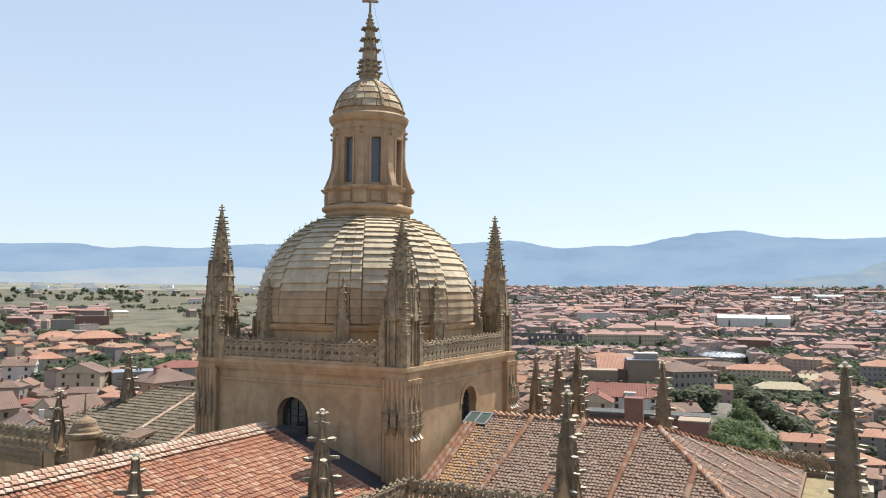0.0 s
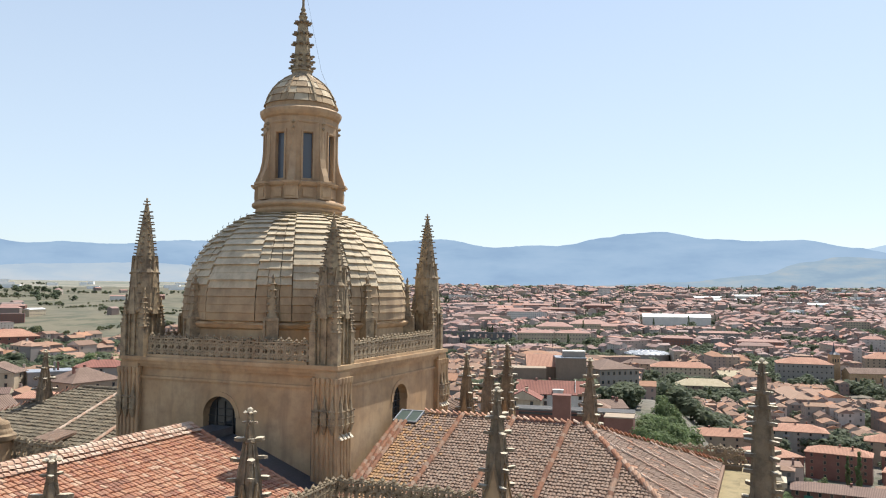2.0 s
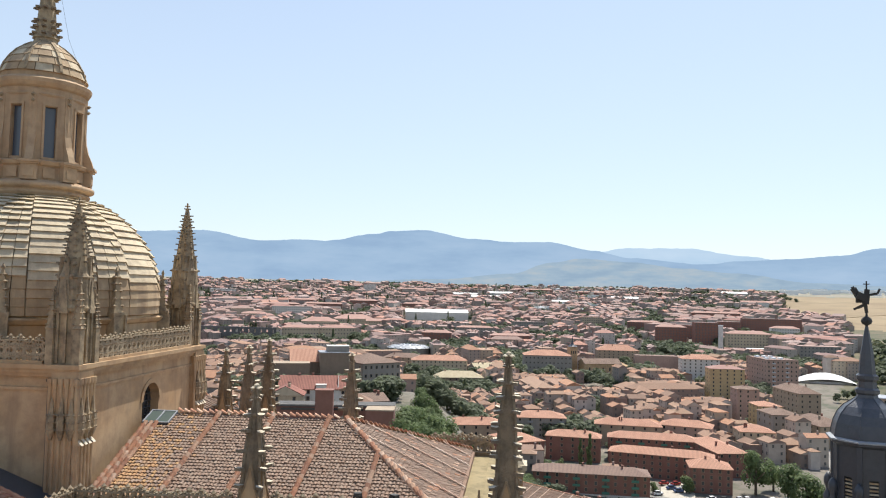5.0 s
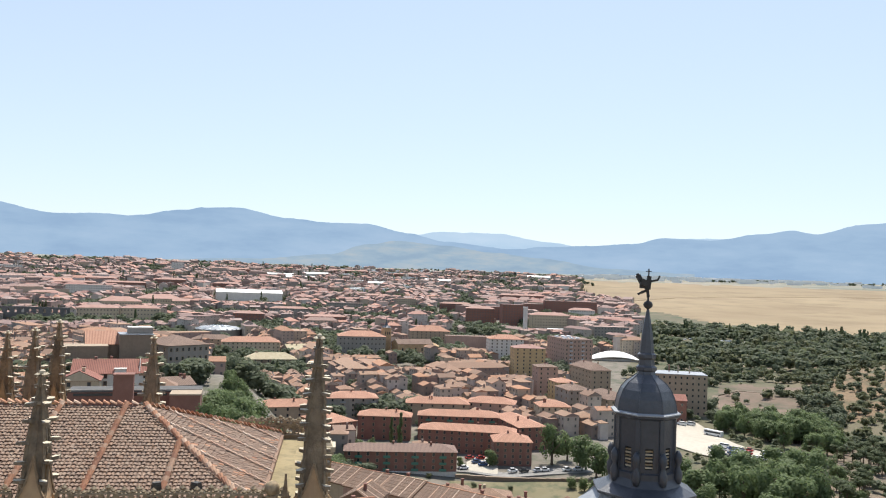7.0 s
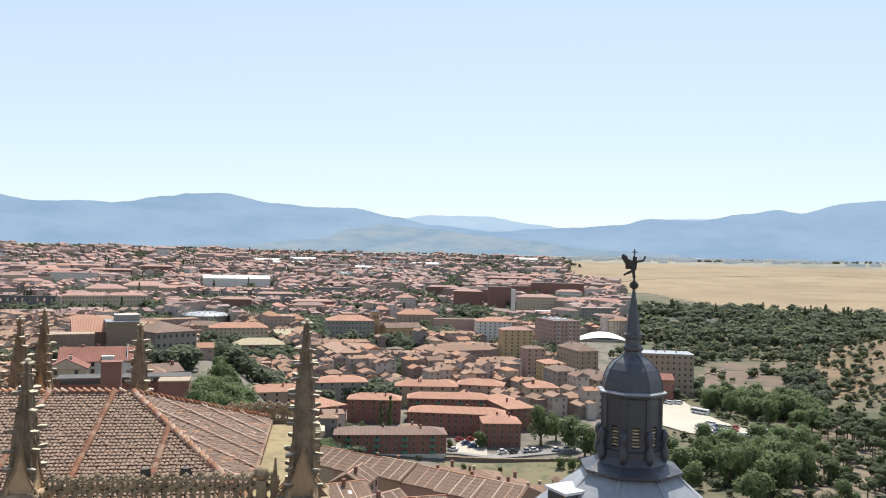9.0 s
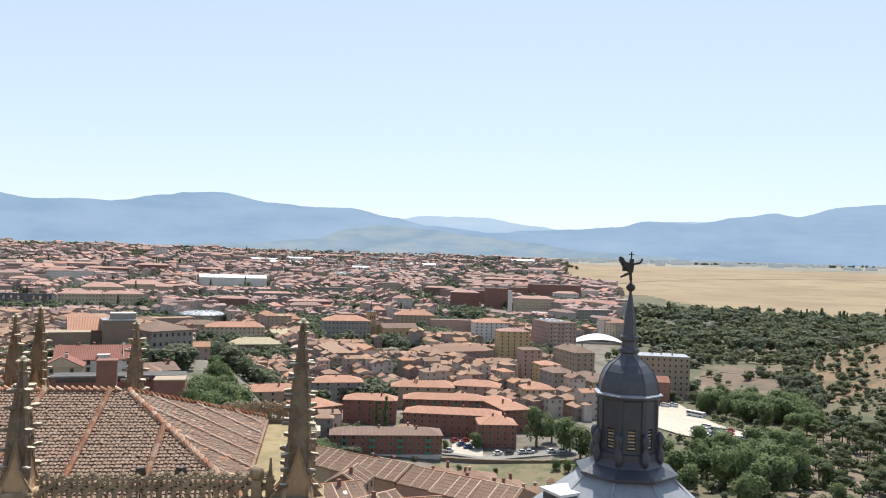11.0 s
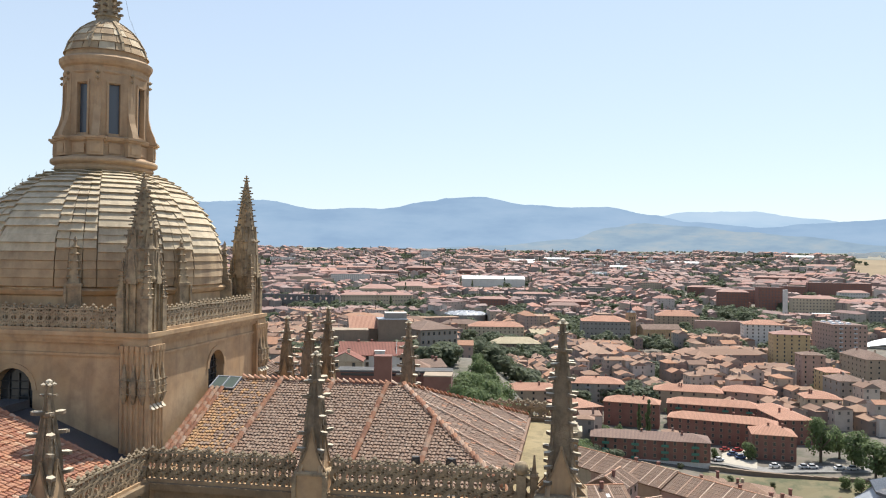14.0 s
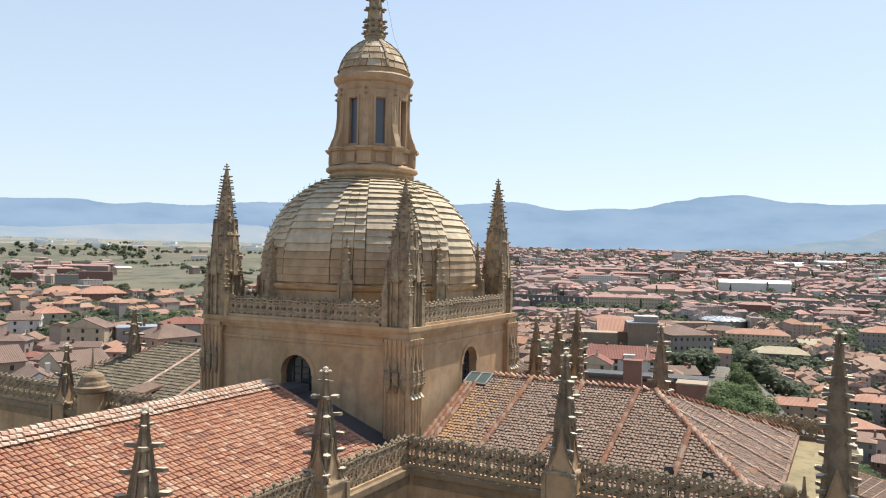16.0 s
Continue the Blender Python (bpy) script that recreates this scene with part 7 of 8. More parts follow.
far_block(15.9, 1360, 70, 36, 10, 8, "cream", "salmon", "hip", 2)
far_block(17.8, 1300, 46, 20, 11, -5, "cream", "salmon", "gable", 3)
far_block(11.4, 1570, 78, 16, 17, 3, "white", "old", "flat", 5)
far_block(10.4, 1730, 90, 16, 13, 4, "brick", "salmon", "hip", 3)
far_block(13.6, 1760, 86, 16, 13, -2, "brick", "salmon", "hip", 3)
far_block(12.0, 1900, 80, 18, 13, 4, "brick", "salmon", "hip", 3)
far_block(16.6, 1930, 70, 20, 12, 0, "brick", "salmon", "hip", 3)
far_block(8.8, 1420, 44, 18, 12, 6, "cream", "salmon", "hip", 3)
far_block(19.2, 1640, 60, 20, 11, 4, "cream", "salmon", "gable", 3)
far_block(20.4, 1860, 64, 18, 11, 0, "brick", "salmon", "hip", 3)
far_block(24.8, 1180, 56, 14, 13, 5, "grey", "salmon", "hip", 4)
far_block(22.0, 1060, 40, 16, 14, -4, "brick", "salmon", "hip", 4)
far_block(27.4, 1040, 54, 14, 14, 8, "brick", "salmon", "hip", 4)
far_block(28.8, 1330, 60, 16, 13, 5, "grey", "old", "flat", 4)
far_block(31.2, 1560, 52, 16, 14, 5, "brick", "salmon", "hip", 4)
far_block(33.2, 1440, 40, 16, 17, 8, "cream", "old", "flat", 5)
far_block(24.0, 2420, 86, 22, 7, 4, "white", "pale", "gable", 0)
far_block(25.6, 2330, 90, 22, 7, 4, "white", "pale", "gable", 0)
far_block(26.6, 2500, 80, 22, 7, 4, "white", "pale", "gable", 0)
far_block(29.3, 2230, 70, 20, 6, 4, "white", "pale", "gable", 0)
far_block(31.2, 2210, 60, 20, 6, 4, "white", "pale", "gable", 0)
far_block(35.6, 2400, 80, 24, 7, 4, "white", "pale", "gable", 0)
far_block(44.5, 2350, 90, 24, 8, 10, "white", "salmon", "gable", 0)
far_block(43.0, 2700, 80, 24, 8, 10, "white", "pale", "gable", 0)
far_block(38.0, 2650, 90, 20, 8, 6, "brick", "salmon", "hip", 0)
far_block(33.5, 2600, 120, 20, 8, 6, "brick", "salmon", "hip", 0)
far_block(29.0, 2650, 140, 20, 9, 6, "brick", "salmon", "hip", 0)
far_block(20.5, 2550, 130, 22, 9, 6, "brick", "salmon", "hip", 0)
far_block(6.5, 2300, 70, 20, 16, 6, "white", "pale", "flat", 4)
far_block(17.0, 2450, 34, 20, 30, 6, "white", "old", "flat", 8)
far_block(-27.2, 1650, 46, 14, 12, 6, "brick", "salmon", "gable", 3)
far_block(-25.4, 1690, 50, 14, 11, -8, "brick", "salmon", "gable", 3)
far_block(-23.8, 1740, 44, 14, 11, -16, "brick", "salmon", "gable", 3)
far_block(-26.4, 1560, 40, 14, 12, 4, "brick", "salmon", "gable", 3)
far_block(-24.2, 1420, 52, 14, 13, -4, "brick", "old", "flat", 5)
far_block(-26.0, 1380, 34, 14, 13, 2, "grey", "old", "flat", 4)
far_block(-22.6, 1560, 40, 12, 9, 50, "cream", "pale", "gable", 2)
far_block(-28.4, 1500, 44, 16, 10, 4, "brick", "old", "gable", 3)
far_block(-17.6, 2250, 40, 14, 8, 0, "white", "salmon", "gable", 0)
far_block(-15.2, 2300, 50, 14, 8, 0, "brick", "salmon", "gable", 0)
far_block(42.15, 1030, 5, 5, 36, 10, "white", "pale", "flat")
for book in (BLOCKS, BLOCK_ROOFS):
    for bb, mt, lb in book.values():
        nm = "distant_blocks" if book is BLOCKS else "distant_block_roofs"
        tagged(new(nm, bb.mesh(nm, mt)), lb, "buildings", kind="stuff")
tagged(new("distant_block_windows", block_windows.mesh("distant_block_windows", PANE_FAR)), "rows of windows of the large distant blocks", "windows", kind="stuff")


PARKS = []


def park(az, r, count, wide):
    """A clump of trees in the town, with room kept free before it."""
    PARKS.append((az, r, count, wide))
    mark(az, r, wide * 0.8)
    mark(az, r - wide * 0.9, wide * 0.5)


park(8.6, 2050, 60, 75)
park(12.5, 2130, 40, 55)
park(5.5, 2350, 40, 60)
park(17.5, 2200, 30, 45)
park(21.5, 2080, 26, 40)
park(26.9, 2160, 36, 50)
park(23.5, 1600, 16, 30)
park(13.1, 1395, 12, 20)
park(14.6, 1015, 16, 24)
park(16.2, 1020, 16, 22)
park(10.4, 1000, 12, 20)
park(16.6, 1235, 10, 18)
park(23.3, 600, 14, 20)
park(21.6, 545, 8, 14)
park(27.4, 545, 6, 12)
park(30.6, 452, 10, 15)
park(32.4, 470, 8, 13)
park(30.2, 742, 8, 16)
park(33.8, 742, 10, 18)
park(34.4, 1010, 8, 16)
park(32.6, 1160, 12, 22)
park(29.8, 1210, 10, 18)
park(28.0, 1700, 14, 28)
park(31.5, 1850, 16, 30)
park(35.0, 1500, 14, 24)
park(40.6, 1480, 18, 30)
park(44.4, 960, 16, 22)
park(46.6, 1080, 10, 18)
park(33.6, 2050, 24, 40)
park(41.0, 2200, 24, 40)
park(37.0, 2250, 20, 36)
park(19.0, 690, 10, 16)
park(24.6, 860, 10, 18)
park(18.2, 860, 8, 16)
park(6.0, 900, 14, 24)
park(1.5, 900, 16, 26)
park(3.5, 1300, 18, 30)
park(20.6, 1380, 14, 26)
park(26.2, 1330, 12, 22)
park(9.0, 1240, 12, 20)
park(45.6, 1780, 20, 36)
park(43.0, 2050, 18, 34)
park(15.2, 2560, 30, 50)
park(29.5, 2500, 30, 50)
park(39.0, 2780, 30, 50)
park(24.0, 2850, 30, 46)
park(9.0, 2800, 34, 56)
park(33.0, 2900, 26, 46)


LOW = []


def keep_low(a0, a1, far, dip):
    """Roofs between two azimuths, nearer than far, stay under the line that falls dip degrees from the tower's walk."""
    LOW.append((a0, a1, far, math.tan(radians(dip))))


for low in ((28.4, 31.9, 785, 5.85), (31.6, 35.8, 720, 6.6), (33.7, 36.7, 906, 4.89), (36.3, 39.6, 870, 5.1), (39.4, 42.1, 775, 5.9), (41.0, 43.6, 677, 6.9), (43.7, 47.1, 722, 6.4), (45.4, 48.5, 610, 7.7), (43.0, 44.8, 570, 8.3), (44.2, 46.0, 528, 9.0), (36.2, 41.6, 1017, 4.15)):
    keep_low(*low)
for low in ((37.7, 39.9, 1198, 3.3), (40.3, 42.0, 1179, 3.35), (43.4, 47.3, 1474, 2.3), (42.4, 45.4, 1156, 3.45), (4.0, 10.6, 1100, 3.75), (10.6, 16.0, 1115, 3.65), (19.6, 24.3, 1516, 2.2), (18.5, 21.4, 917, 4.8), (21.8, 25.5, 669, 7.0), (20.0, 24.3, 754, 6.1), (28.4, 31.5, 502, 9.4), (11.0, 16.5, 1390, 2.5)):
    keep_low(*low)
named = 0
WARDS = []
wg = random.Random(63)
for k in range(150):
    wr = 430 + 2500 * (wg.random() ** 0.7)
    wa = wg.uniform(-38, 52)
    WARDS.append((*plan(wa, wr), wg.uniform(-45, 45) if wr > 800 else wg.uniform(-20, 60)))
sites = []
for i in range(70):          # loose houses close to the church
    for j in range(82):
        gx, gy = TX - 480 + 12.0 * (i + 0.5), TY - 480 + 12.0 * (j + 0.5)
        sites.append((gx, gy, 12.0, 50 * noise.noise((gx * 0.0035, gy * 0.0035, 0.3)) + 20, 120, 430, 0))
for wx, wy, wt in WARDS:     # streets of adjoining houses, ward by ward
    wr = math.hypot(wx - TX, wy - TY)
    s = 11.5 if wr < 900 else (15.0 if wr < 1500 else 22.0)
    c, sn = math.cos(radians(wt)), math.sin(radians(wt))
    half_n = int(430 / s)
    for i in range(-half_n, half_n):
        off = wg.uniform(0, s)
        for j in range(-half_n, half_n):
            row = i * s * 0.86 + (s * 0.3 if i % 2 else 0.0)
            u = j * s + off
            gx, gy = wx + c * u - sn * row, wy + sn * u + c * row
            if min(WARDS, key=lambda q: (q[0] - gx) ** 2 + (q[1] - gy) ** 2)[0] != wx:
                continue
            sites.append((gx, gy, s, wt, 430, 2950, 1))
for gx, gy, s, turn, r0, r1, rowed in sites:
            az, r = polar_of(gx, gy)
            az = wrap(az)
            if not (r0 <= r < r1) or not -36 < az < 50:
                continue
            gap = noise.noise((gx * 0.011, gy * 0.011, 5.0))
            dens = built_up(az, r)
            if dens > 0.2 and not (35 < az < 46 and r < 620) and (gap > 0.15 or tr.random() < 0.06):
                if not blocked(gx, gy, 4):
                    for q in range(2 if gap > 0.15 and r < 1500 else 1):
                        ax_, rx_ = polar_of(gx + tr.uniform(-0.4, 0.4) * s, gy + tr.uniform(-0.4, 0.4) * s)
                        far_tree(wrap(ax_), rx_, tr.uniform(5.5, 8.5), "round")
                continue
            if tr.random() > dens:
                continue
            gx += tr.uniform(-0.1, 0.1) * s
            gy += tr.uniform(-0.1, 0.1) * s
            az, r = polar_of(gx, gy)
            az = wrap(az)
            w, d = s * tr.uniform(0.55, 1.1), s * tr.uniform(0.5, 0.8)
            if blocked(gx, gy, 0.42 * max(w, d)):
                continue
            ward = noise.noise((gx * 0.006, gy * 0.006, 9.0))
            h = 11.0 + 9 * ward + tr.choice((-4.5, -2.5, -1, 0, 1, 2.5, 5))
            h = max(6.0, min(18.0, h))
            big = r > 560 and tr.random() < 0.06 + 0.22 * max(0.0, ward)
            if rowed and not big:
                w, d = s * tr.uniform(0.94, 1.12), s * tr.uniform(0.62, 0.84)
            if big:
                h, w, d = tr.uniform(14, 20), tr.uniform(28, 55), tr.uniform(12, 16)
            if -6 < az < 24 and r < 330:
                h = min(h, 8.5)
            if -6 < az < 27 and r < 600:
                h = min(h, 9.5)
            kind = tr.choice(("gable", "gable", "hip", "hip", "flat" if tr.random() < 0.4 else "gable")) if not big else tr.choice(("flat", "hip"))
            rise = min(w, d) * tr.uniform(0.17, 0.3)
            zt = height(az, r)
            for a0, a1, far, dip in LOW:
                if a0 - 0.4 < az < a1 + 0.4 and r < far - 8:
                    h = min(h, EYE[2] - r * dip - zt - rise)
            if h < 4.0:
                continue
            ang = turn + tr.choice((0, 90)) + tr.uniform(-6, 6)
            if rowed:
                ang = turn + (90 if tr.random() < 0.14 else 0) + tr.uniform(-3, 3)
                kind = kind if tr.random() < 0.35 or big else "gable"
            if r < 430 and named < 80:
                named += 1
                wl = PL[tr.choice(("cream", "cream", "tan", "pink", "ochre", "grey", "cream", "tan"))]
                rf = tr.choice((ROOF_OLD, ROOF_OLD, ROOF_NEW, ROOF_BROWN, ROOF_RED))
                building("town_house", az, r, w, d, h, ang - heading_to(az) + 90, wl, rf, "old town house with rendered walls and a tiled roof", kind=kind if kind != "flat" else "hip", rise=rise, chimneys=1, group="town houses")
                continue
            m = pose(gx, gy, zt, 0, 0, ang)
            walls.box(0, 0, -8, w, d, h + 8, m=m)
            q = roof_build(w, d, h, rise, kind, 0.3)
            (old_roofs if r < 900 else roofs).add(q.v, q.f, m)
            if kind == "gable":
                gable_ends(walls, w, d, h, rise, 0.3, m)
            if tr.random() < 0.3:
                w2, d2, h2 = w * tr.uniform(0.4, 0.7), d * tr.uniform(0.5, 0.9), h * tr.uniform(0.55, 1.25)
                m2 = m @ pose(tr.choice((-1, 1)) * w * 0.45, tr.uniform(-0.4, 0.4) * d, 0)
                walls.box(0, 0, -8, w2, d2, h2 + 8, m=m2)
                q = roof_build(w2, d2, h2, rise * 0.7, tr.choice(("hip", "gable", "flat")), 0.25)
                (old_roofs if r < 900 else roofs).add(q.v, q.f, m2)
            if tr.random() < 0.5 and r < 1500:
                chims.box(tr.uniform(-0.3, 0.3) * w, tr.uniform(-0.15, 0.15) * d, h, 0.9, 0.9, rise + 1.2, m=m)
            if r < 1250:
                fl = max(2, int(h / 3.0))
                for ax in range(4):
                    span, off = (w, d / 2) if ax % 2 == 0 else (d, w / 2)
                    mm = m @ pose(0, 0, 0, 0, 0, 90 * ax)
                    ctr = mm @ Vector((0, -off, 0)) - m.translation
                    if (m.translation.x - TX) * ctr.x + (m.translation.y - TY) * ctr.y > 0:
                        continue
                    nw = max(1, int(span / (3.4 if r < 900 else 4.5)))
                    for f_ in range(fl):
                        for k in range(nw):
                            if tr.random() < 0.25:
                                continue
                            u = -span / 2 + span * (k + 0.5) / nw
                            zz = h / fl * (f_ + 0.32)
                            wins.add([(u - 0.55, -off - 0.06, zz), (u + 0.55, -off - 0.06, zz), (u + 0.55, -off - 0.06, zz + 1.5), (u - 0.55, -off - 0.06, zz + 1.5)], [(0, 1, 2, 3)], mm)
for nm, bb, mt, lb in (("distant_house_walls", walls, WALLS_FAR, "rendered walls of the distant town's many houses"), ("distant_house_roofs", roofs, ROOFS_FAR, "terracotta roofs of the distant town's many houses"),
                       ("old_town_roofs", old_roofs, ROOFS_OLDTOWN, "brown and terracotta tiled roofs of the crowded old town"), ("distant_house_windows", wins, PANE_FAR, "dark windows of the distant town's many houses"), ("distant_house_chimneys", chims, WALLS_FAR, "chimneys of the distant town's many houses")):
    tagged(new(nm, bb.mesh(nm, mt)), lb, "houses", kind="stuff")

# far sheds and white halls on the plain
fr = random.Random(4)
sheds = Build()
for k in range(330):
    az, r = fr.choice(((fr.uniform(46, 70), fr.uniform(3300, 4400)), (fr.uniform(46, 62), fr.uniform(3500, 4300)), (fr.uniform(28, 36), fr.uniform(1900, 2900)), (fr.uniform(-30, 30), fr.uniform(2900, 3900))))
    x, y, z = ground_at(az, r)
    sheds.box(x, y, z - 1, fr.uniform(20, 70), fr.uniform(12, 24), fr.uniform(7, 13), heading_to(az) - 90 + fr.uniform(-20, 20))
tagged(new("distant_sheds", sheds.mesh("distant_sheds", WHITE)), "white sheds scattered on the far plain", "sheds", kind="stuff")
# the arched aqueduct wall far behind the church
AGED = surface("dark_granite_blocks", (0.12, 0.115, 0.112), (0.165, 0.158, 0.15), (0.075, 0.072, 0.07), small=0.5, big=0.06, relief=0.0)
aq = thing("aqueduct", "long dark stone aqueduct with rows of arches", "aqueduct", 0, 0, 0)
for k in range(14):
    a0, a1 = 4.4 + 0.42 * k, 4.4 + 0.42 * (k + 1)
    r0, r1 = 1112 - 2 * k, 1112 - 2 * (k + 1)
    xa, ya = plan(a0, r0)
    xb, yb = plan(a1, r1)
    zg = height(a0, r0) - 4.5
    b = Build()
    L = math.hypot(xb - xa, yb - ya)
    mm = pose(xa, ya, zg, 0, 0, math.degrees(math.atan2(yb - ya, xb - xa)))
    wall_with_arch(b, 0, L, -4, 14, 0, 3, L / 2, -3, L * 0.42, 10, L * 0.2, mm)
    wall_with_arch(b, 0, L, 14, 22, 0, 3, L / 2, 14.5, L * 0.36, 3.6, L * 0.18, mm)
    part("arch_bay", b, AGED, aq)


grove(30, 19.5, 23.2, 205, 250, 4.6, 6.2, ("round",))
grove(40, 20.8, 27.2, 215, 335, 3.4, 5.6, ("round", "round", "round", "shrub"))
grove(22, 23.6, 28.2, 215, 290, 3.4, 5.0, ("round",))
grove(26, 26.6, 29.6, 230, 340, 2.5, 4.2, ("round", "shrub"))
grove(12, 25.6, 28.4, 262, 330, 5.0, 6.8, ("round",))
for az, r, s, kd in ((44.4, 356, 10.0, "round"), (46.4, 350, 8.5, "round"), (47.6, 338, 8.0, "round"), (49.0, 330, 7.0, "round"), (45.5, 366, 7.5, "round"), (39.9, 345, 4.2, "round"), (37.7, 340, 2.8, "round"), (33.2, 380, 5.5, "poplar"), (32.6, 384, 4.5, "poplar"),
                     (31.6, 455, 6.5, "round"), (30.9, 462, 5.5, "round"), (35.9, 500, 5.0, "round"), (36.3, 505, 4.5, "round"), (38.6, 520, 4.0, "round"), (30.3, 368, 3.2, "round"), (31.2, 372, 3.0, "round"), (35.5, 322, 2.2, "shrub"), (38.8, 316, 2.5, "shrub"), (41.5, 318, 2.2, "shrub"), (45.8, 322, 3.0, "round"), (46.8, 318, 3.4, "round"), (47.6, 312, 3.8, "round"), (29.0, 720, 5, "round"), (33.9, 770, 5, "round"), (24.5, 600, 6, "round"), (25.3, 610, 6, "round"), (24.0, 575, 5, "round")):
    tree(az, r, s, kd)
grove(26, 49.5, 60.5, 258, 346, 5.8, 9.0, ("round",))
grove(14, 57.5, 62.5, 262, 352, 6.0, 9.0, ("round",))
grove(14, 60.5, 69.0, 262, 395, 3.4, 5.2, ("round", "pine", "shrub"))
grove(30, 61.5, 69.0, 265, 430, 3.4, 4.8, ("pine",))
grove(14, 64.0, 69.0, 392, 440, 4.0, 5.0, ("pine",))
grove(44, 55.8, 62.2, 462, 506, 5.6, 8.2, ("round",))
grove(18, 59.4, 63.2, 425, 500, 5.4, 8.0, ("round",))
grove(26, 62.5, 69.0, 440, 520, 3.0, 5.0, ("round", "shrub"), far=True)
grove(10, 53.6, 55.4, 548, 640, 3.5, 5.5, ("round",), far=True)
grove(60, 49.5, 69.0, 255, 470, 1.2, 2.6, ("shrub",), far=True)
grove(12, 53.6, 55.8, 510, 590, 3.6, 6.0, ("round",), far=True)
grove(24, 60.8, 63.4, 500, 620, 3.6, 6.4, ("round",), far=True)
grove(16, 55.8, 61.0, 510, 560, 2.0, 3.4, ("round", "shrub"), far=True)
grove(30, 61.0, 65.0, 530, 720, 2.6, 5.0, ("round", "shrub"), far=True)
grove(22, 62.0, 69.0, 290, 440, 3.0, 4.4, ("round",))
grove(80, 54.0, 63.0, 715, 815, 3.0, 5.5, ("round", "round", "shrub"), far=True)
grove(300, 61.4, 69.5, 520, 880, 1.2, 4.2, ("shrub", "round"), far=True)
for a0, r0, n_ in ((59.6, 655, 10), (61.6, 640, 18), (61.5, 740, 26), (56.2, 805, 24), (63.2, 830, 30), (57.2, 622, 4), (54.8, 700, 10), (67.5, 880, 26)):
    grove(n_, a0 - 0.9, a0 + 0.9, r0 - 22, r0 + 22, 2.4, 5.0, ("shrub", "round"), far=True)
grove(40, 54.5, 62.0, 560, 800, 1.0, 2.2, ("shrub",), far=True)
for k in range(5):
    mark(52.4 + 1.2 * k, 1040, 17)
    mark(52.4 + 1.2 * k, 1090, 22)
grove(980, 51.0, 69.5, 815, 1250, 4.0, 9.5, ("round",) * 9 + ("shrub",) * 2, far=True)
grove(120, 54.0, 69.5, 1180, 1300, 5.0, 9.5, ("round",), far=True)
grove(11, 62.2, 65.6, 1130, 1230, 6.0, 9.0, ("cone",), far=True)
grove(16, 52.0, 69.0, 850, 1250, 6.0, 9.0, ("cone",), far=True)
grove(70, 49.0, 54.0, 620, 1350, 3.6, 6.5, ("round",), far=True)
grove(90, 36.0, 40.2, 1010, 1130, 5.0, 8.5, ("round",), far=True)
grove(80, 39.8, 42.4, 890, 1090, 5.0, 8.0, ("round",), far=True)
grove(16, 43.0, 44.2, 890, 1000, 5.0, 7.0, ("round",), far=True)
for k in range(96):
    f = k / 95
    az = 35.3 + (39.7 - 35.3) * f ** 0.8 + gt.uniform(-0.02, 0.02)
    r = 1180 + 1360 * f ** 1.25
    for sg in (-1, 1):
        far_tree(az + sg * math.degrees(9.5 / r), r, gt.uniform(5.0, 7.5), "round")
for pa, pr, pn, pw in PARKS:
    px, py = plan(pa, pr)
    for q in range(pn):
        ax_, rx_ = polar_of(px + gt.gauss(0, 0.45) * pw, py + gt.gauss(0, 0.45) * pw)
        far_tree(wrap(ax_), rx_, gt.uniform(5.0, 8.6), "cone" if gt.random() < 0.04 else "round")
grove(30, 27.2, 31.6, 296, 336, 2.6, 4.6, ("round",), far=True)
grove(16, 27.4, 31.8, 350, 372, 2.6, 4.2, ("round",), far=True)
grove(300, 50.0, 69.0, 262, 560, 1.0, 3.4, ("shrub", "round"), far=True)
grove(120, -4.0, 48.0, 430, 1400, 3.0, 5.6, ("round",), far=True)
grove(60, 30.0, 46.0, 372, 560, 2.6, 4.6, ("round",), far=True)
grove(26, 37.0, 47.0, 266, 326, 1.6, 3.2, ("round", "shrub"), far=True)
grove(90, -3.0, 30.0, 1900, 2800, 7.0, 12.0, ("round", "cone"), far=True)
grove(160, -4.0, 47.0, 1400, 2900, 5.0, 9.0, ("round", "round", "cone"), far=True)
clump = random.Random(13)
for k in range(22):
    a0, r0 = clump.uniform(-2, 47), clump.uniform(2550, 2980)
    for q in range(clump.randint(6, 16)):
        far_tree(a0 + clump.gauss(0, 0.5), r0 + clump.gauss(0, 20), clump.uniform(7.0, 11.0), "round")
for k in range(34):
    a0, r0 = clump.choice(((clump.uniform(0, 46), clump.uniform(2400, 3000)), (clump.uniform(-30, 70), clump.uniform(3150, 3900))))
    grove(clump.randint(8, 26), a0 - clump.uniform(0.3, 1.6), a0 + clump.uniform(0.3, 1.6), r0 - 25, r0 + 25, 4.0, 8.0, ("round",), far=True)
for k in range(26):
    a0, r0 = clump.uniform(-32, -6), clump.uniform(1050, 2700)
    grove(clump.randint(8, 24), a0 - clump.uniform(0.4, 1.5), a0 + clump.uniform(0.4, 1.5), r0 - 40, r0 + 40, 3.0, 6.5, ("round", "shrub"), far=True)
for a0, r0 in ((6.5, 2050), (12.0, 2300), (18.5, 2150), (14.5, 1350), (26.5, 1900), (9.0, 1180), (30.5, 1500), (44.0, 1250), (23.5, 1600)):
    grove(22, a0 - 1.3, a0 + 1.3, r0 - 60, r0 + 60, 5.0, 8.5, ("round", "cone"), far=True)
grove(70, -23.0, -8.0, 480, 660, 5.0, 8.0, ("round",), far=True)
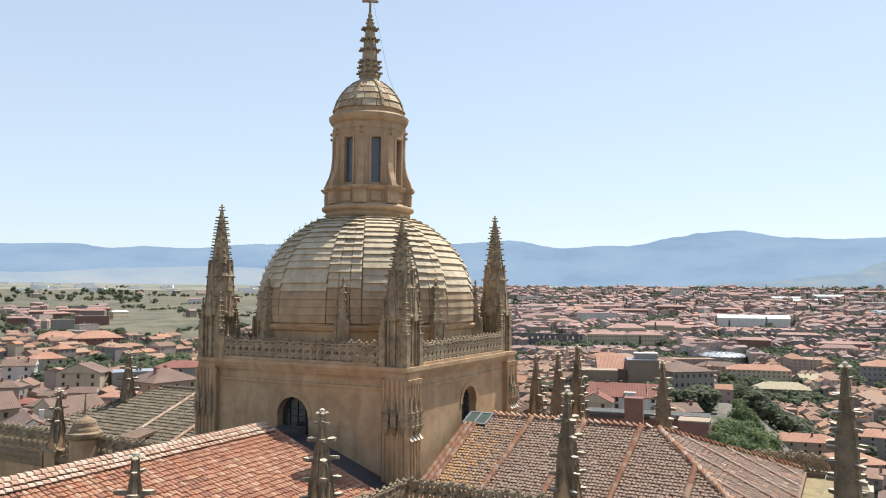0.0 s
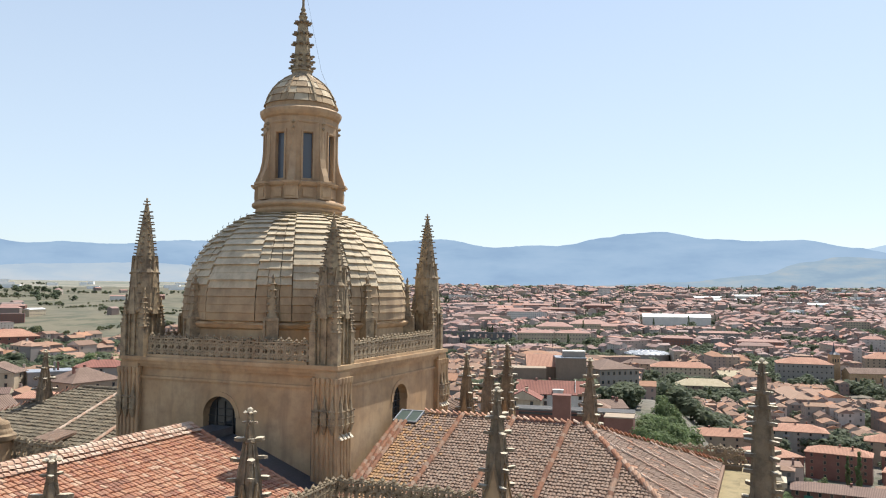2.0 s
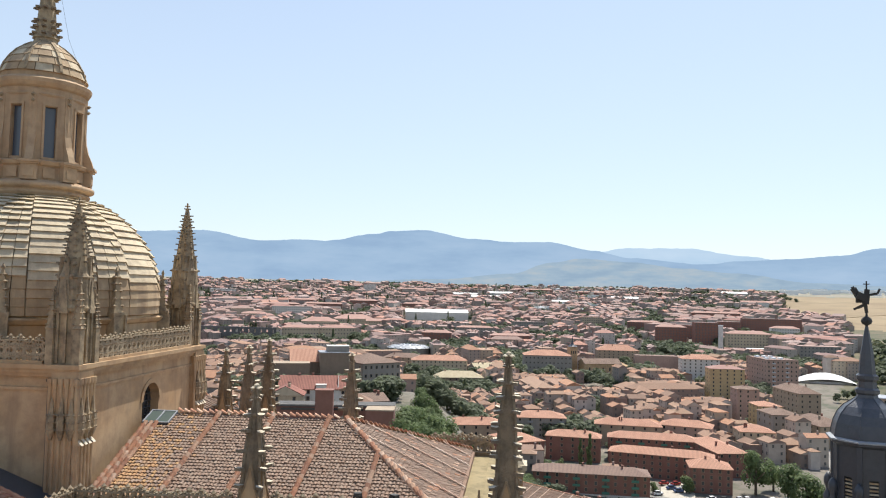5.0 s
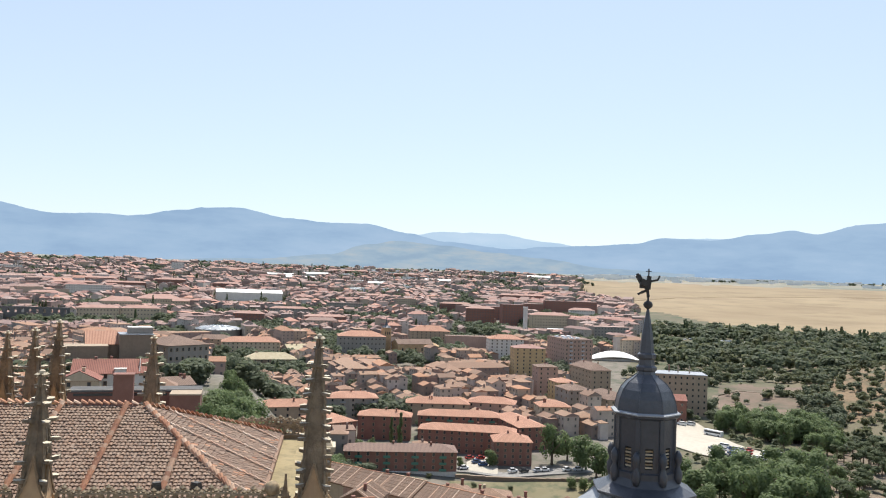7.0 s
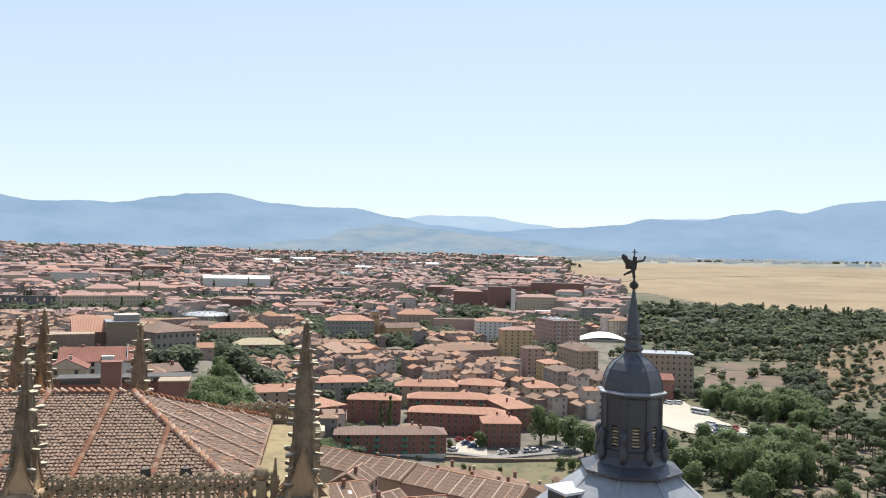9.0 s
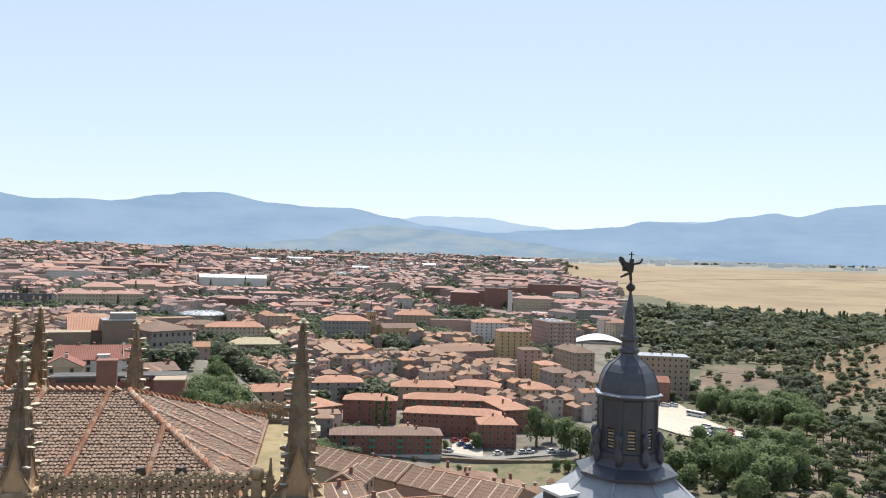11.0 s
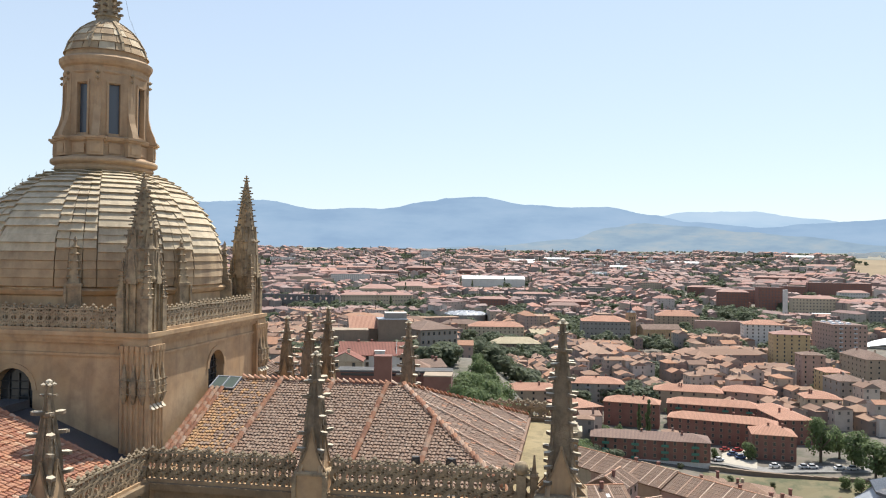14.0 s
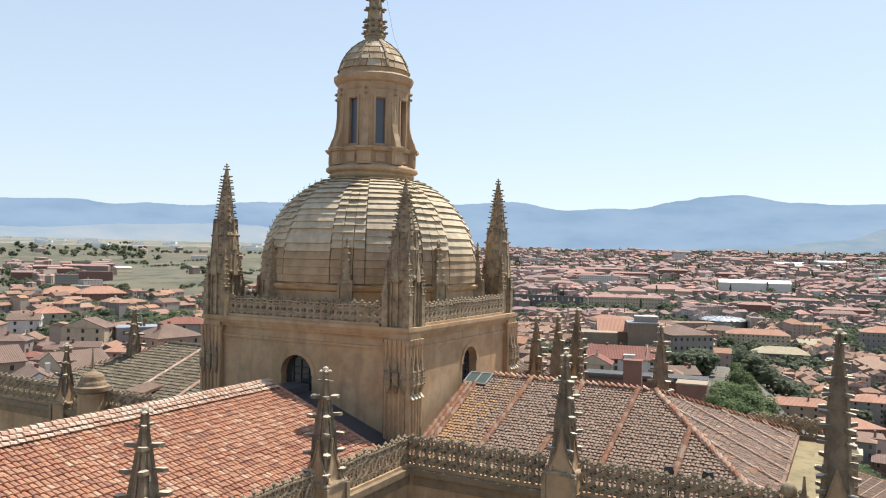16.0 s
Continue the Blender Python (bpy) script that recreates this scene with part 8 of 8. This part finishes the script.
grove(30, -32.0, -4.0, 900, 2900, 1.5, 3.5, ("shrub",), far=True)
grove(60, -30.0, -20.0, 2200, 2900, 7.0, 12.0, ("round",), far=True)
grove(34, -21.5, -17.2, 380, 470, 5.0, 7.5, ("round",))
grove(60, -24.6, -20.0, 560, 720, 5.5, 8.0, ("round",), far=True)
for a0, r0, n_ in ((-19.0, 1250, 26), (-16.5, 1500, 30), (-21.0, 1900, 30), (-14.0, 1750, 22), (-18.5, 2150, 26), (-24.5, 2350, 40), (-12.5, 1300, 18), (-15.0, 1000, 20), (-20.2, 1050, 20), (-23.0, 1150, 16), (-28.5, 1200, 20)):
    for q in range(n_):
        f = q / n_
        far_tree(a0 + 2.6 * f + gt.uniform(-0.25, 0.25), r0 + 90 * f + gt.uniform(-14, 14), gt.uniform(1.6, 4.2), "shrub" if q % 3 else "round")
for kd, bb in FAR_TREES.items():
    lf = LEAF_PINE if kd == "cone" else (LEAF_OLIVE if kd == "shrub" else LEAF_HAZED)
    tagged(new("distant_trees", bb.mesh("distant_trees", lf)), "green trees scattered through the distant town and valley", "trees", kind="stuff")


# ---------------------------------------------------------------- vehicles
def car(x, y, z, rz, colour, van=False):
    t = thing("car", ("white" if colour == "white" else colour) + (" van parked on the open ground" if van else " car parked on the open ground"), "car", x, y, z, rz, "parked cars")
    L, hgt = (5.4, 1.3) if van else (4.3, 0.75)
    b = Build()
    b.box(0, 0, 0.3, L, 1.75, hgt, top=0.97)
    body = part("body", b, PAINT[colour], t)
    b = Build()
    b.box(-0.2, 0, 0.3 + hgt, L * (0.9 if van else 0.56), 1.6, 0.65, top=0.8)
    part("cabin", b, PAINT["dark"], t)
    b = Build()
    b.box(-0.2, 0, 0.95 + hgt, L * (0.86 if van else 0.44), 1.3, 0.06)
    part("top", b, PAINT[colour], t)
    for sx in (-0.32, 0.32):
        for sy in (-1, 1):
            b = Build()
            b.lathe(0, 0, [(0.32, -0.1), (0.32, 0.1)], 10, m=pose(sx * L, sy * 0.8, 0.32, 90))
            part("wheel", b, PAINT["dark"], t)
    return t


cg = random.Random(9)
COL = ("white", "silver", "grey", "dark", "white", "silver", "silver", "white", "blue", "red")
for i in range(38):
    az, r = 55.5 + (i % 13) * 0.38 + cg.uniform(-0.09, 0.09), 402 + 10.5 * (i // 13) + cg.uniform(-2, 2)
    if cg.random() < 0.32:
        continue
    x, y, z = ground_at(az, r)
    car(x, y, z + 0.4, heading_to(az) + 70 + cg.uniform(-6, 6), cg.choice(COL))
for az, r in ((53.4, 492), (54.0, 494), (56.2, 430)):
    x, y, z = ground_at(az, r)
    car(x, y, z + 0.4, heading_to(az) + 60, "white", True)
for az, r in ((38.4, 356), (38.9, 349), (39.4, 345), (39.8, 351), (39.2, 357), (41.6, 338), (42.4, 339), (43.4, 341), (43.9, 342), (38.0, 338), (45.5, 345), (46.3, 347)):
    x, y, z = ground_at(az, r)
    car(x, y, z + 0.4, heading_to(az) - 60 + cg.uniform(-8, 8), cg.choice(COL))
lot = Build()
for i in range(44):          # cars on the far ground among the trees, too small to pick apart
    az, r = cg.uniform(52.2, 57.6), 1085 + cg.choice((-44, -30, 12, 26)) + cg.uniform(-3, 3)
    x, y, z = ground_at(az, r)
    m = pose(x, y, z, 0, 0, heading_to(az) + 90 + cg.uniform(-5, 5))
    lot.box(0, 0, 0.3, 4.4, 1.8, 0.8, m=m).box(-0.2, 0, 1.1, 2.6, 1.6, 0.6, top=0.8, m=m)
tagged(new("distant_cars", lot.mesh("distant_cars", PAINT["white"])), "pale cars parked among the far trees", "cars", kind="stuff")
b_ = thing("coach", "white coach parked on the gravel ground", "bus", *ground_at(55.5, 466), heading_to(55.5) + 58)
b_.location.z += 0.4
part("body", Build().box(0, 0, 0.4, 11, 2.5, 2.7), PAINT["white"], b_)
for s in (-1, 1):
    part("window_band", Build().box(0, s * 1.26, 1.6, 10.2, 0.04, 0.95), PAINT["dark"], b_)
for sx in (-3.6, 3.4):
    for s in (-1, 1):
        part("wheel", Build().lathe(0, 0, [(0.5, -0.15), (0.5, 0.15)], 12, m=pose(sx, s * 1.15, 0.5, 90)), PAINT["dark"], b_)
